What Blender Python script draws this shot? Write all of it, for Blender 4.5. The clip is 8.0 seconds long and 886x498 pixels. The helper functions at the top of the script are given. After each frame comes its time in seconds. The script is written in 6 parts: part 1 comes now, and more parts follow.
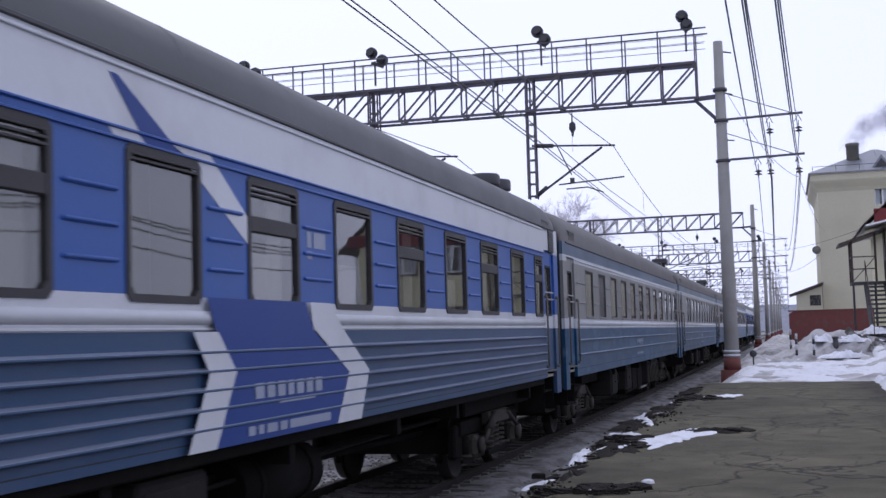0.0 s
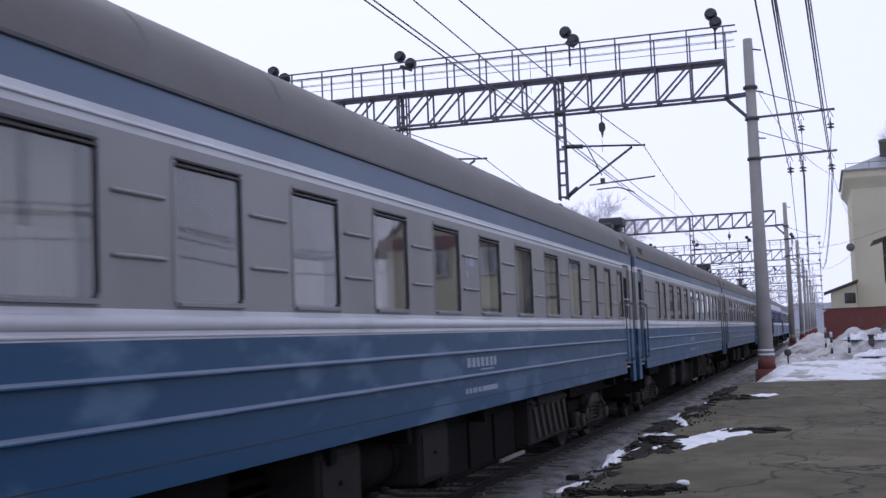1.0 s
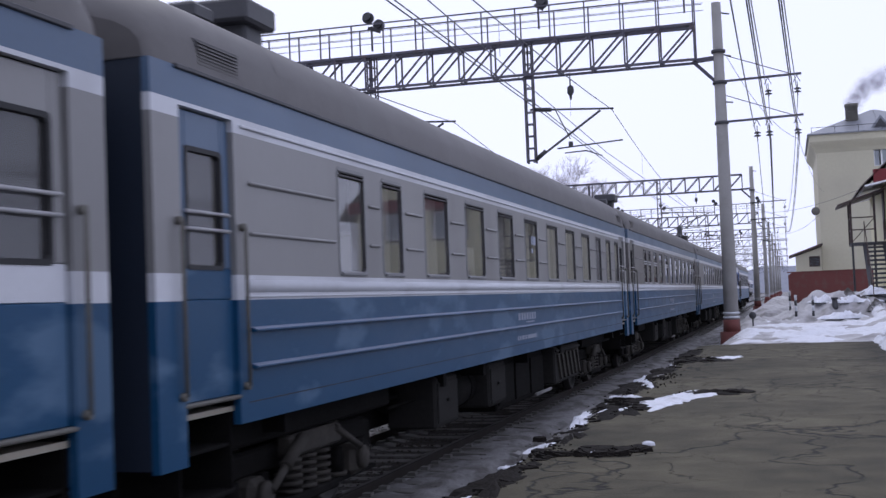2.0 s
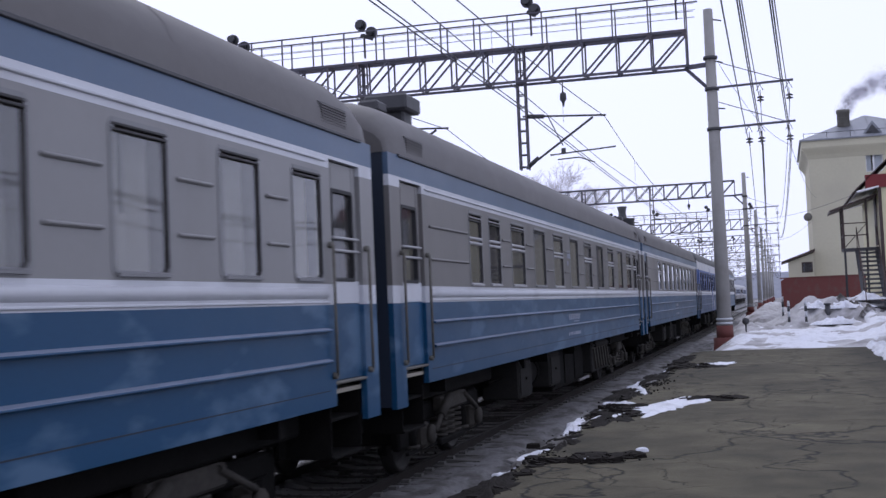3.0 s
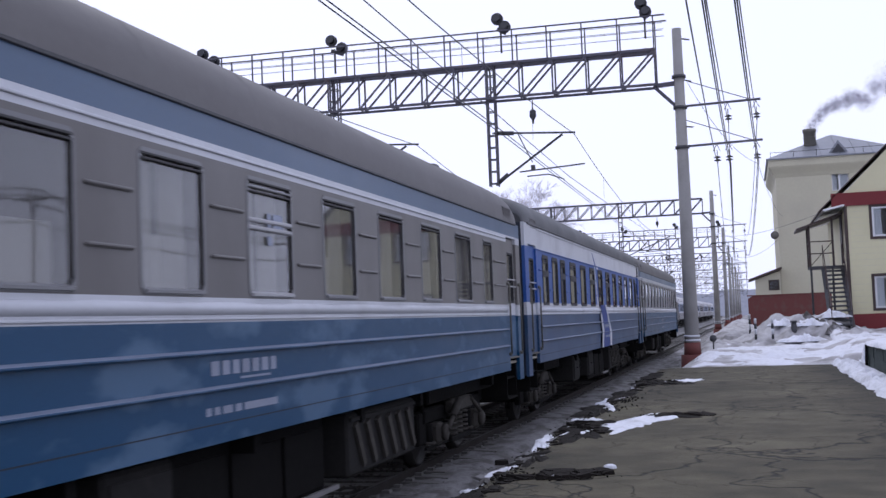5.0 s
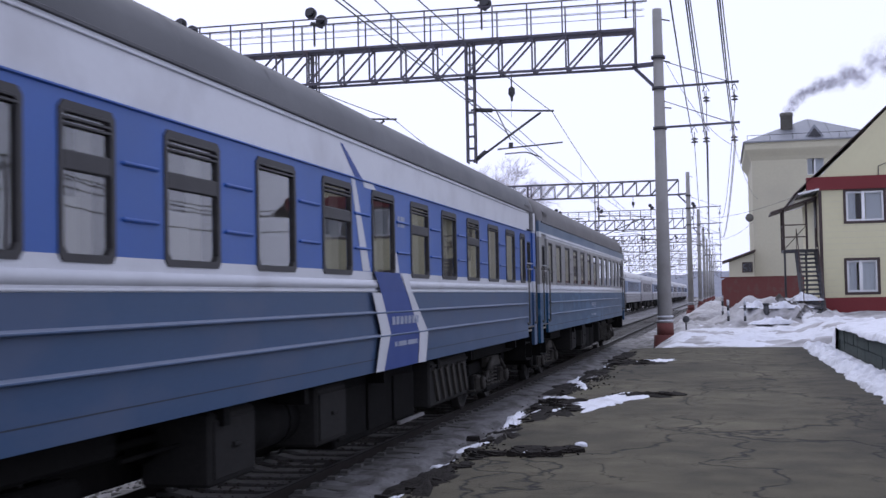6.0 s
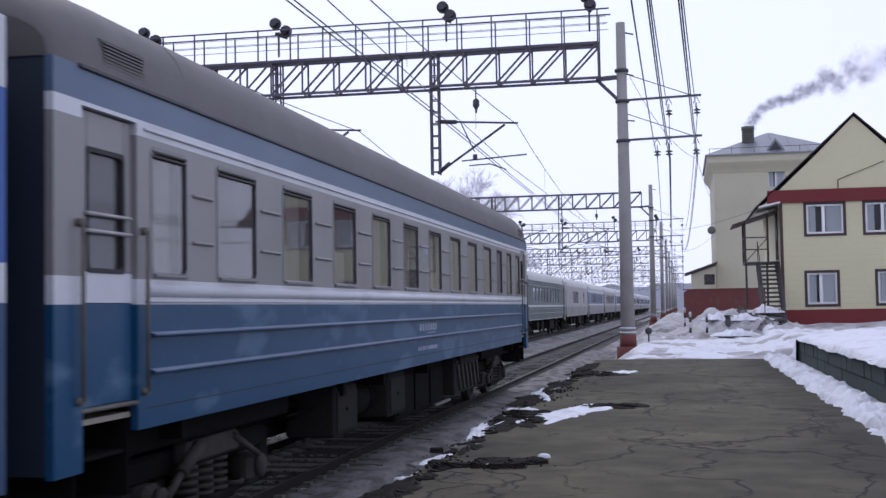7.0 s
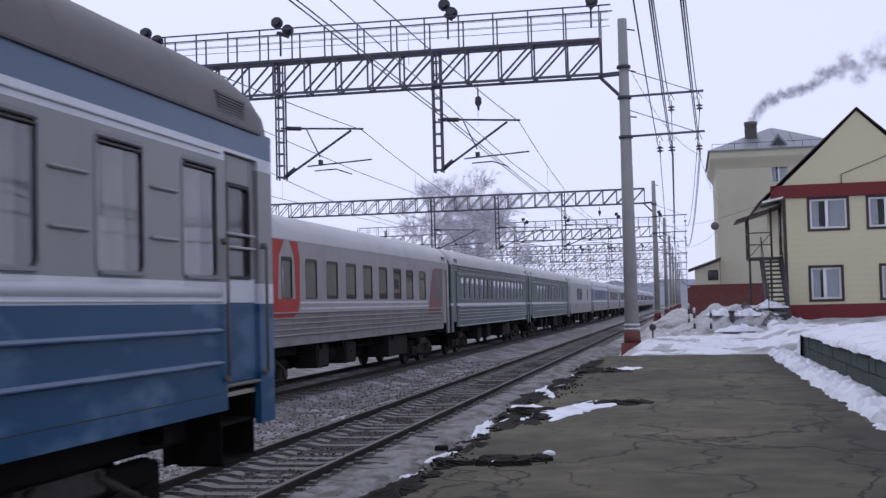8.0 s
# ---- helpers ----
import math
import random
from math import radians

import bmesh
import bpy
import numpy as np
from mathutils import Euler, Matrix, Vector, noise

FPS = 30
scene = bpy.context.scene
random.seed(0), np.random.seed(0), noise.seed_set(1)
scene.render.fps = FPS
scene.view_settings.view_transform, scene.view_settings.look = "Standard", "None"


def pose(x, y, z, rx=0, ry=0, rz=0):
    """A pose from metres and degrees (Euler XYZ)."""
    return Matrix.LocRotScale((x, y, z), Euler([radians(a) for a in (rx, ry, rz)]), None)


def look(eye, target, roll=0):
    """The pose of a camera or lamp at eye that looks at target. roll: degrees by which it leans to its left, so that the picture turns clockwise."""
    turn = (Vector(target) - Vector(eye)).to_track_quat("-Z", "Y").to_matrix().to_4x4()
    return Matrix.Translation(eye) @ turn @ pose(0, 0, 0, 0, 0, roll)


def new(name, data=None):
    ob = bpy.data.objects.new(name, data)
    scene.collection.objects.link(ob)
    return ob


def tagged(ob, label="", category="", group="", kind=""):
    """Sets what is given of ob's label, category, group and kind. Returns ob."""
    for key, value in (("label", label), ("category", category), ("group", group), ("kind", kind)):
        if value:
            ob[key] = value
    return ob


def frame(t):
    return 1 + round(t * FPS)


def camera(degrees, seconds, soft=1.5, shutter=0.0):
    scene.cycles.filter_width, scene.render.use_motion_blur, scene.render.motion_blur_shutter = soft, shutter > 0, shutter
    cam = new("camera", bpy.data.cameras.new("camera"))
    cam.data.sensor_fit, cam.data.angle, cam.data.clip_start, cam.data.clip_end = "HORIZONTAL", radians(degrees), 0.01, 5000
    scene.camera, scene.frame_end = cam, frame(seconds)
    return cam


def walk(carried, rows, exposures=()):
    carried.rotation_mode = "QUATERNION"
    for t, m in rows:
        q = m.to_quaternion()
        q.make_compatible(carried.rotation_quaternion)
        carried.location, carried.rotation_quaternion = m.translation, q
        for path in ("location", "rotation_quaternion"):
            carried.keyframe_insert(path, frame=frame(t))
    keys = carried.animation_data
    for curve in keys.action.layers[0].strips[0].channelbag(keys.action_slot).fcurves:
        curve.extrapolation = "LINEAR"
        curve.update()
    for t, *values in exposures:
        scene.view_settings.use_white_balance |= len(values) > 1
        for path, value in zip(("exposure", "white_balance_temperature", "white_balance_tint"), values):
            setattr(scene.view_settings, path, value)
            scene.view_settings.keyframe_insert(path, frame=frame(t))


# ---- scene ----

# World: x right, y along the track, z up, 0 at the rail head.
EYE_Z = 2.04
TRACK_X = -5.54          # axis of the near track
TRACK_B = -10.95         # axis of the second track
PLAT_Z = 0.55
PITCH = 24.54            # coupled length of one car

cam = camera(40.41, 8.0, soft=1.45, shutter=0.10)
PATH = [
    (0.0, 16.03, 4.13, 1.64), (0.5, 17.69, 5.36, 1.75), (1.0, 17.55, 4.30, 2.29), (1.5, 16.96, 2.86, 2.63),
    (2.0, 16.03, 2.48, 2.28), (3.3, 15.69, 2.84, 2.47), (3.5, 15.82, 2.61, 2.65), (4.0, 14.88, 2.65, 2.28),
    (4.5, 14.20, 3.63, 2.41), (4.7, 14.33, 3.68, 2.40), (6.0, 13.03, 2.32, 1.12), (6.5, 12.35, 2.50, 1.14),
    (7.0, 11.31, 2.83, 1.01), (7.5, 11.55, 2.69, 1.13), (8.0, 11.49, 2.73, 1.45)]
walk(cam, [(t, pose(0, 0, EYE_Z, 90 + p, r, y)) for t, y, p, r in PATH],
     exposures=[(0.0, 0.0), (0.5, -0.06), (1.5, 0.0), (3.5, 0.03), (4.0, 0.07), (6.0, 0.07), (6.5, 0.06), (7.5, -0.10), (8.0, -0.22)])

# ---- light: flat overcast winter day ----
world = bpy.data.worlds.new("world")
scene.world = world
world.use_nodes = True
wn = world.node_tree.nodes
wl = world.node_tree.links
sky = wn.new("ShaderNodeTexSky")
sky.sky_type = "NISHITA"
sky.sun_disc = False
sky.sun_elevation = radians(44)
sky.sun_rotation = radians(-29)
sky.dust_density = 4.0
veil = wn.new("ShaderNodeMix")
veil.data_type = "RGBA"
veil.inputs[0].default_value = 0.93
veil.inputs[7].default_value = (9.2, 9.75, 13.0, 1)
wl.new(sky.outputs[0], veil.inputs[6])
bg = wn["Background"]
wl.new(veil.outputs[2], bg.inputs[0])
bg.inputs[1].default_value = 0.1
sun = new("sun", bpy.data.lights.new("sun", "SUN"))
sun.data.energy = 0.5
sun.data.angle = radians(25)
sun.data.color = (0.98, 0.98, 1.0)
sun.matrix_world = look((-22, 40, 45), (0, 0, 0))


# ---- materials ----
def lin(r, g, b):
    return tuple((c / 255 / 12.92 if c <= 10 else ((c / 255 + 0.055) / 1.055) ** 2.4) for c in (r, g, b)) + (1,)


def mat(name, col, rough=0.6, metal=0.0, var=0.25, fine=40.0, coarse=2.0, stain=None, stain_amount=0.4,
        bump=0.1, stretch=(1, 1, 1), spec=0.5, island=False, edge=None):
    """A weathered surface: fine grain, coarse mottling, stains in their own colour, fine relief."""
    m = bpy.data.materials.new(name)
    m.use_nodes = True
    n, l = m.node_tree.nodes, m.node_tree.links
    p = n["Principled BSDF"]
    p.inputs["Metallic"].default_value = metal
    p.inputs["Specular IOR Level"].default_value = spec
    tc = n.new("ShaderNodeTexCoord")
    mp = n.new("ShaderNodeMapping")
    mp.inputs["Scale"].default_value = stretch
    l.new(tc.outputs["Object"], mp.inputs["Vector"])
    def noise_node(scale, detail):
        t = n.new("ShaderNodeTexNoise")
        t.inputs["Scale"].default_value = scale
        t.inputs["Detail"].default_value = detail
        l.new(mp.outputs[0], t.inputs["Vector"])
        return t
    nf, nc = noise_node(fine, 3), noise_node(coarse, 9)
    def mixc(fac, a, b):
        x = n.new("ShaderNodeMix")
        x.data_type = "RGBA"
        for sock, v in ((x.inputs[0], fac), (x.inputs[6], a), (x.inputs[7], b)):
            if isinstance(v, tuple):
                sock.default_value = v
            else:
                l.new(v, sock)
        return x.outputs[2]
    c = col if len(col) == 4 else (*col, 1)
    dark = tuple(v * (1 - var) for v in c[:3]) + (1,)
    lite = tuple(min(1, v * (1 + var)) for v in c[:3]) + (1,)
    out = mixc(nf.outputs["Fac"], dark, lite)
    if stain:
        r = n.new("ShaderNodeValToRGB")
        r.color_ramp.elements[0].position = 0.62 - 0.3 * stain_amount
        r.color_ramp.elements[1].position = 0.80 - 0.1 * stain_amount
        if edge:
            r.color_ramp.elements[0].position, r.color_ramp.elements[1].position = edge
        r.color_ramp.elements[1].color = (stain_amount + 0.3, ) * 3 + (1,)
        l.new(nc.outputs["Fac"], r.inputs[0])
        out = mixc(r.outputs[0], out, (*stain[:3], 1))
    oi = n.new("ShaderNodeNewGeometry" if island else "ShaderNodeObjectInfo")
    hs = n.new("ShaderNodeHueSaturation")
    mr = n.new("ShaderNodeMapRange")
    mr.inputs[3].default_value, mr.inputs[4].default_value = (0.7, 1.3) if island else (0.93, 1.07)
    l.new(oi.outputs["Random Per Island" if island else "Random"], mr.inputs[0])
    l.new(mr.outputs[0], hs.inputs["Value"])
    l.new(out, hs.inputs["Color"])
    l.new(hs.outputs[0], p.inputs["Base Color"])
    rr = n.new("ShaderNodeMapRange")
    rr.inputs[3].default_value, rr.inputs[4].default_value = max(0.02, rough - 0.12), min(1, rough + 0.12)
    l.new(nc.outputs["Fac"], rr.inputs[0])
    l.new(rr.outputs[0], p.inputs["Roughness"])
    if bump:
        b = n.new("ShaderNodeBump")
        b.inputs["Strength"].default_value = bump
        b.inputs["Distance"].default_value = 0.02
        l.new(nf.outputs["Fac"], b.inputs["Height"])
        l.new(b.outputs[0], p.inputs["Normal"])
    return m


SALT = (0.30, 0.34, 0.40)
GRIME = (0.022, 0.02, 0.018)
M_BLUE = mat("paint_blue", (0.010, 0.057, 0.126), 0.42, spec=0.2, var=0.08, fine=25, coarse=1.7, stain=(0.085, 0.150, 0.235), stain_amount=0.45, bump=0.03, stretch=(1, 0.55, 1.3), edge=(0.51, 0.62))
M_BLUE2 = mat("paint_blue_upper", (0.05, 0.095, 0.165), 0.4, var=0.07, fine=25, coarse=0.7, stain=(0.075, 0.11, 0.165), stain_amount=0.4, bump=0.02)
M_GREY = mat("paint_grey", (0.200, 0.196, 0.194), 0.42, var=0.05, fine=18, coarse=0.9, stain=(0.155, 0.148, 0.144), stain_amount=0.4, bump=0.02, stretch=(1, 1, 0.5))
M_GREYD = mat("paint_grey_dusty", (0.142, 0.134, 0.129), 0.45, spec=0.4, var=0.06, fine=18, coarse=0.9, stain=(0.105, 0.097, 0.092), stain_amount=0.45, bump=0.02, stretch=(1, 1, 0.5))
M_WHITE = mat("paint_white", (0.52, 0.53, 0.56), 0.4, var=0.05, fine=20, coarse=1.3, stain=(0.40, 0.40, 0.42), stain_amount=0.4, bump=0.02)
M_ROYAL = mat("paint_royal_blue", (0.030, 0.092, 0.315), 0.42, spec=0.28, var=0.06, fine=20, coarse=0.8, stain=(0.048, 0.100, 0.27), stain_amount=0.4, bump=0.02)
M_SLATE = mat("paint_slate_blue", (0.036, 0.072, 0.142), 0.45, spec=0.2, var=0.08, fine=20, coarse=1.0, stain=(0.065, 0.09, 0.15), stain_amount=0.45, edge=(0.5, 0.64), bump=0.03, stretch=(1, 0.6, 1.6))
M_DEEP = mat("paint_deep_blue", (0.027, 0.058, 0.22), 0.45, spec=0.15, var=0.06, fine=20, coarse=0.8, bump=0.02)
M_ROOF = mat("roof_grey", (0.088, 0.081, 0.079), 0.6, var=0.12, fine=14, coarse=1.2, stain=(0.12, 0.117, 0.115), stain_amount=0.4, bump=0.05)
M_ROOFD = mat("roof_dark", (0.045, 0.046, 0.050), 0.55, var=0.12, fine=14, coarse=1.2, bump=0.05)
M_RED = mat("paint_red", (0.36, 0.045, 0.038), 0.5, spec=0.12, var=0.08, fine=20, coarse=1.0, bump=0.02)
M_SILVER = mat("paint_silver", (0.36, 0.355, 0.365), 0.4, var=0.05, fine=20, coarse=1.0, stain=(0.26, 0.25, 0.25), stain_amount=0.3, bump=0.02)
M_SILVERSIDE = mat("paint_silver_side", (0.265, 0.250, 0.255), 0.42, var=0.08, fine=20, coarse=1.0, stain=(0.19, 0.175, 0.17), stain_amount=0.4, bump=0.02)
M_SILVERLOW = mat("paint_silver_skirt", (0.200, 0.190, 0.190), 0.5, var=0.12, fine=20, coarse=1.4, stain=(0.10, 0.09, 0.085), stain_amount=0.5, bump=0.03)
M_GREENGREY = mat("paint_green_grey", (0.125, 0.155, 0.152), 0.5, spec=0.2, var=0.08, fine=20, coarse=1.0, stain=(0.12, 0.13, 0.13), stain_amount=0.3, bump=0.02)
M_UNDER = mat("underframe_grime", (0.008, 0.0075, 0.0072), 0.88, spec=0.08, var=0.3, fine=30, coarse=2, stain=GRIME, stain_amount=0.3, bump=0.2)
# Paler blue-grey for rib crests: the sky highlight put into the paint.
M_RIBTOP = mat("rib_crest_highlight", (0.17, 0.20, 0.27), 0.6, var=0.25, fine=6, coarse=1.5, stain=(0.09, 0.12, 0.18), stain_amount=0.35, bump=0.05, stretch=(1, 0.3, 1))
M_BOGIE = mat("bogie_dust", (0.045, 0.041, 0.036), 0.9, spec=0.2, var=0.4, fine=20, coarse=3, stain=(0.075, 0.068, 0.058), stain_amount=0.4, bump=0.2)
M_LOCKER = mat("dusty_locker_paint", (0.022, 0.021, 0.020), 0.85, spec=0.1, var=0.3, fine=20, coarse=2, stain=(0.05, 0.046, 0.042), stain_amount=0.4, bump=0.1)
M_PANEL = mat("paint_panel_grey", (0.125, 0.108, 0.105), 0.5, spec=0.2, var=0.08, fine=20, coarse=1.0, bump=0.02)
M_FADED = mat("paint_faded_red", (0.20, 0.085, 0.088), 0.5, spec=0.15, var=0.1, fine=20, coarse=1.0, bump=0.02)
M_PALEB = mat("paint_pale_blue", (0.17, 0.21, 0.30), 0.5, spec=0.2, var=0.08, fine=20, coarse=1.0, stain=(0.22, 0.24, 0.28), stain_amount=0.3, bump=0.02)
M_WHEEL = mat("wheel_steel", (0.03, 0.028, 0.026), 0.55, metal=0.6, var=0.2, bump=0.05)
M_RUBBER = mat("rubber", (0.018, 0.018, 0.02), 0.7, var=0.2, bump=0.1)
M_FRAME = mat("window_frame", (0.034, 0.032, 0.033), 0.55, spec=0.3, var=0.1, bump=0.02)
# Blue end walls darkened to navy as shade between cars; seams use it too.
M_NAVY = mat("end_shade_and_seam_navy", (0.010, 0.018, 0.034), 0.6, var=0.2, bump=0.05)
M_FRAMEG = mat("window_frame_grey", (0.17, 0.17, 0.175), 0.45, var=0.1, bump=0.02)
M_INTER = mat("interior_panel", (0.32, 0.29, 0.23), 0.6, var=0.05, fine=10, bump=0)
M_CURTAIN = mat("curtain", (0.58, 0.54, 0.45), 0.9, var=0.1, fine=60, bump=0.2, stretch=(1, 4, 0.3))
M_STEEL = mat("painted_steel", (0.075, 0.072, 0.095), 0.55, var=0.2, fine=20, coarse=2, stain=(0.12, 0.07, 0.05), stain_amount=0.25, bump=0.05)
M_DARK = mat("dark_steel", (0.04, 0.04, 0.045), 0.55, var=0.2, bump=0.05)
M_WIRE = mat("wire", (0.05, 0.05, 0.055), 0.5, metal=0.5, var=0.1, bump=0)
M_CONC = mat("concrete", (0.30, 0.29, 0.275), 0.85, var=0.15, fine=25, coarse=1.2, stain=(0.20, 0.185, 0.17), stain_amount=0.45, bump=0.2)
M_REDB = mat("red_footing", (0.13, 0.036, 0.030), 0.8, var=0.2, fine=20, coarse=2.5, stain=(0.12, 0.08, 0.07), stain_amount=0.4, bump=0.2)
M_SNOW = mat("snow", (0.68, 0.69, 0.74), 0.6, var=0.12, fine=16, coarse=2.2, stain=(0.36, 0.35, 0.36), stain_amount=0.38, bump=1.0)
M_SNOWD = mat("dirty_snow", (0.42, 0.41, 0.42), 0.7, var=0.25, fine=9, coarse=1.2, stain=(0.10, 0.088, 0.078), stain_amount=0.6, bump=0.5)
M_BALLAST = mat("ballast_ground", (0.145, 0.136, 0.128), 0.95, var=0.6, fine=9, coarse=1.1, stain=(0.44, 0.44, 0.47), stain_amount=0.55, bump=0.9)
M_STONE = mat("ballast_stones", (0.115, 0.108, 0.10), 0.9, var=0.25, fine=30, coarse=3, bump=0.3, island=True)
# Oily brown bed and stones, deepened further to carry shade under the train.
M_BED = mat("oily_shaded_track_bed", (0.032, 0.028, 0.025), 0.95, spec=0.2, var=0.5, fine=14, coarse=2.0, stain=(0.12, 0.11, 0.105), stain_amount=0.3, bump=0.8, stretch=(1, 2, 1))
M_BEDSTONE = mat("oily_shaded_stones", (0.055, 0.048, 0.042), 0.9, spec=0.2, var=0.25, fine=30, coarse=3, bump=0.3, island=True)
M_RAIL = mat("rail_steel", (0.022, 0.018, 0.016), 0.7, spec=0.2, metal=0.0, var=0.2, fine=20, bump=0.1)
M_RAILTOP = mat("rail_head", (0.050, 0.047, 0.046), 0.55, metal=0.3, var=0.1, fine=20, bump=0.02)
M_SLEEPER = mat("sleeper", (0.12, 0.115, 0.11), 0.9, var=0.25, fine=20, coarse=3, stain=(0.09, 0.08, 0.07), stain_amount=0.5, bump=0.3)
M_RUBBLE = mat("asphalt_rubble", (0.017, 0.0145, 0.0125), 0.92, spec=0.1, var=0.4, fine=30, coarse=4, stain=(0.06, 0.055, 0.05), stain_amount=0.2, bump=0.6)
M_CREAM = mat("cream_siding", (0.60, 0.56, 0.36), 0.6, var=0.04, fine=6, coarse=0.5, stain=(0.54, 0.50, 0.33), stain_amount=0.3, bump=0.03)
M_CREAM2 = mat("cream_plaster", (0.50, 0.47, 0.35), 0.8, var=0.06, fine=6, coarse=0.3, stain=(0.41, 0.38, 0.30), stain_amount=0.4, bump=0.08)
M_MAROON = mat("maroon_siding", (0.155, 0.026, 0.028), 0.6, spec=0.25, var=0.08, fine=8, coarse=1, bump=0.05)
M_BROWN = mat("brown_trim", (0.045, 0.026, 0.022), 0.55, var=0.15, bump=0.05)
M_PVC = mat("white_frame", (0.74, 0.74, 0.74), 0.35, var=0.03, bump=0)
M_ZINC = mat("zinc_roof", (0.21, 0.22, 0.245), 0.45, metal=0.4, var=0.1, fine=8, coarse=0.6, stain=(0.24, 0.25, 0.27), stain_amount=0.4, bump=0.05)
M_GREENW = mat("green_block", (0.034, 0.050, 0.044), 0.8, var=0.25, fine=25, coarse=2, stain=(0.05, 0.06, 0.055), stain_amount=0.35, bump=0.3)
# Bark paled to carry the haze over far trees; utility masts share it.
M_BARK = mat("hazed_bark", (0.40, 0.38, 0.39), 0.9, var=0.2, bump=0.2)
M_LENS = mat("signal_lens", (0.03, 0.03, 0.035), 0.2, var=0.1, bump=0)
M_SLUSH = mat("grey_slush", (0.165, 0.160, 0.160), 0.8, var=0.35, fine=9, coarse=1.8, stain=(0.060, 0.054, 0.048), stain_amount=0.55, bump=1.0, stretch=(1.8, 0.9, 1), edge=(0.44, 0.58))
M_MARK = mat("faded_lettering", (0.25, 0.28, 0.36), 0.5, var=0.15, bump=0)
M_GRIT = mat("rusty_box", (0.12, 0.115, 0.10), 0.8, var=0.2, fine=20, coarse=2, stain=(0.07, 0.05, 0.04), stain_amount=0.4, bump=0.1)


def asphalt_material():
    """Old platform asphalt: brown grey, mottled, with a net of wandering cracks."""
    m = bpy.data.materials.new("platform_asphalt")
    m.use_nodes = True
    n, l = m.node_tree.nodes, m.node_tree.links
    p = n["Principled BSDF"]
    tc = n.new("ShaderNodeTexCoord")
    def tex(kind, scale, **kw):
        t = n.new(kind)
        t.inputs["Scale"].default_value = scale
        for k, v in kw.items():
            t.inputs[k].default_value = v
        l.new(tc.outputs["Object"], t.inputs["Vector"])
        return t
    big, mid, grit, warp = tex("ShaderNodeTexNoise", 0.35, Detail=5), tex("ShaderNodeTexNoise", 2.2, Detail=6), tex("ShaderNodeTexNoise", 90, Detail=2), tex("ShaderNodeTexNoise", 0.9, Detail=5)
    def ramp(src, a, b, ca=(0, 0, 0, 1), cb=(1, 1, 1, 1)):
        r = n.new("ShaderNodeValToRGB")
        r.color_ramp.elements[0].position, r.color_ramp.elements[1].position = a, b
        r.color_ramp.elements[0].color, r.color_ramp.elements[1].color = ca, cb
        l.new(src, r.inputs[0])
        return r.outputs[0]
    def mix(mode, f, a, b):
        x = n.new("ShaderNodeMix")
        x.data_type, x.blend_type = "RGBA", mode
        for s, v in ((x.inputs[0], f), (x.inputs[6], a), (x.inputs[7], b)):
            if isinstance(v, (tuple, float)):
                s.default_value = v
            else:
                l.new(v, s)
        return x.outputs[2]
    base = ramp(big.outputs["Fac"], 0.3, 0.72, (0.043, 0.0385, 0.0250, 1), (0.114, 0.101, 0.066, 1))
    base = mix("MULTIPLY", 0.8, base, ramp(mid.outputs["Fac"], 0.3, 0.75, (0.58, 0.58, 0.57, 1), (1.36, 1.34, 1.30, 1)))
    base = mix("MULTIPLY", 0.5, base, ramp(grit.outputs["Fac"], 0.3, 0.7, (0.6, 0.6, 0.6, 1), (1.3, 1.3, 1.3, 1)))
    add = n.new("ShaderNodeMixRGB")
    add.blend_type = "LINEAR_LIGHT"
    add.inputs[0].default_value = 0.8
    squeeze = n.new("ShaderNodeVectorMath")
    squeeze.operation = "MULTIPLY"
    squeeze.inputs[1].default_value = (1.0, 0.42, 1.0)
    l.new(tc.outputs["Object"], squeeze.inputs[0])
    l.new(squeeze.outputs[0], add.inputs[1])
    l.new(warp.outputs["Color"], add.inputs[2])
    cracks = None
    for sc, w, keep in ((0.55, 0.020, 0.38), (1.15, 0.016, 0.52)):
        v = n.new("ShaderNodeTexVoronoi")
        v.feature = "DISTANCE_TO_EDGE"
        v.inputs["Scale"].default_value = sc
        l.new(add.outputs[0], v.inputs["Vector"])
        line = ramp(v.outputs["Distance"], 0.0, w, (1, 1, 1, 1), (0, 0, 0, 1))
        here = ramp(warp.outputs["Fac"] if sc < 0.7 else big.outputs["Fac"], keep - 0.06, keep + 0.06)
        c = mix("MULTIPLY", 1.0, line, here)
        cracks = c if cracks is None else mix("LIGHTEN", 1.0, cracks, c)
    split_xyz, wob, wet = n.new("ShaderNodeSeparateXYZ"), n.new("ShaderNodeMath"), n.new("ShaderNodeMapRange")
    l.new(tc.outputs["Object"], split_xyz.inputs[0])
    wob.operation = "MULTIPLY_ADD"
    wob.inputs[1].default_value = 1.6
    l.new(warp.outputs["Fac"], wob.inputs[0])
    l.new(split_xyz.outputs["X"], wob.inputs[2])
    wet.interpolation_type = "SMOOTHSTEP"
    wet.inputs["From Min"].default_value, wet.inputs["From Max"].default_value = 1.7, 2.7
    l.new(wob.outputs[0], wet.inputs["Value"])
    base = mix("MIX", wet.outputs[0], base, mix("MULTIPLY", 1.0, base, (0.55, 0.55, 0.57, 1)))
    out = mix("MIX", cracks, base, (0.006, 0.0055, 0.005, 1))
    l.new(out, p.inputs["Base Color"])
    p.inputs["Roughness"].default_value = 0.82
    p.inputs["Specular IOR Level"].default_value = 0.2
    inv = n.new("ShaderNodeInvert")
    l.new(cracks, inv.inputs[1])
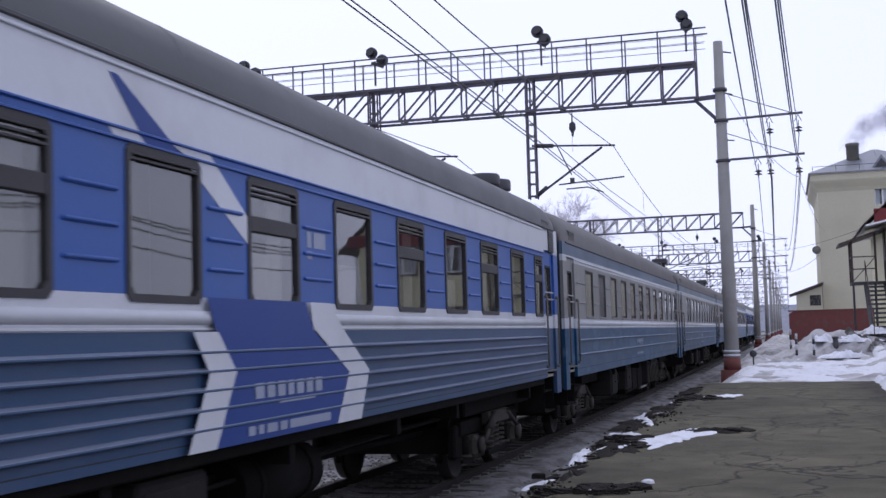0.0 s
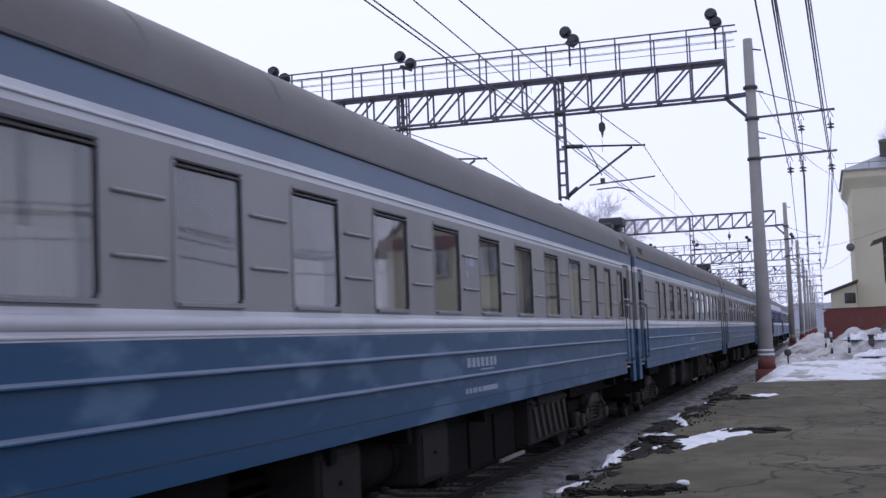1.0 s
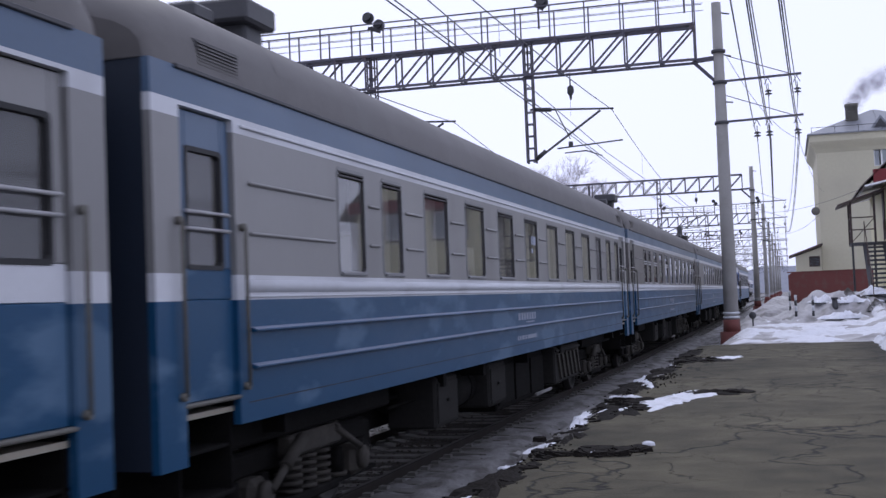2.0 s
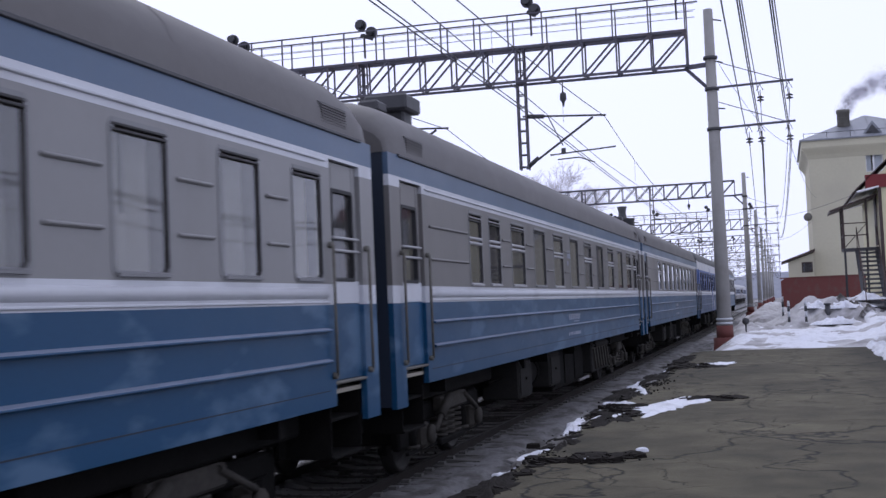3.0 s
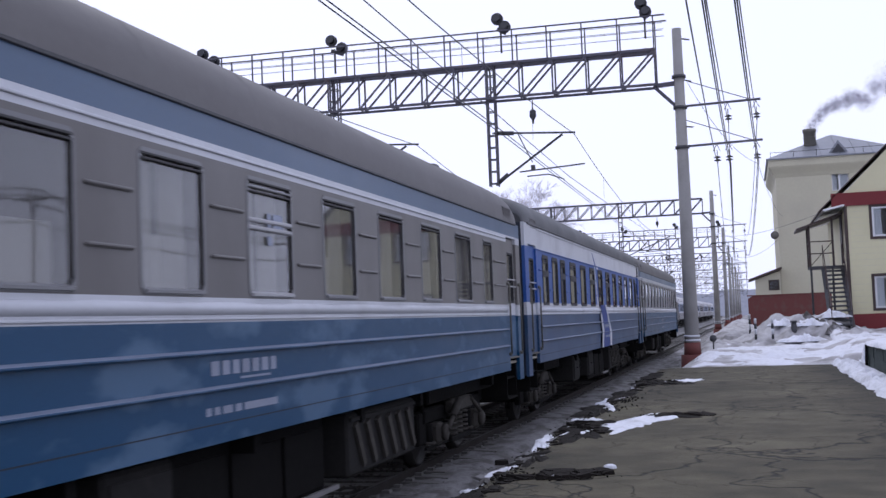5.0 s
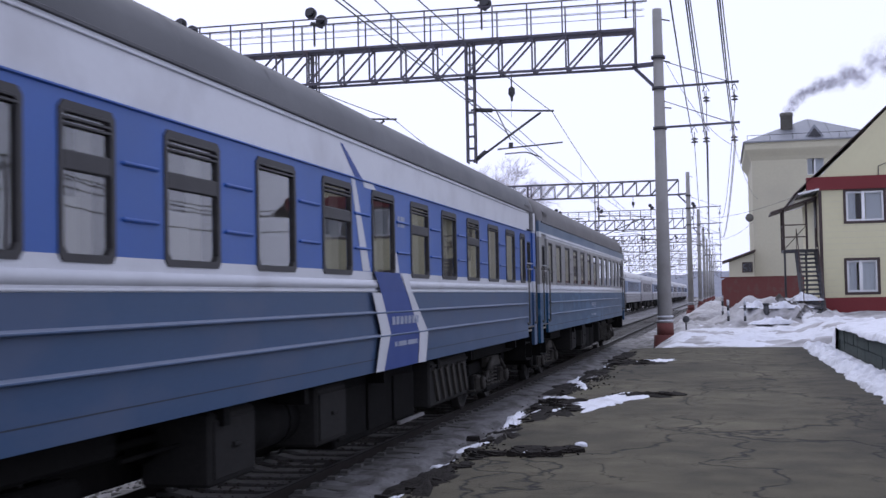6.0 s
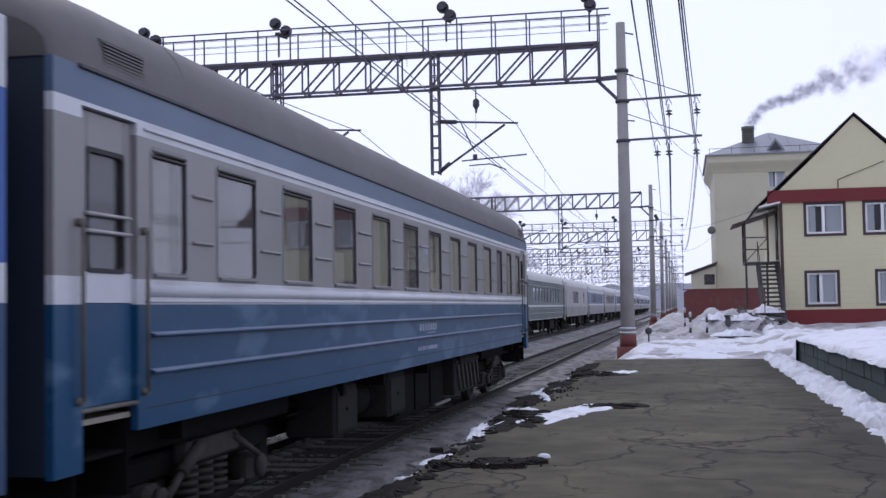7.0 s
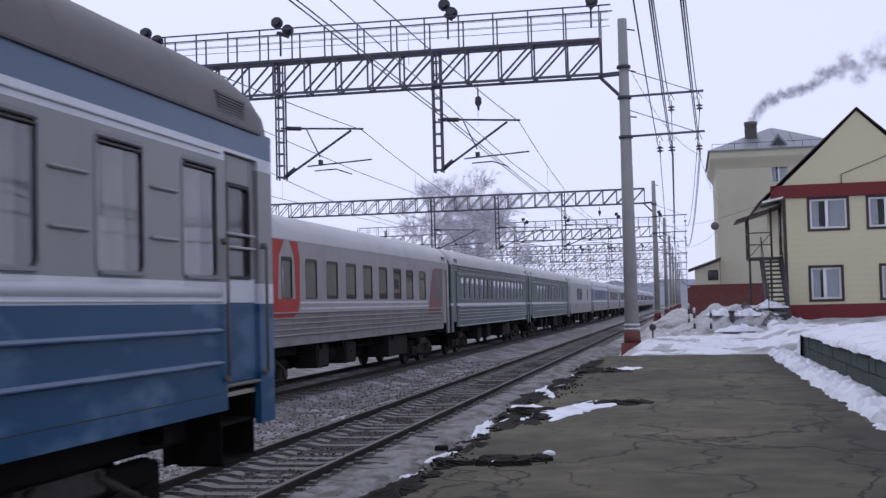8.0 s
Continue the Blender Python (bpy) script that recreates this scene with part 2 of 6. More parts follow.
    h = mix("MULTIPLY", 1.0, inv.outputs[0], ramp(grit.outputs["Fac"], 0.2, 0.8, (0.8, 0.8, 0.8, 1), (1, 1, 1, 1)))
    b = n.new("ShaderNodeBump")
    b.inputs["Strength"].default_value, b.inputs["Distance"].default_value = 0.6, 0.02
    l.new(h, b.inputs["Height"])
    l.new(b.outputs[0], p.inputs["Normal"])
    return m


def glass_material(name, tint, ior, rough=0.025, dust=0.0, sheen=(0.85, 0.87, 0.9, 1)):
    """Clear pane: what is behind it shows, and the sky is mirrored more at a slant."""
    m = bpy.data.materials.new(name)
    m.use_nodes = True
    n, l = m.node_tree.nodes, m.node_tree.links
    n.remove(n["Principled BSDF"])
    tr, gl, mx, fr = n.new("ShaderNodeBsdfTransparent"), n.new("ShaderNodeBsdfGlossy"), n.new("ShaderNodeMixShader"), n.new("ShaderNodeFresnel")
    tr.inputs[0].default_value = tint
    gl.inputs[0].default_value = sheen
    gl.inputs["Roughness"].default_value = rough
    fr.inputs["IOR"].default_value = ior
    tc, nz, b = n.new("ShaderNodeTexCoord"), n.new("ShaderNodeTexNoise"), n.new("ShaderNodeBump")
    nz.inputs["Scale"].default_value = 1.6
    b.inputs["Strength"].default_value, b.inputs["Distance"].default_value = 0.05, 0.02
    l.new(tc.outputs["Object"], nz.inputs["Vector"])
    l.new(nz.outputs["Fac"], b.inputs["Height"])
    l.new(b.outputs[0], gl.inputs["Normal"])
    l.new(fr.outputs[0], mx.inputs[0])
    l.new(tr.outputs[0], mx.inputs[1])
    l.new(gl.outputs[0], mx.inputs[2])
    film, df, spots, amount = n.new("ShaderNodeMixShader"), n.new("ShaderNodeBsdfDiffuse"), n.new("ShaderNodeTexNoise"), n.new("ShaderNodeMapRange")
    df.inputs[0].default_value = (0.34, 0.33, 0.33, 1)
    spots.inputs["Scale"].default_value, spots.inputs["Detail"].default_value = 2.3, 6
    amount.inputs["From Min"].default_value, amount.inputs["From Max"].default_value = 0.3, 0.7
    amount.inputs["To Min"].default_value, amount.inputs["To Max"].default_value = dust * 0.6, dust * 1.4
    l.new(tc.outputs["Object"], spots.inputs["Vector"])
    l.new(spots.outputs["Fac"], amount.inputs["Value"])
    l.new(amount.outputs[0], film.inputs[0])
    l.new(mx.outputs[0], film.inputs[1])
    l.new(df.outputs[0], film.inputs[2])
    l.new(film.outputs[0], n["Material Output"].inputs[0])
    return m


M_ASPHALT = asphalt_material()
M_GLASS = glass_material("car_window_glass", (0.66, 0.68, 0.70, 1), 1.9, 0.03, 0.14, (0.97, 0.98, 1.0, 1))
M_GLASS_DIM = glass_material("grimy_car_glass", (0.55, 0.56, 0.57, 1), 1.75, 0.04, 0.12, (0.66, 0.66, 0.68, 1))
M_GLASS_CLEAR = glass_material("clean_car_glass", (0.62, 0.64, 0.66, 1), 2.0, 0.02, 0.04, (0.95, 0.96, 0.98, 1))
M_PANE = glass_material("house_window_glass", (0.75, 0.78, 0.8, 1), 1.5)


# ---- mesh tools ----
class Mesh:
    """Collects faces with material slots, then becomes one object."""

    def __init__(self):
        self.v, self.f, self.m, self.s = [], [], [], []

    def face(self, pts, mi=0, smooth=False):
        k = len(self.v)
        self.v += [tuple(p) for p in pts]
        self.f.append(tuple(range(k, k + len(pts))))
        self.m.append(mi)
        self.s.append(smooth)

    def poly(self, verts, faces, mi=0, smooth=False):
        k = len(self.v)
        self.v += [tuple(p) for p in verts]
        for f in faces:
            self.f.append(tuple(i + k for i in f))
            self.m.append(mi)
            self.s.append(smooth)

    def box(self, x0, x1, y0, y1, z0, z1, mi=0, b=0.0):
        if b <= 0:
            v = [(x, y, z) for x in (x0, x1) for y in (y0, y1) for z in (z0, z1)]
            self.poly(v, [(0, 1, 3, 2), (4, 6, 7, 5), (0, 4, 5, 1), (2, 3, 7, 6), (0, 2, 6, 4), (1, 5, 7, 3)], mi)
            return
        b = min(b, (x1 - x0) * 0.45, (y1 - y0) * 0.45, (z1 - z0) * 0.45)
        v, idx = [], {}
        for i, x in enumerate((x0, x1)):
            for j, y in enumerate((y0, y1)):
                for k, z in enumerate((z0, z1)):
                    dx, dy, dz = (b if i == 0 else -b), (b if j == 0 else -b), (b if k == 0 else -b)
                    for a, p in enumerate(((x, y + dy, z + dz), (x + dx, y, z + dz), (x + dx, y + dy, z))):
                        idx[i, j, k, a] = len(v)
                        v.append(p)
        g = idx
        fs = []
        for i in (0, 1):
            fs.append([g[i, 0, 0, 0], g[i, 1, 0, 0], g[i, 1, 1, 0], g[i, 0, 1, 0]][::(1 if i else -1)])
            fs.append([g[0, i, 0, 1], g[0, i, 1, 1], g[1, i, 1, 1], g[1, i, 0, 1]][::(1 if i else -1)])
            fs.append([g[0, 0, i, 2], g[1, 0, i, 2], g[1, 1, i, 2], g[0, 1, i, 2]][::(1 if i else -1)])
        for i in (0, 1):
            for j in (0, 1):
                s = 1 if i == j else -1
                fs.append([g[i, j, 0, 0], g[i, j, 0, 1], g[i, j, 1, 1], g[i, j, 1, 0]][::s])
                fs.append([g[i, 0, j, 0], g[i, 1, j, 0], g[i, 1, j, 2], g[i, 0, j, 2]][::s])
                fs.append([g[0, i, j, 1], g[0, i, j, 2], g[1, i, j, 2], g[1, i, j, 1]][::s])
                for k in (0, 1):
                    q = 1 if (i + j + k) % 2 else -1
                    fs.append([g[i, j, k, 0], g[i, j, k, 1], g[i, j, k, 2]][::q])
        self.poly(v, fs, mi)

    def tube(self, p, q, r, n=8, mi=0, r2=None, cap=True):
        p, q = Vector(p), Vector(q)
        d = (q - p).normalized()
        a = d.orthogonal().normalized()
        c = d.cross(a)
        r2 = r if r2 is None else r2
        v = []
        for base, rad in ((p, r), (q, r2)):
            for i in range(n):
                t = 2 * math.pi * i / n
                v.append(base + (a * math.cos(t) + c * math.sin(t)) * rad)
        k = len(self.v)
        self.poly(v, [(i, (i + 1) % n, n + (i + 1) % n, n + i) for i in range(n)], mi, n > 5)
        if cap:
            for ring in (tuple(k + n - 1 - i for i in range(n)), tuple(k + n + i for i in range(n))):
                self.f.append(ring)
                self.m.append(mi)
                self.s.append(False)

    def bar(self, p, q, w, mi=0):
        """Square bar from p to q."""
        self.tube(p, q, w * 0.7071, 4, mi)

    def lathe(self, at, profile, n=16, mi=0, axis="z"):
        """Turned shape: profile of (radius, height) round an axis."""
        v = []
        for r, h in profile:
            for i in range(n):
                t = 2 * math.pi * i / n
                a, b = r * math.cos(t), r * math.sin(t)
                o = {"z": (a, b, h), "x": (h, a, b), "y": (b, h, a)}[axis]
                v.append((at[0] + o[0], at[1] + o[1], at[2] + o[2]))
        fs = [(j * n + i, j * n + (i + 1) % n, (j + 1) * n + (i + 1) % n, (j + 1) * n + i) for j in range(len(profile) - 1) for i in range(n)]
        self.poly(v, fs, mi, True)

    def prism(self, pts, axis, a, b, mi=0):
        """Polygon in the other two axes, pushed out from a to b."""
        def at(u, w, s):
            return {"x": (s, u, w), "y": (u, s, w), "z": (u, w, s)}[axis]
        n = len(pts)
        v = [at(*p, a) for p in pts] + [at(*p, b) for p in pts]
        self.poly(v, [tuple(range(n))[::-1], tuple(range(n, 2 * n))] + [(i, (i + 1) % n, n + (i + 1) % n, n + i) for i in range(n)], mi)

    def data(self, name, mats):
        me = bpy.data.meshes.new(name)
        me.from_pydata(self.v, [], self.f)
        for m in mats:
            me.materials.append(m)
        me.polygons.foreach_set("material_index", self.m)
        me.polygons.foreach_set("use_smooth", self.s)
        me.update()
        bm = bmesh.new()
        bm.from_mesh(me)
        bmesh.ops.remove_doubles(bm, verts=bm.verts, dist=1e-4)
        bmesh.ops.recalc_face_normals(bm, faces=bm.faces)
        bm.to_mesh(me)
        bm.free()
        return me

    def put(self, name, mats, parent=None, label="", at=None):
        mats = mats if isinstance(mats, (list, tuple)) else [mats]
        return place(name, self.data(name, mats), parent, label, at)


def place(name, data, parent=None, label="", at=None):
    ob = new(name, data)
    if parent is not None:
        ob.parent = parent
    if at is not None:
        ob.matrix_basis = at if isinstance(at, Matrix) else pose(*at)
    return tagged(ob, label) if label else ob


def empty(name, m, label, category, group="", kind=""):
    ob = new(name)
    ob.matrix_basis = m
    return tagged(ob, label, category, group, kind)


def sheet(name, material, pts, parent=None, label="", at=None):
    """A pane of glass: one face, looking outwards."""
    me = bpy.data.meshes.new(name)
    me.from_pydata(pts, [], [tuple(range(len(pts)))])
    me.materials.append(material)
    ob = place(name, me, parent, label, at)
    ob.visible_shadow = False
    return ob


def solid(name, mats, fill, parent=None, label="", at=None):
    """One object from a function that fills a Mesh."""
    me = Mesh()
    fill(me)
    return me.put(name, mats, parent, label, at)


# ---- passenger cars ----
HALF = 1.555
LIV = {
    "blue_grey": dict(bands=[(0.9, 2.11, 0), (2.11, 2.30, 1), (2.30, 3.38, 2), (3.38, 3.50, 1), (3.50, 3.74, 3)],
                      mats=[M_BLUE, M_WHITE, M_GREY, M_BLUE2], roof=M_ROOF, frame=M_FRAMEG, door=M_BLUE),
    "blue_grey_dusty": dict(bands=[(0.9, 2.11, 0), (2.11, 2.30, 1), (2.30, 3.38, 2), (3.38, 3.50, 1), (3.50, 3.74, 3)],
                            mats=[M_BLUE, M_WHITE, M_GREYD, M_BLUE2], roof=M_ROOF, frame=M_FRAMEG, door=M_BLUE),
    "royal": dict(bands=[(0.9, 2.12, 0), (2.12, 2.36, 1), (2.36, 3.42, 2), (3.42, 3.86, 1)],
                  mats=[M_SLATE, M_WHITE, M_ROYAL, M_ROYAL], roof=M_ROOFD, frame=M_FRAME, door=M_ROYAL),
    "silver": dict(bands=[(0.9, 2.0, 0), (2.0, 2.3, 1), (2.3, 3.74, 1)],
                   mats=[M_SILVERLOW, M_SILVERSIDE, M_SILVERSIDE, M_RED], roof=M_SILVER, frame=M_FRAME, door=M_SILVERSIDE),
    "green_grey": dict(bands=[(0.9, 2.05, 0), (2.05, 2.16, 1), (2.16, 3.74, 0)],
                       mats=[M_GREENGREY, M_WHITE, M_GREENGREY, M_GREENGREY], roof=M_SILVER, frame=M_FRAMEG, door=M_GREENGREY),
    "pale_blue": dict(bands=[(0.9, 2.1, 0), (2.1, 2.25, 1), (2.25, 3.4, 2), (3.4, 3.74, 1)],
                      mats=[M_SILVERLOW, M_WHITE, M_PALEB, M_PALEB], roof=M_SILVER, frame=M_FRAMEG, door=M_PALEB),
}


def wall_grid(me, side, holes, bands, low, t=0.06):
    """A car side with openings: outer skin, inner skin and the edges of the openings. low: (y0, y1, z) stretches of the lower edge."""
    ys = sorted({0.28, 24.26} | {v for h in holes for v in h[:2]} | {v for s in low for v in s[:2]})
    zs = sorted({v for h in holes for v in h[2:]} | {v for b in bands for v in b[:2]} | {s[2] for s in low})
    nx, nz = len(ys) - 1, len(zs) - 1

    def full(i, j):
        if not (0 <= i < nx and 0 <= j < nz):
            return False
        y, z = (ys[i] + ys[i + 1]) / 2, (zs[j] + zs[j + 1]) / 2
        return z > next(s[2] for s in low if s[0] <= y <= s[1]) and not any(h[0] < y < h[1] and h[2] < z < h[3] for h in holes)
    xo, xi = side * HALF, side * (HALF - t)
    for i in range(nx):
        for j in range(nz):
            if not full(i, j):
                continue
            y0, y1, z0, z1 = ys[i], ys[i + 1], zs[j], zs[j + 1]
            m = next(b[2] for b in bands if b[0] <= (z0 + z1) / 2 <= b[1])
            me.face([(xo, y0, z0), (xo, y1, z0), (xo, y1, z1), (xo, y0, z1)], m)
            me.face([(xi, y0, z0), (xi, y0, z1), (xi, y1, z1), (xi, y1, z0)], m)
            for di, dj, e in ((-1, 0, ((y0, z0), (y0, z1))), (1, 0, ((y1, z0), (y1, z1))), (0, -1, ((y0, z0), (y1, z0))), (0, 1, ((y0, z1), (y1, z1)))):
                if not full(i + di, j + dj):
                    (a, b), (c, d) = e
                    me.face([(xo, a, b), (xo, c, d), (xi, c, d), (xi, a, b)], m)


def ring(me, w0, w1, z0, z1, rim, c, x0, x1, mo=0, mi=1):
    """A window surround with cut corners, from x0 (inside) to x1 (outside); its inner faces take slot mi."""
    def pts(a, b, d, e, k):
        return [(a + k, d), (b - k, d), (b, d + k), (b, e - k), (b - k, e), (a + k, e), (a, e - k), (a, d + k)]
    o, n = pts(w0, w1, z0, z1, c), pts(w0 + rim, w1 - rim, z0 + rim, z1 - rim, c)
    for i in range(8):
        j = (i + 1) % 8
        me.face([(x1, *o[i]), (x1, *o[j]), (x1, *n[j]), (x1, *n[i])], mo)
        me.face([(x0, *o[i]), (x1, *o[i]), (x1, *o[j]), (x0, *o[j])], mo)
        me.face([(x1, *n[i]), (x1, *n[j]), (x0, *n[j]), (x0, *n[i])], mi)


WIN = {}


def window_meshes(width, split, livery, grimy=False):
    key = (width, split, livery, grimy)
    if key in WIN:
        return WIN[key]
    L = LIV[livery]
    wide = 0.034 if livery == "royal" else 0.012
    h = 0.98
    fr = Mesh()
    ring(fr, -0.02, width + 0.02, -0.02, h + 0.02, wide + 0.02, 0.05, 1.515, HALF + (0.012 if livery == "royal" else 0.006))
    extras = []
    if split and livery == "royal":
        rail = Mesh()
        rail.box(1.53, HALF + 0.012, wide, width - wide, 0.56, 0.69, 0, 0.01)
        extras.append(("transom", rail.data("transom", [L["frame"]])))
    elif split:
        for z in (0.545, 0.612):
            rail = Mesh()
            rail.box(1.53, HALF + 0.016, wide, width - wide, z, z + 0.040, 0, 0.012)
            extras.append(("transom", rail.data("transom", [M_SILVER])))
    if livery.startswith("blue_grey"):
        sill = Mesh()
        sill.prism([(1.54, 0.030), (HALF + 0.030, 0.012), (HALF + 0.030, -0.008), (1.54, -0.014)], "y", 0.03, width - 0.03)
        extras.append(("window_sill", sill.data("window_sill", [M_SILVER if split else M_FRAMEG])))
    for q in ((0.0, 0.045, 0.085) if split else (0.0, 0.035)):
        slat = Mesh()
        slat.box(1.545, HALF + 0.014, wide, width - wide, h - q - wide - 0.020, h - q - wide, 0, 0.004)
        extras.append(("vent_slat", slat.data("vent_slat", [M_FRAME if q != 0.045 else L["frame"]])))
    gl = bpy.data.meshes.new("pane")
    gl.from_pydata([(1.540, 0.01, 0.01), (1.540, width - 0.01, 0.01), (1.540, width - 0.01, h - 0.01), (1.540, 0.01, h - 0.01)], [], [(0, 1, 2, 3)])
    gl.materials.append(M_GLASS_CLEAR if livery == "royal" else M_GLASS_DIM if grimy else M_GLASS)
    cu = Mesh()
    n = 10
    for side in (0, 1):
        ww = width * (0.40 if livery != "royal" else 0.26)
        y0 = 0.03 if side == 0 else width - 0.03 - ww
        for i in range(n):
            a, b = y0 + ww * i / n, y0 + ww * (i + 1) / n
            xa, xb = 1.40 + 0.025 * (i % 2), 1.40 + 0.025 * ((i + 1) % 2)
            cu.face([(xa, a, 0.02), (xb, b, 0.02), (xb, b, h - 0.04), (xa, a, h - 0.04)])
            cu.face([(xa - 0.01, a, 0.02), (xa - 0.01, a, h - 0.04), (xb - 0.01, b, h - 0.04), (xb - 0.01, b, 0.02)])
    bl = Mesh()
    bl.box(1.40, 1.41, 0.02, width - 0.02, 0.03, 0.42, 0)
    # Inner faces take dark M_FRAME: rubber, plus recess shadow put into the colour.
    WIN[key] = (fr.data("window", [L["frame"], M_FRAME]), gl, cu.data("curtain", [M_CURTAIN]), bl.data("half_curtain", [M_CURTAIN]), extras)
    return WIN[key]


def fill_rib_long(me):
    """A pressed rib along the side: sloping crest painted paler as its highlight, rounded nose, undercut."""
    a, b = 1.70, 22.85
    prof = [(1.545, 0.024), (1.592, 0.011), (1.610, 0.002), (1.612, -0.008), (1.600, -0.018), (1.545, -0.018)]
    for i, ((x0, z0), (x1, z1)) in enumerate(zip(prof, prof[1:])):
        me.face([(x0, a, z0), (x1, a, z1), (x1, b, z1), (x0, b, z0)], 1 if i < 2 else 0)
    for y in (a, b):
        me.face([(x, y, z) for x, z in prof], 0)


SHARED = {}


def shared(name, mats, fill):
    if name not in SHARED:
        me = Mesh()
        fill(me)
        SHARED[name] = me.data(name, mats if isinstance(mats, list) else [mats])
    return SHARED[name]


def fill_bogie(me):
    """Two-axle bogie: side frames, axle boxes, springs, dampers, bolster and brake gear."""
    for sx in (-1, 1):
        me.box(sx * 1.03 - 0.06, sx * 1.03 + 0.06, -1.75, 1.75, 0.62, 0.84, 0, 0.03)
        for y in (-1.2, 1.2):
            me.box(sx * 1.08 - 0.13, sx * 1.08 + 0.13, y - 0.17, y + 0.17, 0.30, 0.62, 1, 0.06)
            me.lathe((sx * 1.08, y, 0.475), [(0, sx * 0.20), (0.10, sx * 0.20), (0.12, sx * 0.18), (0.12, sx * 0.13), (0, sx * 0.13)], 14, 1, "x")
            for d in (-0.3, 0.3):
                me.tube((sx * 1.05, y + d, 0.34), (sx * 1.05, y + d, 0.62), 0.085, 10, 0)
                me.tube((sx * 1.05, y + d, 0.33), (sx * 1.05, y + d, 0.37), 0.12, 10, 1)
            me.prism([(y - 0.50, 0.30), (y - 0.42, 0.62), (y - 0.36, 0.62), (y - 0.44, 0.26)], "x", sx * 0.74 - 0.05, sx * 0.74 + 0.05, 0)
            me.prism([(y + 0.50, 0.30), (y + 0.42, 0.62), (y + 0.36, 0.62), (y + 0.44, 0.26)], "x", sx * 0.74 - 0.05, sx * 0.74 + 0.05, 0)
        for y in (-0.35, 0.0, 0.35):
            for k in range(5):
                me.tube((sx * 1.08, y, 0.36 + k * 0.07), (sx * 1.08, y, 0.395 + k * 0.07), 0.13, 10, 1)
        me.box(sx * 1.08 - 0.12, sx * 1.08 + 0.12, -0.62, 0.62, 0.26, 0.35, 0, 0.02)
        me.box(sx * 1.16 - 0.08, sx * 1.16 + 0.08, -0.62, 0.62, 0.70, 0.90, 1, 0.03)
        me.tube((sx * 1.27, -0.45, 0.86), (sx * 1.27, -0.85, 0.66), 0.06, 10, 1)
        me.tube((sx * 1.27, -0.85, 0.66), (sx * 1.27, -1.15, 0.50), 0.038, 8, 1)
        me.tube((sx * 1.24, 0.45, 0.86), (sx * 1.24, 1.12, 0.60), 0.035, 8, 1)
        me.bar((sx * 1.12, -1.85, 0.30), (sx * 1.12, 1.85, 0.30), 0.04, 0)
        me.box(sx * 1.0 - 0.06, sx * 1.0 + 0.06, -1.95, -1.55, 0.34, 0.80, 0, 0.03)
        me.box(sx * 1.0 - 0.06, sx * 1.0 + 0.06, 1.55, 1.95, 0.34, 0.80, 0, 0.03)
    me.box(-1.0, 1.0, -0.25, 0.25, 0.45, 0.95, 0, 0.03)
    me.box(-1.25, 1.25, -2.1, 2.1, 0.92, 1.16, 0, 0.03)
    for y in (-1.72, 1.72):
        me.box(-1.05, 1.05, y - 0.06, y + 0.06, 0.40, 0.76, 0, 0.02)


def fill_wheelset(me):
    me.tube((-1.15, 0, 0), (1.15, 0, 0), 0.085, 12)
    for sx in (-1, 1):
        me.lathe((0, 0, 0), [(0.10, sx * 0.70), (0.17, sx * 0.69), (0.40, sx * 0.72), (0.42, sx * 0.70), (0.505, sx * 0.70), (0.50, sx * 0.735),
                             (0.475, sx * 0.75), (0.475, sx * 0.845), (0.42, sx * 0.845), (0.40, sx * 0.80), (0.18, sx * 0.84), (0.11, sx * 0.84)], 28, 0, "x")
        for k in range(6):
            a = math.pi * k / 3
            me.tube((sx * 0.80, 0.29 * math.cos(a), 0.29 * math.sin(a)), (sx * 0.815, 0.29 * math.cos(a), 0.29 * math.sin(a)), 0.04, 8)


def fill_gear(me):
    """Frames, pipes and brake rods under the floor."""
    me.box(-0.2, 0.2, 1.2, 23.3, 0.98, 1.16, 0, 0.02)
    for y in (2.6, 7.4, 9.4, 12.3, 15.2, 17.6, 22.0):
        me.box(-1.45, 1.45, y - 0.06, y + 0.06, 1.0, 1.18, 0)
    me.tube((0.9, 6.2, 0.92), (0.9, 18.5, 0.92), 0.035, 8)
    me.tube((1.1, 6.2, 0.85), (1.1, 18.0, 0.97), 0.02, 6)
    me.bar((0.55, 6.0, 0.72), (0.55, 12.0, 0.80), 0.05)
    me.bar((0.55, 12.0, 0.80), (0.55, 19.0, 0.70), 0.05)
    me.tube((0.3, 13.2, 0.78), (0.3, 14.4, 0.78), 0.2, 14)
    me.tube((0.75, 7.2, 0.86), (0.75, 8.4, 0.86), 0.17, 12)


def fill_battery(me):
    me.box(0.65, 1.40, 0, 2.6, 0.45, 1.12, 0, 0.03)
    me.box(1.40, 1.43, 0.05, 2.55, 1.03, 1.07, 0)


def fill_locker(me):
    me.box(0.75, 1.38, 0, 1.0, 0.50, 1.12, 0, 0.03)
    me.box(1.38, 1.40, 0.06, 0.94, 0.56, 1.05, 0, 0.005)
    me.box(1.40, 1.43, 0.42, 0.58, 0.80, 0.84, 0, 0.005)


def fill_case(me):
    me.box(0.60, 1.22, 0, 3.6, 0.34, 1.13, 0, 0.03)


def fill_tank(me):
    me.tube((0.95, 0, 0.82), (0.95, 1.7, 0.82), 0.26, 18)
    for y in (0.3, 1.4):
        me.tube((0.95, y, 0.82), (0.95, y + 0.06, 0.82), 0.275, 18)
        me.box(0.9, 1.0, y, y + 0.06, 1.05, 1.18, 0)


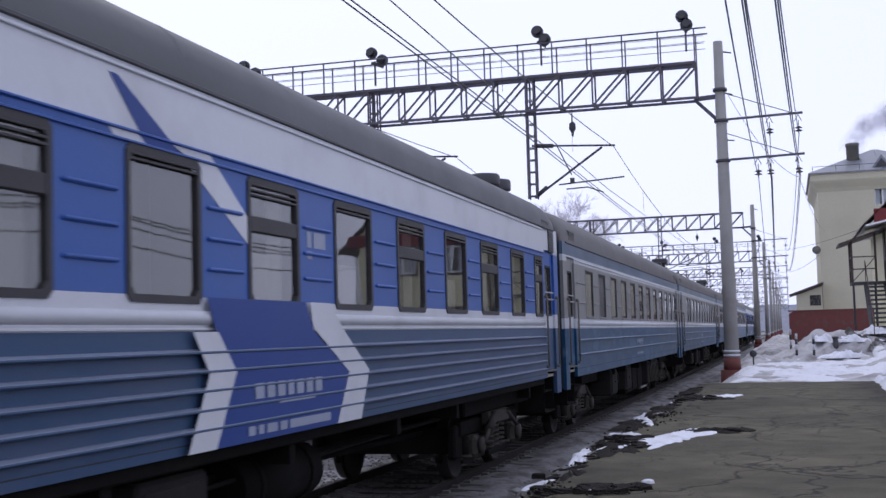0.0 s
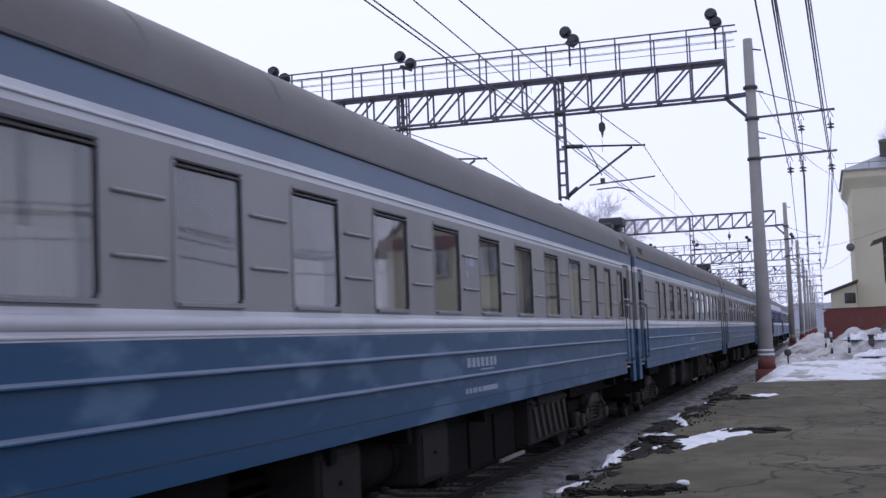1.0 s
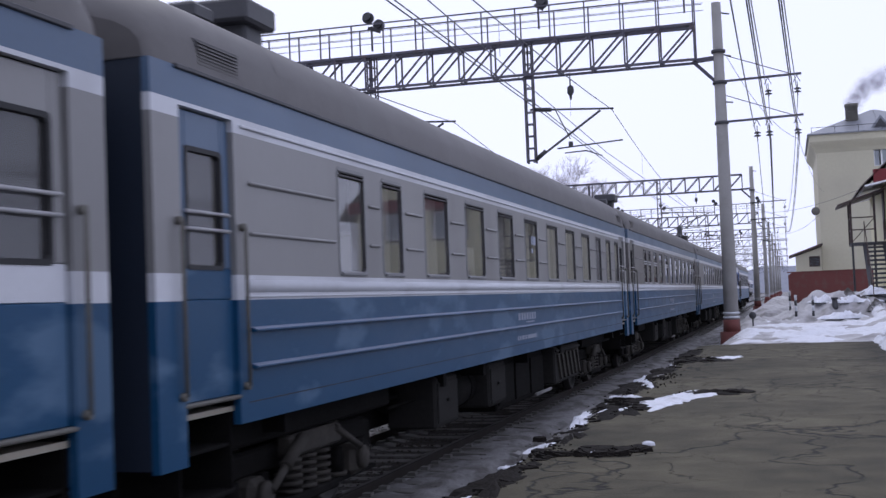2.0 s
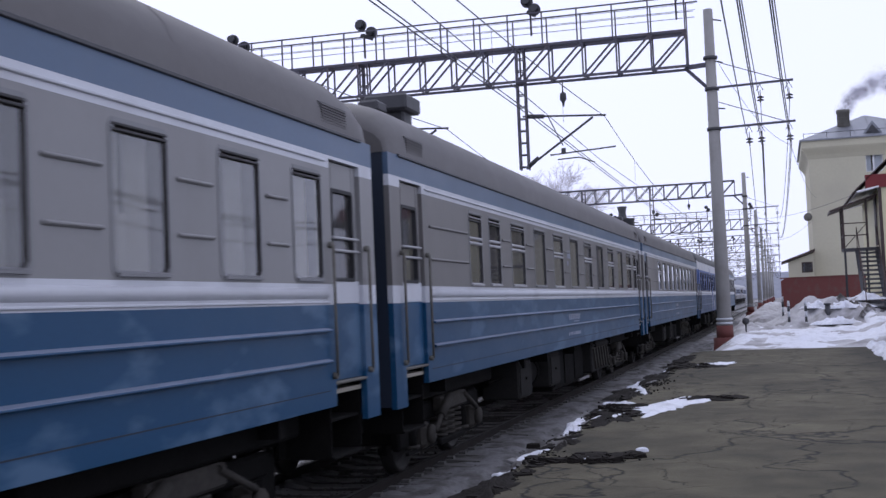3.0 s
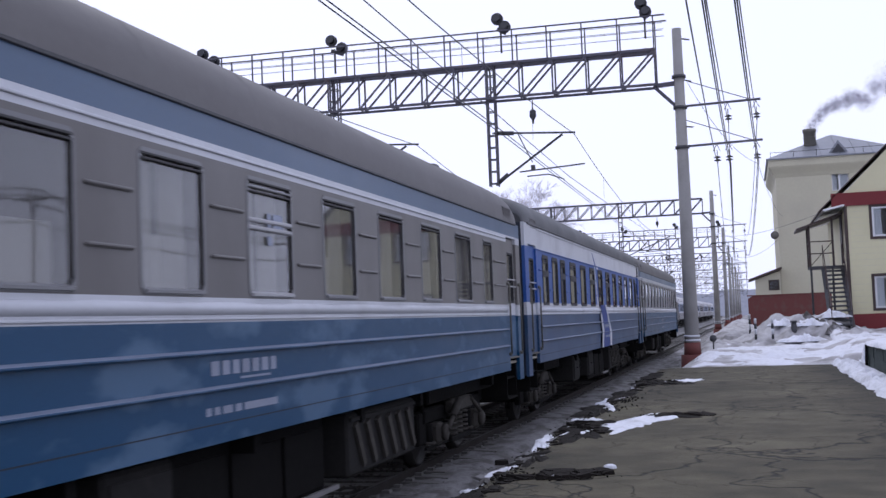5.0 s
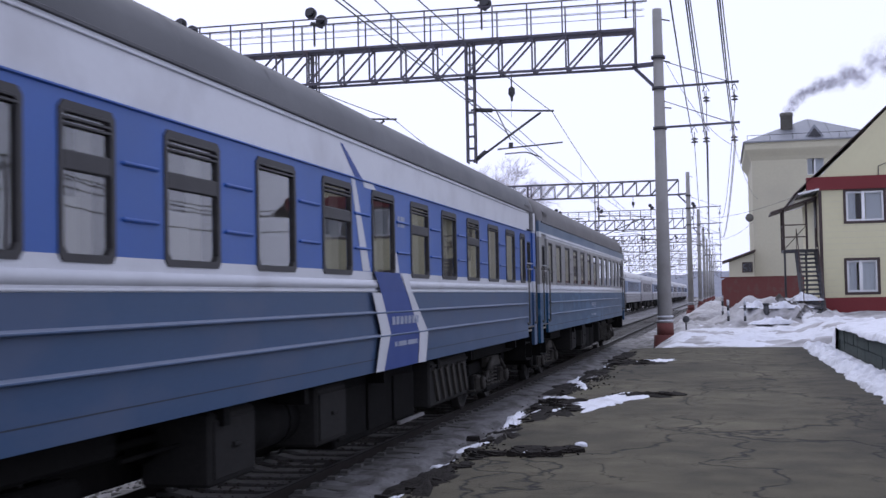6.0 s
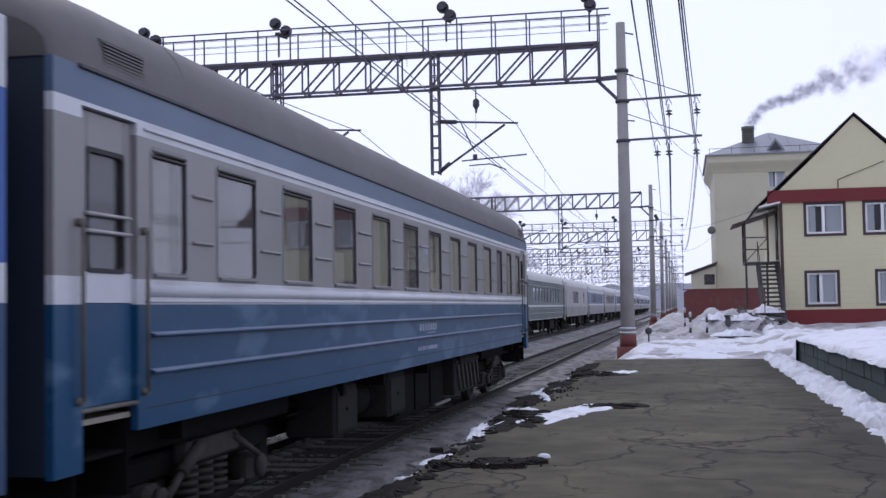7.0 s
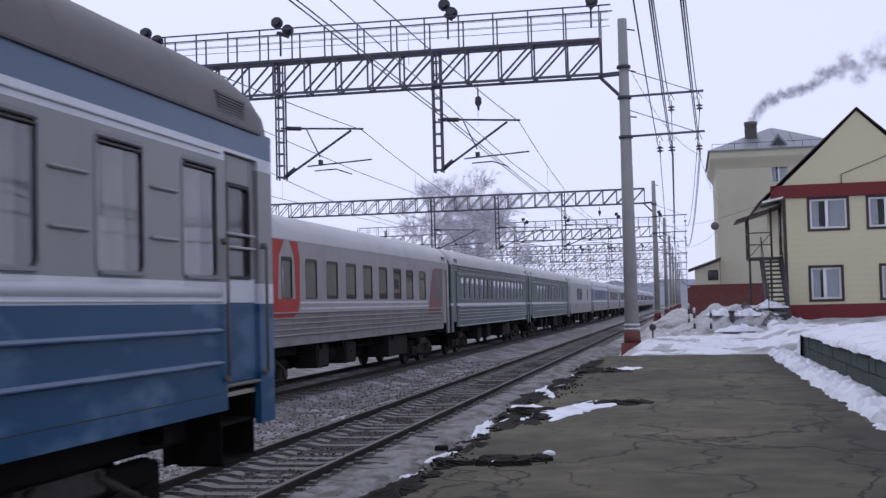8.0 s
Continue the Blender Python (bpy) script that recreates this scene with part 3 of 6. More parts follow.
def fill_funnel(me):
    me.lathe((0, 0, 0), [(0.38, -0.3), (0.38, 0.20), (0.41, 0.22), (0.41, 0.27), (0.14, 0.30), (0.12, 0.50), (0.17, 0.68), (0.15, 0.68), (0.11, 0.50), (0, 0.48)], 20)


def fill_drum(me):
    me.lathe((0, 0, 0), [(0.15, -0.35), (0.15, 0.13), (0.27, 0.14), (0.28, 0.17), (0.28, 0.31), (0.25, 0.34), (0, 0.35)], 18)


def fill_cap(me):
    """Square stove outlet with a wide flat cap."""
    me.box(-0.20, 0.20, -0.20, 0.20, -0.30, 0.30, 0, 0.03)
    me.box(-0.30, 0.30, -0.38, 0.30, 0.24, 0.46, 0, 0.03)
    me.box(-0.24, 0.24, -0.24, 0.24, -0.05, 0.03, 0, 0.01)


def fill_vent_box(me):
    me.box(-0.14, 0.14, -0.26, 0.14, 0.12, 0.27, 0, 0.03)
    me.tube((0, 0, -0.25), (0, 0, 0.14), 0.09, 10)


def fill_bellows(me):
    for i in range(5):
        y = i * 0.055
        for x in (-1.02, 0.90):
            me.box(x, x + 0.12, y, y + 0.035, 1.15, 3.62, 0, 0.02)
        me.box(-1.02, 1.02, y, y + 0.035, 3.50, 3.62, 0, 0.02)
    me.box(-0.64, 0.64, 0, 0.27, 1.12, 1.2, 0)
    me.box(-0.66, 0.66, 0.24, 0.27, 1.2, 3.45, 0)


def fill_coupler(me):
    me.box(-0.12, 0.12, 0.0, 0.7, 0.93, 1.15, 0, 0.03)
    me.box(-0.22, 0.22, -0.05, 0.25, 0.88, 1.22, 0, 0.05)


def fill_buffer(me):
    me.tube((0, 0.10, 1.06), (0, 0.55, 1.06), 0.08, 10)
    me.tube((0, 0.04, 1.06), (0, 0.10, 1.06), 0.20, 16)


def roof_z(x, top=4.49):
    """Height of the roof at x from the axis."""
    c = (abs(x) / 1.565) ** (1 / 0.62)
    return 3.74 + (top - 3.74) * (1 - c * c) ** 0.40


def fill_roof(me, base=3.74):
    n = 14
    prof = []
    for i in range(n + 1):
        a = math.pi * i / n
        c, s = math.cos(a), math.sin(a)
        prof.append((1.565 * math.copysign(abs(c) ** 0.62, c), (4.49 - base) * s ** 0.80 if s > 1e-9 else 0.0))
    st = [(0.28, 0.50, 0.965), (0.38, 0.72, 0.98), (0.58, 0.89, 0.99), (0.95, 0.98, 1), (1.5, 1, 1)]
    st += [(y, 1, 1) for y in (4, 8, 12.27, 16, 20)] + [(PITCH - a, b, c) for a, b, c in st[::-1]]
    v = [(x * k, y, base + z * h) for y, h, k in st for x, z in prof]
    w = n + 1
    me.poly(v, [(j * w + i, j * w + i + 1, (j + 1) * w + i + 1, (j + 1) * w + i) for j in range(len(st) - 1) for i in range(n)], 0, True)
    for j in (0, len(st) - 1):
        me.face([v[j * w + i] for i in range(w)], 0)


def fill_seam(me, base=3.74):
    """A raised seam over the roof sheets."""
    n = 14
    for i in range(1, n - 1):
        pts = []
        for q in (i, i + 1):
            a = math.pi * q / n
            c, s = math.cos(a), math.sin(a)
            pts.append((1.568 * math.copysign(abs(c) ** 0.62, c), base + (4.493 - base) * s ** 0.80))
        (x0, z0), (x1, z1) = pts
        me.poly([(x0, 0, z0), (x1, 0, z1), (x1, 0.03, z1), (x0, 0.03, z0)], [(0, 1, 2, 3)], 0, True)


def fill_grille(me):
    me.box(1.42, 1.545, 0, 0.70, 3.79, 3.99, 0)
    for i in range(7):
        me.box(1.50, 1.56, 0.03, 0.67, 3.805 + i * 0.026, 3.818 + i * 0.026, 1)


def fill_inside(me):
    me.box(0.42, 0.46, 0.52, 24.0, 1.32, 3.62, 0)
    me.box(-1.49, 1.49, 0.5, 24.0, 1.28, 1.32, 0)
    me.box(-1.49, 1.49, 0.5, 24.0, 3.62, 3.66, 0)
    for i in range(12):
        y = 2.65 + i * 1.81
        me.box(0.46, 1.36, y, y + 0.04, 1.32, 3.62, 0)


def door_leaf(car, y0, livery, plain_door=False):
    """A boarding door with its window, bars and handrails; y0 is the low end of its opening."""
    L = LIV[livery]
    full_blue = plain_door and y0 < 5
    def leaf(me):
        me.box(1.47, 1.515, y0 + 0.01, y0 + 0.83, 1.40, 2.12, 0, 0.01)
        me.box(1.47, 1.515, y0 + 0.01, y0 + 0.83, 2.12, 2.34, 2, 0.004)
        me.box(1.47, 1.515, y0 + 0.01, y0 + 0.14, 2.34, 3.46, 1, 0.01)
        me.box(1.47, 1.515, y0 + 0.70, y0 + 0.83, 2.34, 3.46, 1, 0.01)
        me.box(1.47, 1.515, y0 + 0.14, y0 + 0.70, 3.20, 3.46, 1, 0.01)
    d = solid("door", [L["mats"][0], M_BLUE2 if full_blue else L["mats"][2], L["mats"][0] if full_blue else L["mats"][1]], leaf, car)
    def seal(me):
        ring(me, y0 + 0.13, y0 + 0.71, 2.33, 3.21, 0.035, 0.03, 1.475, 1.522, 0, 0)
    solid("window_seal", M_RUBBER, seal, d)
    sheet("pane", M_GLASS_DIM, [(1.49, y0 + 0.15, 2.35), (1.49, y0 + 0.69, 2.35), (1.49, y0 + 0.69, 3.19), (1.49, y0 + 0.15, 3.19)], d)
    # Grey panel added behind the glass, imitating its dull reflection.
    solid("blind", M_FRAMEG, lambda me: me.box(1.40, 1.41, y0 + 0.10, y0 + 0.74, 2.30, 3.24), d, "grey panel in place of the door glass reflection")
    for z in (2.62, 2.74):
        solid("guard_bar", M_SILVER, lambda me: me.tube((1.545, y0 + 0.08, z), (1.545, y0 + 0.76, z), 0.014, 8), d)
    def sill(me):
        me.box(1.40, 1.56, y0 - 0.02, y0 + 0.86, 1.37, 1.40, 0, 0.01)
    solid("sill_plate", M_GRIT, sill, d)
    for y in (y0 - 0.07, y0 + 0.92):
        def rail(me):
            me.tube((1.60, y, 1.46), (1.60, y, 2.66), 0.016, 8)
            for z in (1.46, 2.66):
                me.tube((1.54, y, z), (1.60, y, z), 0.03, 8)
        solid("handrail", M_GRIT, rail, car)
    for x0, x1, z in ((0.95, 1.46, 1.02), (1.05, 1.50, 0.68)):
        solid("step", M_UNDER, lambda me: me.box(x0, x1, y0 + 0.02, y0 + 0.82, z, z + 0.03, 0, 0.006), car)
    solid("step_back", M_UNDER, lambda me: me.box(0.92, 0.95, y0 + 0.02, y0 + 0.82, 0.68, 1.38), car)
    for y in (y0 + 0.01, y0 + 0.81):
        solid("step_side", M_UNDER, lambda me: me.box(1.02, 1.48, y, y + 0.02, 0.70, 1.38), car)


def decal(car, name, material, polys, label="", off=0.004):
    """Paint laid on the side: polygons of (y, z)."""
    sets = [[p] for p in polys] if name in ("chevron", "red_panel", "marking") else [polys]
    for one in sets:
        def fill(me):
            for p in one:
                me.prism(p, "x", HALF + off - 0.002, HALF + off)
        ob = solid(name, material, fill, car, label)
    return ob


def bars(y, z, widths, h, gap=0.055, lean=0.0):
    """A line of unreadable letters as plain bars."""
    out = []
    for w in widths:
        out.append([(y, z), (y + w, z), (y + w + lean, z + h), (y + lean, z + h)])
        y += w + gap
    return out


WHEELS = []


def passenger_car(name, m, livery, wins, label, category="railway car", group="", split=(), ribs="two", short=2, near=True,
                  vents=(), half=(), plain_door=False, spin=False, battery=14.8, bare=False):
    """One car: wins are (start, width) along the side; split: which of them have an opening top light."""
    L = LIV[livery]
    car = empty(name, m, label, category, group)
    wz = 2.33
    doors = [(0.66, 1.50), (PITCH - 1.50, PITCH - 0.66)]
    holes = [(y, y + w, wz, wz + 0.98) for y, w in wins] + [(a, b, 1.39, 3.47) for a, b in doors]
    low = [(0.28, 0.66, 0.98), (0.66, 1.5, 1.39), (1.5, PITCH - 1.5, 1.28 if ribs == "many" and near else 1.18), (PITCH - 1.5, PITCH - 0.66, 1.39), (PITCH - 0.66, 24.26, 0.98)]
    solid("side_wall", L["mats"], lambda me: wall_grid(me, 1, holes, L["bands"], low), car)
    far = [(y, y + 1.0, wz, wz + 0.98) for y in [4.6 + 1.8 * i for i in range(9)]]
    solid("side_wall", L["mats"], lambda me: wall_grid(me, -1, far if near else [], L["bands"], low), car)
    base = L["bands"][-1][1]
    place("roof", shared("roof_" + livery, L["roof"], lambda me: fill_roof(me, base)), car)
    if near:
        for i in range(1, 12):
            place("roof_seam", shared("seam_" + livery, L["roof"], lambda me: fill_seam(me, base)), car, at=(0, 0.45 + i * 1.97, 0))
    def ends(me, y):
        zz = [b[0] if b[0] > 0.9 else 1.0 for b in L["bands"]] + [base]
        for i, b in enumerate(L["bands"]):
            for x0, x1 in ((-1.52, -0.66), (0.66, 1.52)):
                me.box(x0, x1, y - 0.03, y + 0.03, zz[i], zz[i + 1], 0)
        me.box(-0.66, 0.66, y - 0.03, y + 0.03, 3.45, 3.95, 0)
    for y in (0.32, 24.22):
        solid("end_wall", M_NAVY, lambda me: ends(me, y), car)
    bel = shared("bellows", M_RUBBER, fill_bellows)
    if not near:
        # Oversized dark block added so the gap between standing cars reads as shaded.
        gap_block = shared("gangway_hood", M_RUBBER, lambda me: me.box(-1.42, 1.42, 0.0, 0.27, 1.05, 3.92, 0, 0.03))
        place("gangway_hood", gap_block, car, at=(0, 0.01, 0))
        place("gangway_hood", gap_block, car, at=(0, PITCH - 0.28, 0))
    place("bellows", bel, car, at=(0, 0.01, 0))
    place("bellows", bel, car, at=(0, PITCH - 0.28, 0))
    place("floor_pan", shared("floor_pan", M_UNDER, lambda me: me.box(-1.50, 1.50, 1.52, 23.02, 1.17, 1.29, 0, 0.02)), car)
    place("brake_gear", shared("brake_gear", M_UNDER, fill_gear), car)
    for y in (0.0, PITCH):
        place("coupler", shared("coupler", M_UNDER, fill_coupler), car, at=pose(0, y, 0, 0, 0, 0 if y == 0 else 180))
        for x in (-0.88, 0.88):
            place("buffer", shared("buffer", M_UNDER, fill_buffer), car, at=pose(x, y, 0, 0, 0, 0 if y == 0 else 180))
    if near:
        place("interior", shared("interior", M_INTER, fill_inside), car)
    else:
        # Frame-dark panel imitates the unlit inside behind these windows.
        place("interior", shared("interior_dim_panel", M_FRAME, lambda me: me.box(0.4, 0.46, 1.7, 22.9, 1.3, 3.6)), car)
    # gutter, belt moulding, ribs
    if livery != "silver":
        place("gutter", shared("gutter", M_DARK, lambda me: me.box(1.54, 1.578, 0.62, 23.92, -0.022, 0.012, 0, 0.006)), car, at=(0, 0, base))
        place("drip_rail", shared("drip_rail_" + livery, L["mats"][1], lambda me: me.box(1.55, 1.575, 1.62, 22.92, -0.012, 0.012, 0, 0.006)), car, at=(0, 0, 3.44 if livery != "royal" else 3.80))
    def belt(me):
        me.tube((1.535, 1.66, 2.215), (1.535, 22.88, 2.215), 0.055, 12)
        me.box(1.55, 1.572, 1.62, 22.92, 2.125, 2.145, 0, 0.005)
    if near:
        place("belt_moulding", shared("belt_" + livery, L["mats"][1], belt), car)
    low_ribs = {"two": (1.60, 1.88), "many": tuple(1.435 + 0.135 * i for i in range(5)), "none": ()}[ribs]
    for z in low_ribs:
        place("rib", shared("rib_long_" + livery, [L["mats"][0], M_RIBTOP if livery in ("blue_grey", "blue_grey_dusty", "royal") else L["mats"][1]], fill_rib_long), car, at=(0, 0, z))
    if near and ribs != "none":
        place("skirt_seam", shared("skirt_seam", M_NAVY, lambda me: me.box(1.55, 1.558, 1.66, 22.88, -0.005, 0.005)), car, at=(0, 0, 1.33 if ribs == "two" else 1.345))
    # windows
    edges = [1.62] + [v for y, w in wins for v in (y, y + w)] + [22.92]
    for i, (y, w) in enumerate(wins):
        fr, gl, cu, bl, extras = window_meshes(w, i in split, livery, bare)
        win = place("window", fr, car, at=(0, y, wz))
        place("pane", gl, win).visible_shadow = False
        for nm, piece in extras:
            place(nm, piece, win)
        if (near or (livery == "green_grey" and i % 2)) and i not in half:
            place("curtain", cu, win)
        if near and i % 3 != 1 and not bare:
            place("half_curtain", bl, win)
    zs = {2: (2.62, 3.01), 3: (2.565, 2.785, 3.01), 0: ()}[short]
    for i in range(0, len(edges), 2):
        a, b = edges[i] + 0.12, edges[i + 1] - 0.12
        if b - a > 0.25:
            ln = round(b - a, 2)
            for z in zs:
                place("rib", shared("rib_%s_%.2f" % (livery, ln), L["mats"][2], lambda me: me.box(1.54, 1.580, 0, ln, -0.016, 0.016, 0, 0.012)), car, at=(0, a, z))
    for a, b in (doors if near else []):
        door_leaf(car, a, livery, plain_door)
    if not near:
        for a, b in doors:
            solid("door", [L["door"]], lambda me: me.box(1.47, 1.515, a, b, 1.39, 3.47, 0, 0.01), car)
    gr = shared("end_grille", [M_DARK, M_ROOF], fill_grille)
    for y in (0.95, PITCH - 1.65):
        place("louvre", gr, car, at=(0, y, 0))
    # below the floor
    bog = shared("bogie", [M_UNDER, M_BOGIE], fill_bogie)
    ws = shared("wheelset", M_WHEEL, fill_wheelset)
    for y in (3.77, PITCH - 3.77):
        b = place("bogie", bog, car, at=(0, y, 0))
        for d in (-1.2, 1.2):
            w = place("wheelset", ws, b, at=(0, d, 0.475))
            if spin:
                WHEELS.append((w, d))
    # Dark boxes added under the floor to block the bright view through.
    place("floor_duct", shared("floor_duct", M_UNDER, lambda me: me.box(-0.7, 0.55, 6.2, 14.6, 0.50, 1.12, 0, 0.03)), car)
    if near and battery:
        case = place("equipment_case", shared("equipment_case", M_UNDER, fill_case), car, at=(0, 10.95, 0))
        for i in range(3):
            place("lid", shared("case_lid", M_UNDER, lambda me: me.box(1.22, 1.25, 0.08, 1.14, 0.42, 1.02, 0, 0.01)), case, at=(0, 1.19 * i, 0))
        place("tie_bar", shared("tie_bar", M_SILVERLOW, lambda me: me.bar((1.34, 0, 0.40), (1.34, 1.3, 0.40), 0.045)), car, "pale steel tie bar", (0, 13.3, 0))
        place("floor_duct", shared("rear_floor_block", M_UNDER, lambda me: me.box(-0.7, 0.55, 14.6, 18.4, 0.45, 1.12, 0, 0.03)), car)
    if battery:
        bat = place("battery_box", shared("battery_box", M_LOCKER, fill_battery), car, at=(0, battery, 0))
        for i in range(6 if near else 0):
            place("fin", shared("fin", M_BOGIE, lambda me: me.prism([(0, 0.98), (0.28, 0.52), (0.36, 0.56), (0.10, 1.02)], "x", 1.40, 1.44, 0)), bat, at=(0, 0.15 + i * 0.40, 0))
    place("locker", shared("locker", M_LOCKER, fill_locker), car, at=(0, 7.2, 0))
    place("locker", shared("locker", M_LOCKER, fill_locker), car, at=(0, 9.9, 0))
    place("air_tank", shared("air_tank", M_UNDER, fill_tank), car, at=(0, 8.15 if battery else 11.9, 0))
    for kind, x, y in vents:
        z = roof_z(x)
        place({"funnel": "chimney", "drum": "roof_vent", "box": "roof_vent", "cap": "chimney"}[kind],
              shared(kind, M_ROOFD if kind == "funnel" else M_DARK, {"funnel": fill_funnel, "drum": fill_drum, "box": fill_vent_box, "cap": fill_cap}[kind]), car, at=(x, y, z))
    return car


SWAY = ((0, 0.5, 1.0, 1.5, 2.0, 3.0, 3.5, 4.0, 4.5, 6.5, 7.0, 7.5, 8.0), (0, 0.2, 0.1, 0.08, -0.34, -0.1, 0.1, -0.20, 0, 0, -0.1, 0.19, -0.22))   # small unevenness of the train's run


def train_y(t, k):
    """Where the joint before car k stands at t seconds."""
    return 21.763 - 19.567 * t - 0.0112 * t * t + k * PITCH + float(np.interp(t, SWAY[0], SWAY[1]))


def reg(a, n, w=1.0, step=1.825):
    return [(round(a + step * i, 2), w) for i in range(n)]


GROUP_A = "cars of the passing train"
SPECS = [
    (-1, "royal", [(2.2, 0.65), (4.1, 0.97), (5.9, 0.97), (7.7, 0.97), (9.5, 0.97), (11.28, 0.97), (13.12, 1.0), (14.97, 0.97), (16.83, 0.97), (18.6, 0.97), (20.45, 0.9), (22.2, 0.6)],
     dict(battery=None, split=(0, 3, 5, 7, 9, 11), ribs="many", short=3, vents=(("drum", 0.55, 23.0), ("drum", 0.55, 23.85)), half=(4, 6, 8)),
     "royal blue and white passenger car with white chevron stripes, passing"),
    (0, "blue_grey", reg(2.80, 9, 0.97) + [(19.25, 0.72), (20.75, 0.72), (22.22, 0.70)],
     dict(half=(1, 2, 4), vents=(("drum", 0.1, 22.9), ("box", -0.2, 23.5))), "blue and grey passenger car with white stripes, passing"),
    (1, "blue_grey", [(3.68, 0.72), (4.94, 0.66)] + reg(6.45, 7, 0.98) + [(19.25, 0.72), (20.75, 0.72), (22.15, 0.66)],
     dict(half=(0, 3), vents=(("box", 0.55, 2.87), ("cap", 0.55, 3.72)), plain_door=True), "blue and grey passenger car with dusty sides and roof chimney"),
    (2, "blue_grey_dusty", [(3.66, 0.70), (4.80, 0.70)] + reg(6.28, 9, 0.98, 1.79) + [(22.12, 0.68)],
     dict(half=tuple(range(12)), bare=True, split=(0, 1, 2, 4, 6, 8, 10, 11), vents=(("box", 0.55, 2.87), ("cap", 0.55, 3.72))), "blue and grey passenger car with split sash windows"),
    (3, "blue_grey_dusty", reg(4.69, 9, 0.98) + [(21.15, 0.66)],
     dict(half=(1, 2), split=(0, 4), vents=(("box", 0.55, 2.87), ("funnel", 0.55, 3.9), ("drum", 0.1, 23.2)), plain_door=True), "blue and grey passenger car with tall roof chimney"),
    (4, "royal", [(2.2, 0.68), (3.45, 0.72), (4.6, 0.68)] + reg(6.06, 9, 0.97, 1.805) + [(22.15, 0.6)],
     dict(split=(0, 2, 3, 5, 7, 9), ribs="two", short=2, half=(1, 4)), "royal blue and white passenger car with narrow chevron stripes"),
    (5, "blue_grey", [(1.75, 0.66), (3.07, 0.98), (4.84, 0.98), (6.64, 0.98), (8.44, 0.98), (10.23, 0.98), (12.02, 0.98), (13.81, 0.98), (15.58, 0.98), (17.38, 0.98), (19.16, 0.74), (20.66, 0.74), (22.12, 0.72)],
     dict(half=(1, 3), vents=(("box", 0.0, 19.3), ("box", 0.0, 20.9))), "blue and grey last passenger car of the train"),
]
TRAIN = []
for k, livery, wins, opt, label in SPECS:
    TRAIN.append((k, passenger_car("passenger_car", pose(TRACK_X, train_y(0, k), 0), livery, wins, label, group=GROUP_A, spin=True, **opt)))
CARS = dict(TRAIN)

# chevrons and markings of the royal blue cars
c = CARS[-1]
decal(c, "chevron", M_DEEP, [[(9.30, 3.74), (9.40, 3.74), (10.06, 3.42), (9.66, 3.42)], [(9.62, 3.415), (9.75, 3.335), (10.30, 3.335), (10.02, 3.415)]], "deep blue stripe")
decal(c, "chevron", M_WHITE, [[(9.27, 3.415), (9.62, 3.415), (9.76, 3.335), (9.36, 3.335)], [(10.06, 3.415), (10.62, 3.415), (11.26, 3.0), (11.26, 2.79)]], "white stripe")
decal(c, "chevron", M_DEEP, [[(10.49, 2.36), (12.30, 2.36), (12.46, 2.12), (10.62, 2.12)], [(10.65, 2.12), (12.46, 2.12), (13.31, 1.74), (10.94, 1.82)], [(10.94, 1.82), (13.31, 1.74), (12.98, 1.285), (10.60, 1.285)]], "deep blue field", off=0.046)
decal(c, "chevron", M_WHITE, [[(10.27, 2.115), (10.65, 2.115), (10.94, 1.82), (10.51, 1.82)], [(10.51, 1.82), (10.94, 1.82), (10.60, 1.285), (10.18, 1.285)],
                              [(12.38, 2.36), (12.84, 2.36), (13.19, 2.12), (12.46, 2.12)], [(12.50, 2.12), (13.19, 2.12), (13.85, 1.735), (13.31, 1.735)], [(13.31, 1.735), (13.85, 1.735), (13.60, 1.285), (12.98, 1.285)]], "white chevron", off=0.050)
decal(c, "marking", M_MARK, bars(11.25, 1.60, (0.16, 0.15, 0.15, 0.12, 0.15, 0.15, 0.15), 0.12) + bars(11.7, 1.545, (0.75,), 0.02) + bars(11.12, 1.33, (0.12, 0.1, 0.2, 0.14, 0.9), 0.07), "unreadable white lettering", off=0.054)
decal(c, "marking", M_MARK, bars(12.45, 2.84, (0.10, 0.28), 0.14, 0.05) + bars(12.46, 2.74, (0.10,), 0.07), "pale service marking")
c = CARS[4]
decal(c, "chevron", M_WHITE, [[(10.66, 3.415), (10.80, 3.415), (11.36, 2.365), (11.06, 2.365)], [(11.10, 3.415), (11.5, 3.415), (11.66, 3.33), (11.18, 3.33)],
                              [(12.46, 2.62), (12.54, 2.62), (12.66, 2.365), (12.46, 2.365)]], "white stripe")
decal(c, "chevron", M_DEEP, [[(10.30, 3.74), (10.38, 3.74), (11.1, 3.42), (10.8, 3.42)]], "deep blue stripe")
decal(c, "chevron", M_DEEP, [[(11.39, 2.36), (12.50, 2.36), (12.86, 2.12), (11.65, 2.12)], [(11.65, 2.12), (12.86, 2.12), (13.46, 1.60), (12.04, 1.64)], [(12.04, 1.64), (13.46, 1.60), (13.36, 1.185), (11.72, 1.185)]], "deep blue field", off=0.046)
decal(c, "chevron", M_WHITE, [[(11.28, 2.115), (11.65, 2.115), (12.04, 1.63), (11.62, 1.63)], [(11.62, 1.63), (12.04, 1.63), (11.72, 1.185), (11.38, 1.185)],
                              [(12.58, 2.36), (12.90, 2.36), (13.10, 2.12), (12.86, 2.12)], [(12.86, 2.12), (13.12, 2.12), (13.95, 1.58), (13.48, 1.58)], [(13.48, 1.58), (13.95, 1.58), (13.79, 1.185), (13.38, 1.185)]], "white chevron", off=0.050)
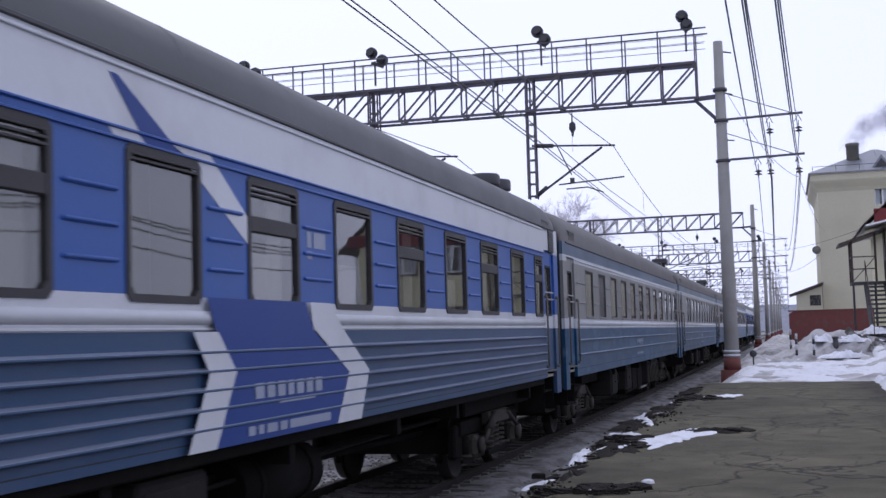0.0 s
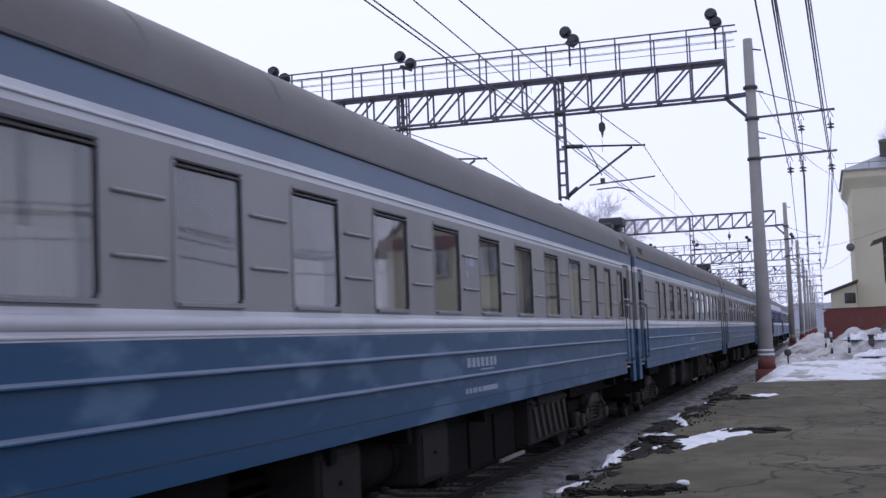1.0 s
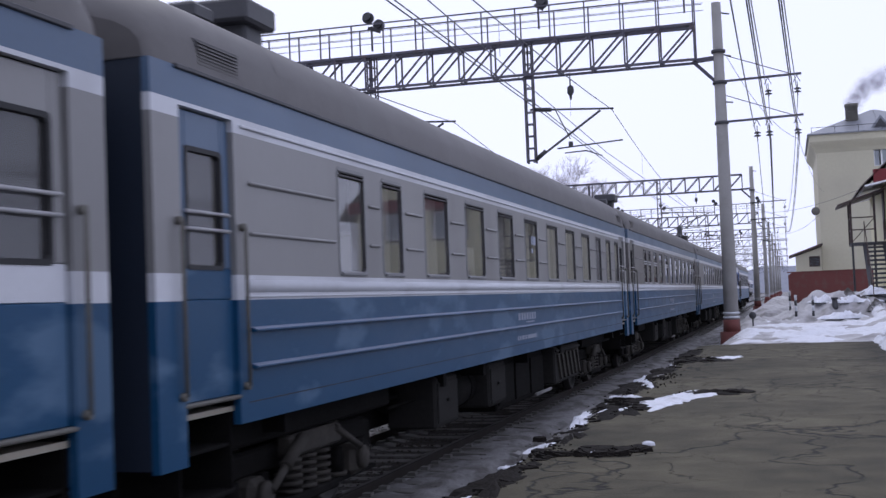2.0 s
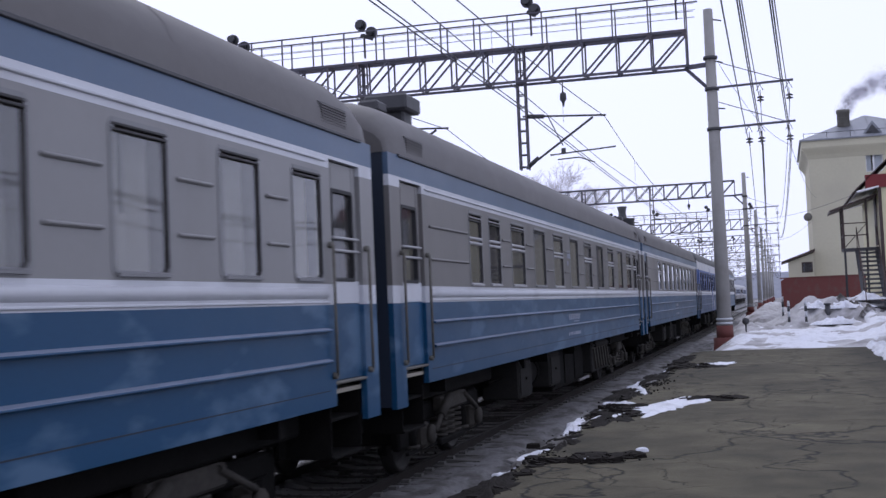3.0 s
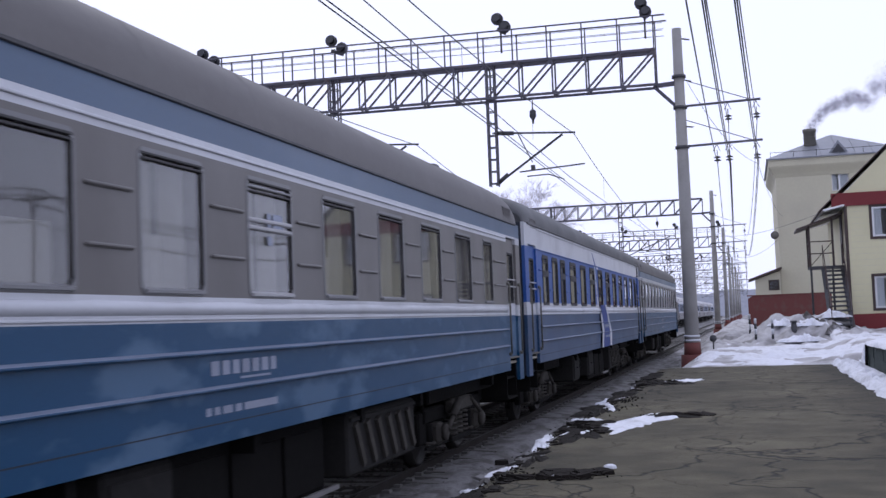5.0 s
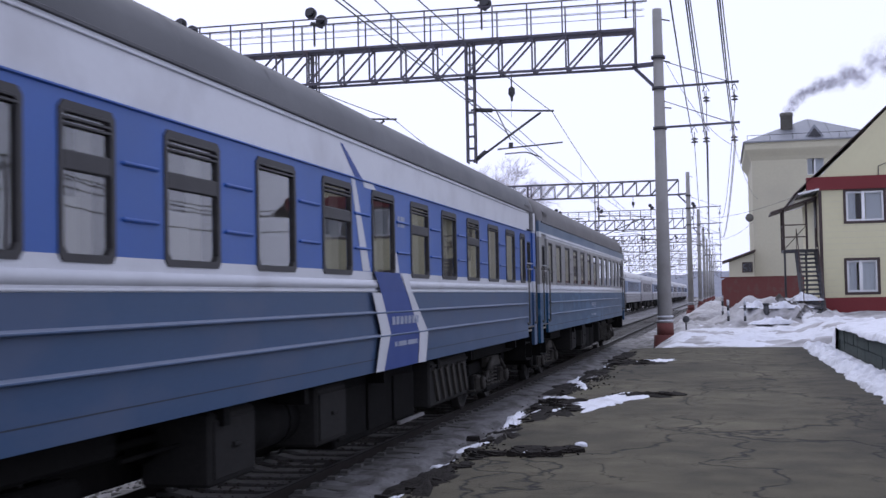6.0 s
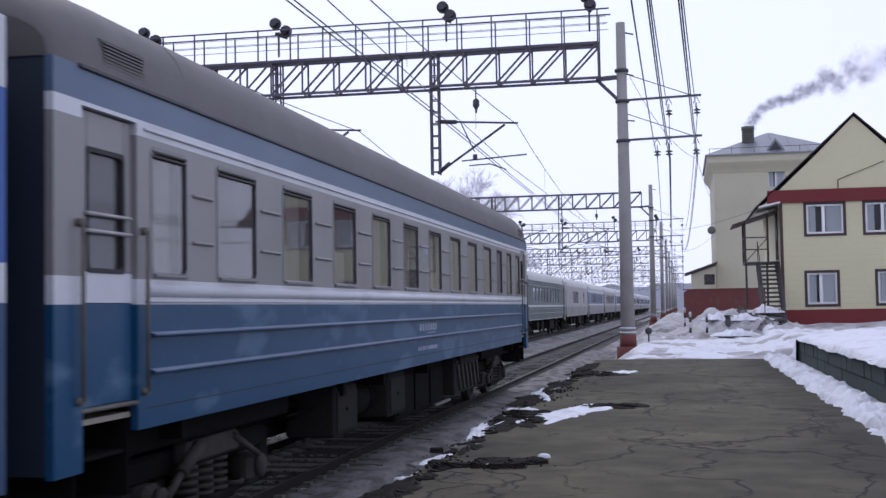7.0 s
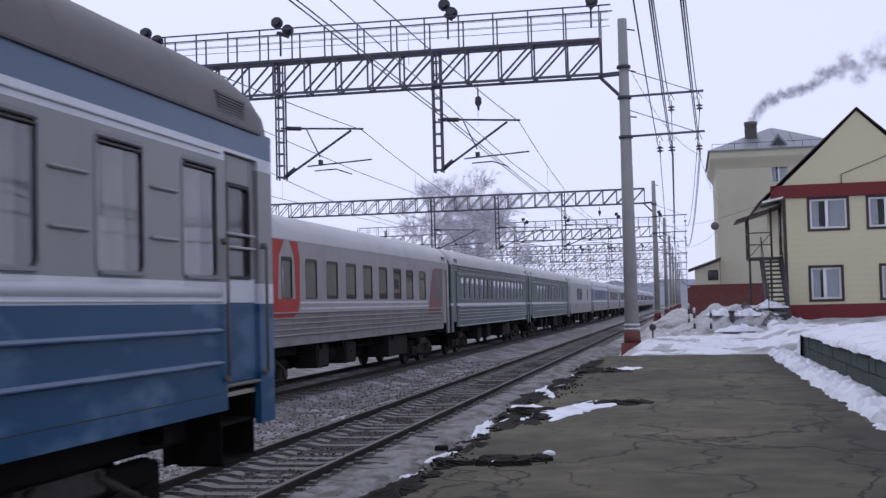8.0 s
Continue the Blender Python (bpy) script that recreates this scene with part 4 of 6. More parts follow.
decal(c, "marking", M_MARK, bars(12.1, 1.72, (0.14,) * 7, 0.10) + bars(12.2, 1.45, (0.12, 0.4, 0.5), 0.06), "unreadable white lettering", off=0.054)
decal(c, "marking", M_MARK, bars(12.62, 2.95, (0.09, 0.2), 0.14, 0.04), "pale service marking")
for k in (0, 1, 2, 3, 5):
    c = CARS[k]
    decal(c, "marking", M_MARK, bars(11.2, 1.70, (0.15, 0.14, 0.13, 0.15, 0.14, 0.14, 0.12), 0.11) + bars(11.75, 1.655, (0.62,), 0.018)
          + bars(11.1, 1.40, (0.09, 0.1, 0.18, 0.12, 0.7), 0.06), "unreadable white lettering", off=0.006)
    yy = {0: 11.3, 1: 12.4, 2: 11.28, 3: 12.4, 5: 11.55}[k]
    decal(c, "marking", M_MARK, bars(yy, 2.90, (0.09, 0.22), 0.14, 0.04) + bars(yy, 2.76, (0.1,), 0.08), "pale service marking")

for k in (-1, 4):
    for z in ((3.405, 3.335) if k == -1 else (3.405,)):
        place("rib", shared("rib_upper", M_ROYAL, lambda me: me.prism([(1.545, 0.02), (1.580, 0.004), (1.580, -0.006), (1.545, -0.014)], "y", 1.62, 22.92)), CARS[k], at=(0, 0, z))
    lv = solid("side_louvre", M_DARK, lambda me: me.box(1.55, 1.568, 23.42, 23.86, 3.45, 3.84, 0, 0.005), CARS[k], "dark ventilation louvre")
    for i in range(7):
        solid("slat", M_FRAME, lambda me: me.prism([(1.566, 3.49 + i * 0.05), (1.582, 3.475 + i * 0.05), (1.582, 3.485 + i * 0.05), (1.566, 3.505 + i * 0.05)], "y", 23.44, 23.84), lv)
    solid("vent_cover", M_WHITE, lambda me: me.box(1.55, 1.572, 23.90, 24.18, 3.45, 3.80, 0, 0.01), CARS[k])

# the standing train on the second track
GROUP_B = "cars of the standing train"
B_SPECS = [("silver", [(3.95, 0.75), (5.79, 0.92), (7.6, 1.0), (9.45, 1.0), (11.3, 1.0), (13.15, 1.0), (15.05, 1.0), (16.85, 1.0), (18.9, 1.0)], "silver grey sleeping car with red end panels, standing", dict(ribs="many", short=0)),
           ("green_grey", [(2.4 + 1.25 * i, 0.85) for i in range(16)], "green grey ribbed car with a long window row, standing", dict(ribs="many", short=2)),
           ("green_grey", reg(4.2, 9), "green grey passenger car with white belt stripe, standing", dict(ribs="two", short=2)),
           ("silver", [(8.0 + 1.3 * i, 0.9) for i in range(4)] + [(18.5, 0.8)], "grey service car with few windows, standing", dict(ribs="none", short=0)),
           ("pale_blue", reg(4.2, 9), "pale blue passenger car with white belt, standing", dict(ribs="two", short=2)),
           ("silver", reg(4.2, 9), "plain grey passenger car, standing", dict(ribs="two", short=2))]
for i in range(13):
    livery, wins, label, opt = B_SPECS[i if i < 4 else 4 + i % 2]
    b = passenger_car("passenger_car", pose(TRACK_B, 23.2 + i * PITCH, 0), livery, wins, label, group=GROUP_B, near=False, **opt)
    if i == 0:
        decal(b, "red_panel", M_RED, [[(1.65, 1.85), (4.75, 1.85), (5.15, 2.0), (5.28, 2.31), (1.65, 2.31)], [(1.65, 2.31), (3.66, 2.31), (3.76, 3.33), (1.65, 3.33)],
                                      [(4.96, 2.31), (5.28, 2.31), (5.32, 3.33), (4.90, 3.33)], [(1.65, 3.33), (3.76, 3.33), (4.15, 3.72), (1.65, 3.72)], [(4.90, 3.33), (5.32, 3.33), (5.15, 3.72), (4.55, 3.72)]], "red end panel")
        decal(b, "grey_panel", M_PANEL, [[(21.0, 2.02), (23.0, 2.02), (23.0, 3.5), (21.55, 3.5)]], "darker grey end panel")
        decal(b, "red_panel", M_FADED, [[(20.3, 1.75), (22.7, 1.75), (22.55, 2.35), (20.55, 2.35)], [(20.55, 2.35), (21.3, 2.35), (21.5, 3.45), (21.2, 3.45)]], "faded slanting red stripe", off=0.008)
        for z in (2.05, 2.2):
            decal(b, "stripe", M_WHITE, [[(5.36, z), (20.15, z), (20.15, z + 0.05), (5.36, z + 0.05)]])
    if i in (1, 2):
        for z in (3.36, 3.48, 3.60, 3.72, 2.02, 1.20):
            place("rib", SHARED["rib_long_green_grey"], b, at=(0, 0, z))


# ---- ground, tracks, platform ----
def nz(x, y, s, seed=0.0):
    return noise.noise(Vector((x * s + seed, y * s - seed, seed * 1.7)))


def field(name, xs, ys, height, material, parent=None, smooth=True):
    """A sheet of ground over a grid with a height function."""
    me = bpy.data.meshes.new(name)
    v = [(x, y, height(x, y)) for y in ys for x in xs]
    w = len(xs)
    f = [(j * w + i, j * w + i + 1, (j + 1) * w + i + 1, (j + 1) * w + i) for j in range(len(ys) - 1) for i in range(w - 1)]
    me.from_pydata(v, [], f)
    me.materials.append(material)
    me.polygons.foreach_set("use_smooth", [smooth] * len(f))
    ob = new(name, me)
    ob.parent = parent
    return ob


def steps_of(a, b, d):
    n = max(1, round((b - a) / d))
    return [a + (b - a) * i / n for i in range(n + 1)]


def ground_height(x, y):
    z = -0.32 + 0.05 * nz(x, y, 0.9, 3) + 0.03 * nz(x, y, 3.1, 8)
    for tx in (TRACK_X, TRACK_B, TRACK_B - 5.4, TRACK_B - 10.8):
        d = abs(x - tx)
        if tx == TRACK_X and d < 0.77:
            z = -0.30
        elif d < 2.3:
            z = max(z, (-0.128 if d < 0.62 else -0.155 if d < 0.98 else -0.17) - max(0, d - 1.5) * 0.25 + 0.03 * nz(x, y, 4.0, 5) + 0.02 * nz(x, y, 9.0, 15))
    if x > -3.8:
        z += 0.12 * min(1, (x + 3.8) / 0.6)
    return z


near_x = [-3000, -800, -200, -80, -45] + steps_of(-30, -12.5, 0.7) + steps_of(-12.3, -2.0, 0.12) + [0, 6, 14, 40, 90, 300, 900, 3000]
near_y = [-600, -200, -60, -20, 0] + steps_of(4, 46, 0.16) + steps_of(47, 130, 1.0) + [150, 200, 300, 500, 900, 1600, 3500]
ground = field("ground", near_x, near_y, ground_height, M_BALLAST)
tagged(ground, "grey ballast and dirty snow between the tracks", "ground", kind="structure")

RAIL_SECTION = [(-0.075, -0.18), (0.075, -0.18), (0.07, -0.165), (0.012, -0.145), (0.010, -0.05), (0.037, -0.04), (0.037, -0.006), (0.028, 0.0), (-0.028, 0.0), (-0.037, -0.006), (-0.037, -0.04), (-0.010, -0.05), (-0.012, -0.145), (-0.07, -0.165)]


def fill_sleeper(me):
    me.prism([(-1.35, -0.24), (1.35, -0.24), (1.35, -0.135), (0.95, -0.115), (0.55, -0.115), (0.35, -0.155), (-0.35, -0.155), (-0.55, -0.115), (-0.95, -0.115), (-1.35, -0.135)], "y", -0.13, 0.13)
    for x in (-0.9, -0.66, 0.66, 0.9):
        me.box(x - 0.05, x + 0.05, -0.06, 0.06, -0.13, -0.075, 0)


def railway(name, tx, y0, y1, singles, label):
    tr = empty(name, pose(tx, 0, 0), label, "railway track", "railway tracks", "structure")
    for sx in (-1, 1):
        def rail(me):
            me.prism([(sx * 0.797 + a, b) for a, b in RAIL_SECTION], "y", y0, y1, 0)
            me.face([(sx * 0.797 - 0.027, y0, 0.001), (sx * 0.797 + 0.027, y0, 0.001), (sx * 0.797 + 0.027, y1, 0.001), (sx * 0.797 - 0.027, y1, 0.001)], 1)
        solid("rail", [M_RAIL, M_RAILTOP], rail, tr)
    data = shared("sleeper", M_SLEEPER, fill_sleeper)
    y = max(y0, 3.0)
    for i in range(singles):
        place("sleeper", data, tr, at=(random.uniform(-0.02, 0.02), y, random.uniform(-0.02, 0.008), 0, 0, random.uniform(-0.6, 0.6)))
        y += 0.545
    def rest(me):
        q = y
        while q < 160:
            me.box(-1.35, 1.35, q - 0.13, q + 0.13, -0.24, -0.125)
            q += 0.545
    tagged(solid("sleeper_row", M_SLEEPER, rest, tr), kind="stuff")
    return tr


railway("track_1", TRACK_X, -40, 600, 170, "near railway track, rusty rails on concrete sleepers")
railway("track_2", TRACK_B, -20, 600, 60, "second railway track under the standing train")
railway("track_3", TRACK_B - 5.4, 10, 600, 20, "farther railway track in dirty snow")


def stones(name, count, region, size, material, label, bury=0.3):
    """Loose stones, joined."""
    rng = random.Random(len(name) * 7 + count)
    me = Mesh()
    oct_v = [(1, 0, 0), (-1, 0, 0), (0, 1, 0), (0, -1, 0), (0, 0, 1), (0, 0, -1)]
    oct_f = [(0, 2, 4), (2, 1, 4), (1, 3, 4), (3, 0, 4), (2, 0, 5), (1, 2, 5), (3, 1, 5), (0, 3, 5)]
    for _ in range(count):
        x, y, z = region(rng)
        s = rng.uniform(*size)
        e = Euler((rng.uniform(0, 6), rng.uniform(0, 6), rng.uniform(0, 6))).to_matrix()
        v = [e @ Vector([c * s * rng.uniform(0.6, 1.2) for c in p]) for p in oct_v]
        me.poly([(x + p.x, y + p.y, z + p.z * 0.8 + s * (0.5 - bury)) for p in v], oct_f)
    ob = bpy.data.meshes.new(name)
    ob.from_pydata(me.v, [], me.f)
    ob.materials.append(material)
    return tagged(new(name, ob), label, "gravel", kind="stuff")


def ballast_spot(rng):
    y = 5 + 45 * rng.random() ** 1.6
    x = rng.choice((rng.uniform(-9.6, -6.5), rng.uniform(-9.6, -6.5), rng.uniform(-4.7, -2.7)))
    return x, y, ground_height(x, y)


stones("ballast", 9000, ballast_spot, (0.015, 0.045), M_STONE, "loose grey crushed stone along the rails")
def bed_spot(rng):
    y = 5 + 45 * rng.random() ** 1.6
    x = rng.uniform(-6.27, -4.82)
    return x, y, bed_top(x, y)


def bed_top(x, y):
    return -0.168 + 0.022 * nz(x, y, 1.3, 71) + 0.018 * nz(x, y, 5.5, 73)


between = field("track_bed", steps_of(-6.29, -4.79, 0.075), steps_of(4, 60, 0.12) + steps_of(61, 150, 3), bed_top, M_BED)
tagged(between, "oily gravel between the near rails, darkened for the train's shade", "ground", kind="structure")
stones("bed_stones", 4500, bed_spot, (0.012, 0.036), M_BEDSTONE, "oily stones between the rails, darkened for the train's shade")
stones("snow_crumbs", 500, ballast_spot, (0.03, 0.08), M_SLUSH, "crumbs of old snow lying on the ballast", 0.75)


def slush_height(x, y):
    z = ground_height(x, y) + 0.035 + 0.05 * nz(x, y, 1.2, 51) + 0.035 * nz(x, y, 4.0, 53)
    k = min(1, max(0, (-3.85 - x) / 0.35))
    return z * (1 - k) + k * (-0.128 + 0.035 * nz(x, y, 1.5, 57) + 0.030 * nz(x, y, 5.0, 59) - 0.02 * max(0, (-4.55 - x) / 0.14))


slush = field("slush_strip", steps_of(-4.69, -2.2, 0.07), steps_of(4, 60, 0.12), slush_height, M_SLUSH)
tagged(slush, "grey trodden slush and grit between rail and platform", "snow", kind="structure")


def edge_x(y):
    """The broken edge of the platform."""
    return -2.47 + 0.16 * nz(0, y, 0.35, 2) + 0.10 * nz(0, y, 1.4, 4) + 0.05 * nz(0, y, 4.5, 9)


def platform_z(x, y):
    d = max(0.0, edge_x(y) + 0.5 - x)
    return PLAT_Z + 0.012 * nz(x, y, 0.6, 1) - 0.10 * d * d


PLAT_END = 33.6
pf = empty("platform", pose(0, 0, 0), "old low station platform of cracked asphalt with a crumbling edge", "platform", kind="structure")
py = steps_of(-14, 4, 1.0) + steps_of(4.2, PLAT_END, 0.14)
w = 24
me = Mesh()
rows = []
for y in py:
    e = edge_x(y)
    rows.append([(e + (3.6 - e) * (i / w) ** 1.5, y, platform_z(e + (3.6 - e) * (i / w) ** 1.5, y)) for i in range(w + 1)])
for a, b in zip(rows, rows[1:]):
    for i in range(w):
        me.face([a[i], a[i + 1], b[i + 1], b[i]], 0, True)
surf = me.put("surface", M_ASPHALT, pf)
me = Mesh()
for a, b in zip(rows, rows[1:]):
    p, q = a[0], b[0]
    k1, k2 = 0.10 + 0.08 * nz(p[1], 3, 2.0), 0.10 + 0.08 * nz(q[1], 3, 2.0)
    me.face([p, q, (q[0] - k2, q[1], 0.12), (p[0] - k1, p[1], 0.12)], 0)
    me.face([(p[0] - k1, p[1], 0.12), (q[0] - k2, q[1], 0.12), (q[0] - 0.25 - k2, q[1], -0.40), (p[0] - 0.25 - k1, p[1], -0.40)], 0)
me.face([rows[-1][0], rows[-1][-1], (3.6, PLAT_END, -0.4), (rows[-1][0][0], PLAT_END, -0.4)], 0)
me.put("edge_face", M_CONC, pf, "crumbling concrete edge")


def blob(name, material, cx, cy, rx, ry, h, seed, z0, label, category, turn=0.0, rough=0.5, n=64, m=9):
    """A flat heap with a ragged outline."""
    v, ang = [], [2 * math.pi * i / n for i in range(n)]
    me = Mesh()
    for j in range(m + 1):
        r = j / m
        for a in ang:
            k = 1 + rough * (nz(math.cos(a) * 1.3, math.sin(a) * 1.3, 1.0, seed) * 1.4 + 0.9 * nz(math.cos(a) * 4, math.sin(a) * 4, 1.0, seed + 5) + 0.5 * nz(math.cos(a) * 11, math.sin(a) * 11, 1.0, seed + 9))
            x, y = rx * r * k * math.cos(a), ry * r * k * math.sin(a)
            z = h * (1 - r ** 2.2) * (1 + 0.9 * nz(x, y, 4.5, seed) + 0.7 * nz(x, y, 11, seed)) - (0.02 if j == m else 0)
            v.append((x, y, z))
    me.poly(v, [(j * n + i, j * n + (i + 1) % n, (j + 1) * n + (i + 1) % n, (j + 1) * n + i) for j in range(m) for i in range(n)], 0, True)
    ob = me.put(name, material, None, label, pose(cx, cy, z0, 0, 0, turn))
    return tagged(ob, category=category)


SN = "patch of wet melting snow on the platform asphalt"
blob("snow_patch", M_SNOW, -1.60, 17.0, 0.40, 1.35, 0.028, 11, PLAT_Z + 0.005, SN, "snow", -14, rough=0.75)
blob("snow_patch", M_SNOW, -1.52, 26.9, 0.30, 0.8, 0.03, 12, PLAT_Z + 0.005, SN, "snow", -20)
blob("snow_patch", M_SNOW, -1.80, 11.25, 0.06, 0.07, 0.02, 13, PLAT_Z + 0.01, "small lump of snow on dark rubble", "snow")
blob("snow_patch", M_SNOW, -2.52, 14.6, 0.09, 0.9, 0.03, 14, PLAT_Z - 0.02, SN, "snow", 5)
blob("snow_patch", M_SNOW, -2.78, 12.6, 0.08, 0.9, 0.04, 15, 0.28, "dirty snow along the broken platform edge", "snow", 3)
blob("snow_patch", M_SLUSH, -2.85, 20.4, 0.22, 1.5, 0.05, 16, 0.25, "dirty snow along the broken platform edge", "snow", -4)
blob("snow_patch", M_SLUSH, -2.85, 17.2, 0.16, 1.2, 0.05, 19, 0.25, "dirty snow along the broken platform edge", "snow", -4)
blob("snow_patch", M_SNOW, -2.9, 24.5, 0.2, 1.6, 0.05, 20, 0.25, "dirty snow along the broken platform edge", "snow", 4)
blob("snow_patch", M_SLUSH, -2.7, 9.6, 0.16, 1.1, 0.05, 21, 0.32, "dirty snow along the broken platform edge", "snow", 2)
RB = "dark heap of broken wet asphalt on the platform"
blob("rubble", M_RUBBLE, -1.78, 11.42, 0.40, 0.22, 0.030, 31, PLAT_Z, RB, "rubble", 28, rough=0.7)
blob("rubble", M_RUBBLE, -1.10, 17.9, 0.50, 0.30, 0.03, 32, PLAT_Z, RB, "rubble", 0)
blob("rubble", M_RUBBLE, -1.85, 26.5, 0.50, 1.3, 0.025, 33, PLAT_Z, RB, "rubble", 0, rough=0.9)
blob("rubble", M_RUBBLE, -2.22, 16.1, 0.34, 1.3, 0.035, 34, PLAT_Z - 0.01, RB, "rubble", 5, rough=0.9)


for i, (x, y, rx, ry) in enumerate(((-2.36, 9.5, 0.22, 0.8), (-2.34, 12.9, 0.20, 0.9), (-2.38, 19.6, 0.26, 1.3), (-2.36, 23.0, 0.24, 1.4), (-2.3, 29.6, 0.3, 1.8))):
    blob("rubble", M_RUBBLE, x, y, rx, ry, 0.05, 100 + i * 3, PLAT_Z - 0.03, "dark broken asphalt along the platform edge", "rubble", 2, rough=0.7)


def rubble_spot(rng):
    y = 6 + 24 * rng.random()
    x = edge_x(y) + rng.gauss(0.02, 0.10)
    return x, y, platform_z(max(x, edge_x(y)), y) - (0.0 if x > edge_x(y) else 0.18)


stones("edge_rubble", 1500, rubble_spot, (0.010, 0.030), M_RUBBLE, "broken asphalt crumbs along the platform edge", 0.4)


def heap_spot(rng):
    cx, cy, rx, ry = rng.choice(((-1.78, 11.4, 0.4, 0.2), (-1.1, 17.9, 0.5, 0.32), (-1.85, 26.5, 0.5, 1.3), (-2.2, 16.1, 0.36, 1.3), (-1.9, 11.3, 0.3, 0.2)))
    return cx + rng.gauss(0, 0.5) * rx, cy + rng.gauss(0, 0.5) * ry, PLAT_Z + 0.006


stones("heap_rubble", 450, heap_spot, (0.006, 0.020), M_RUBBLE, "crumbs of broken asphalt scattered on the platform", 0.4)


def shard_spot(rng):
    cx, cy, rx, ry = rng.choice(((-1.78, 11.4, 0.36, 0.16), (-2.2, 16.2, 0.28, 0.9), (-1.15, 18.0, 0.4, 0.25), (-1.8, 26.5, 0.4, 0.9), (-2.1, 21, 0.2, 2.0)))
    x, y = cx + rng.gauss(0, 0.5) * rx, cy + rng.gauss(0, 0.5) * ry
    return x, y, platform_z(x, y) + 0.02


stones("asphalt_shards", 220, shard_spot, (0.010, 0.030), M_RUBBLE, "shards of broken asphalt on the platform", 0.6)
ICE = "thin crust of ice and snow on broken asphalt"
blob("snow_patch", M_SNOW, -1.40, 11.95, 0.06, 0.04, 0.015, 41, PLAT_Z + 0.02, ICE, "snow", 10)
blob("snow_patch", M_SNOW, -2.18, 17.3, 0.14, 0.5, 0.03, 42, PLAT_Z, ICE, "snow", 20)
blob("snow_patch", M_SNOW, -2.30, 19.8, 0.12, 0.6, 0.03, 43, PLAT_Z, ICE, "snow", 10)
blob("snow_patch", M_SLUSH, -2.35, 13.0, 0.16, 0.6, 0.04, 44, PLAT_Z - 0.02, ICE, "snow", 0)


def broken_plates(name, count, spot, size, label):
    """Thin ragged plates of lifted asphalt lying over one another."""
    rng = random.Random(count * 3 + 1)
    me = Mesh()
    for _ in range(count):
        x, y, z = spot(rng)
        n = rng.randint(6, 9)
        sx, sy, th = rng.uniform(*size), rng.uniform(*size) * 0.75, rng.uniform(0.012, 0.035)
        tx, ty, a0 = rng.gauss(0, 0.12), rng.gauss(0, 0.10), rng.uniform(0, 6.28)
        top, low = [], []
        for i in range(n):
            a, r = a0 + 6.283 * i / n, rng.uniform(0.6, 1.1)
            dx, dy = sx * r * math.cos(a), sy * r * math.sin(a)
            top.append((x + dx, y + dy, z + th + tx * dx + ty * dy))
            low.append((x + dx * 1.08, y + dy * 1.08, z - 0.02 + tx * dx + ty * dy))
        me.poly(top + low, [tuple(range(n))] + [(i, n + i, n + (i + 1) % n, (i + 1) % n) for i in range(n)])
    ob = me.put(name, M_RUBBLE, None, label)
    return tagged(ob, label, "rubble", kind="stuff")


def edge_plate(rng):
    y = 6.5 + 25 * rng.random() ** 1.2
    x = edge_x(y) + rng.gauss(0.12, 0.08)
    return x, y, platform_z(max(x, edge_x(y)), y) - 0.004


def heap_plate(rng):
    cx, cy, rx, ry = rng.choice(((-1.86, 11.25, 0.30, 0.10), (-1.68, 11.55, 0.26, 0.12), (-2.15, 16.4, 0.22, 0.6), (-2.1, 15.9, 0.2, 0.4), (-1.05, 18.0, 0.42, 0.14), (-1.9, 26.4, 0.35, 0.7)))
    x, y = cx + rng.uniform(-1, 1) * rx, cy + rng.uniform(-1, 1) * ry
    return x, y, platform_z(x, y) + 0.002


broken_plates("edge_plates", 80, edge_plate, (0.04, 0.12), "dark ragged plates of broken asphalt along the platform edge")
broken_plates("heap_plates", 130, heap_plate, (0.06, 0.20), "dark ragged plates of lifted asphalt on the platform")
snow_rng = random.Random(17)
for i in range(26):
    y = 7.8 + i * 0.90 + snow_rng.uniform(-0.3, 0.3)
    x = edge_x(y) + snow_rng.uniform(-0.16, 0.16)
    low = x < edge_x(y)
    blob("snow_patch", M_SNOW if i % 2 else M_SLUSH, x, y, snow_rng.uniform(0.04, 0.09), snow_rng.uniform(0.25, 0.6), 0.013, 200 + i, (platform_z(edge_x(y), y) - 0.03) if low else platform_z(x, y) + 0.002,
         "strip of melting snow on the broken platform edge", "snow", snow_rng.uniform(-12, 12), rough=0.9, n=40, m=6)


for i in range(26):
    y = 8.0 + i * 0.95 + snow_rng.uniform(-0.4, 0.4)
    x = edge_x(y) - snow_rng.uniform(0.35, 0.75)
    blob("snow_patch", M_SNOW if i % 3 else M_SNOWD, x, y, snow_rng.uniform(0.04, 0.09), snow_rng.uniform(0.3, 0.75), 0.03, 300 + i, slush_height(x, y) + 0.01,
         "thin streak of melting snow on the grey slush", "snow", snow_rng.uniform(-8, 8), rough=0.9, n=36, m=5)


def bump_at(x, y, cx, cy, r, h):
    d = math.hypot(x - cx, y - cy) / r
    return h * max(0, 1 - d * d) ** 1.5


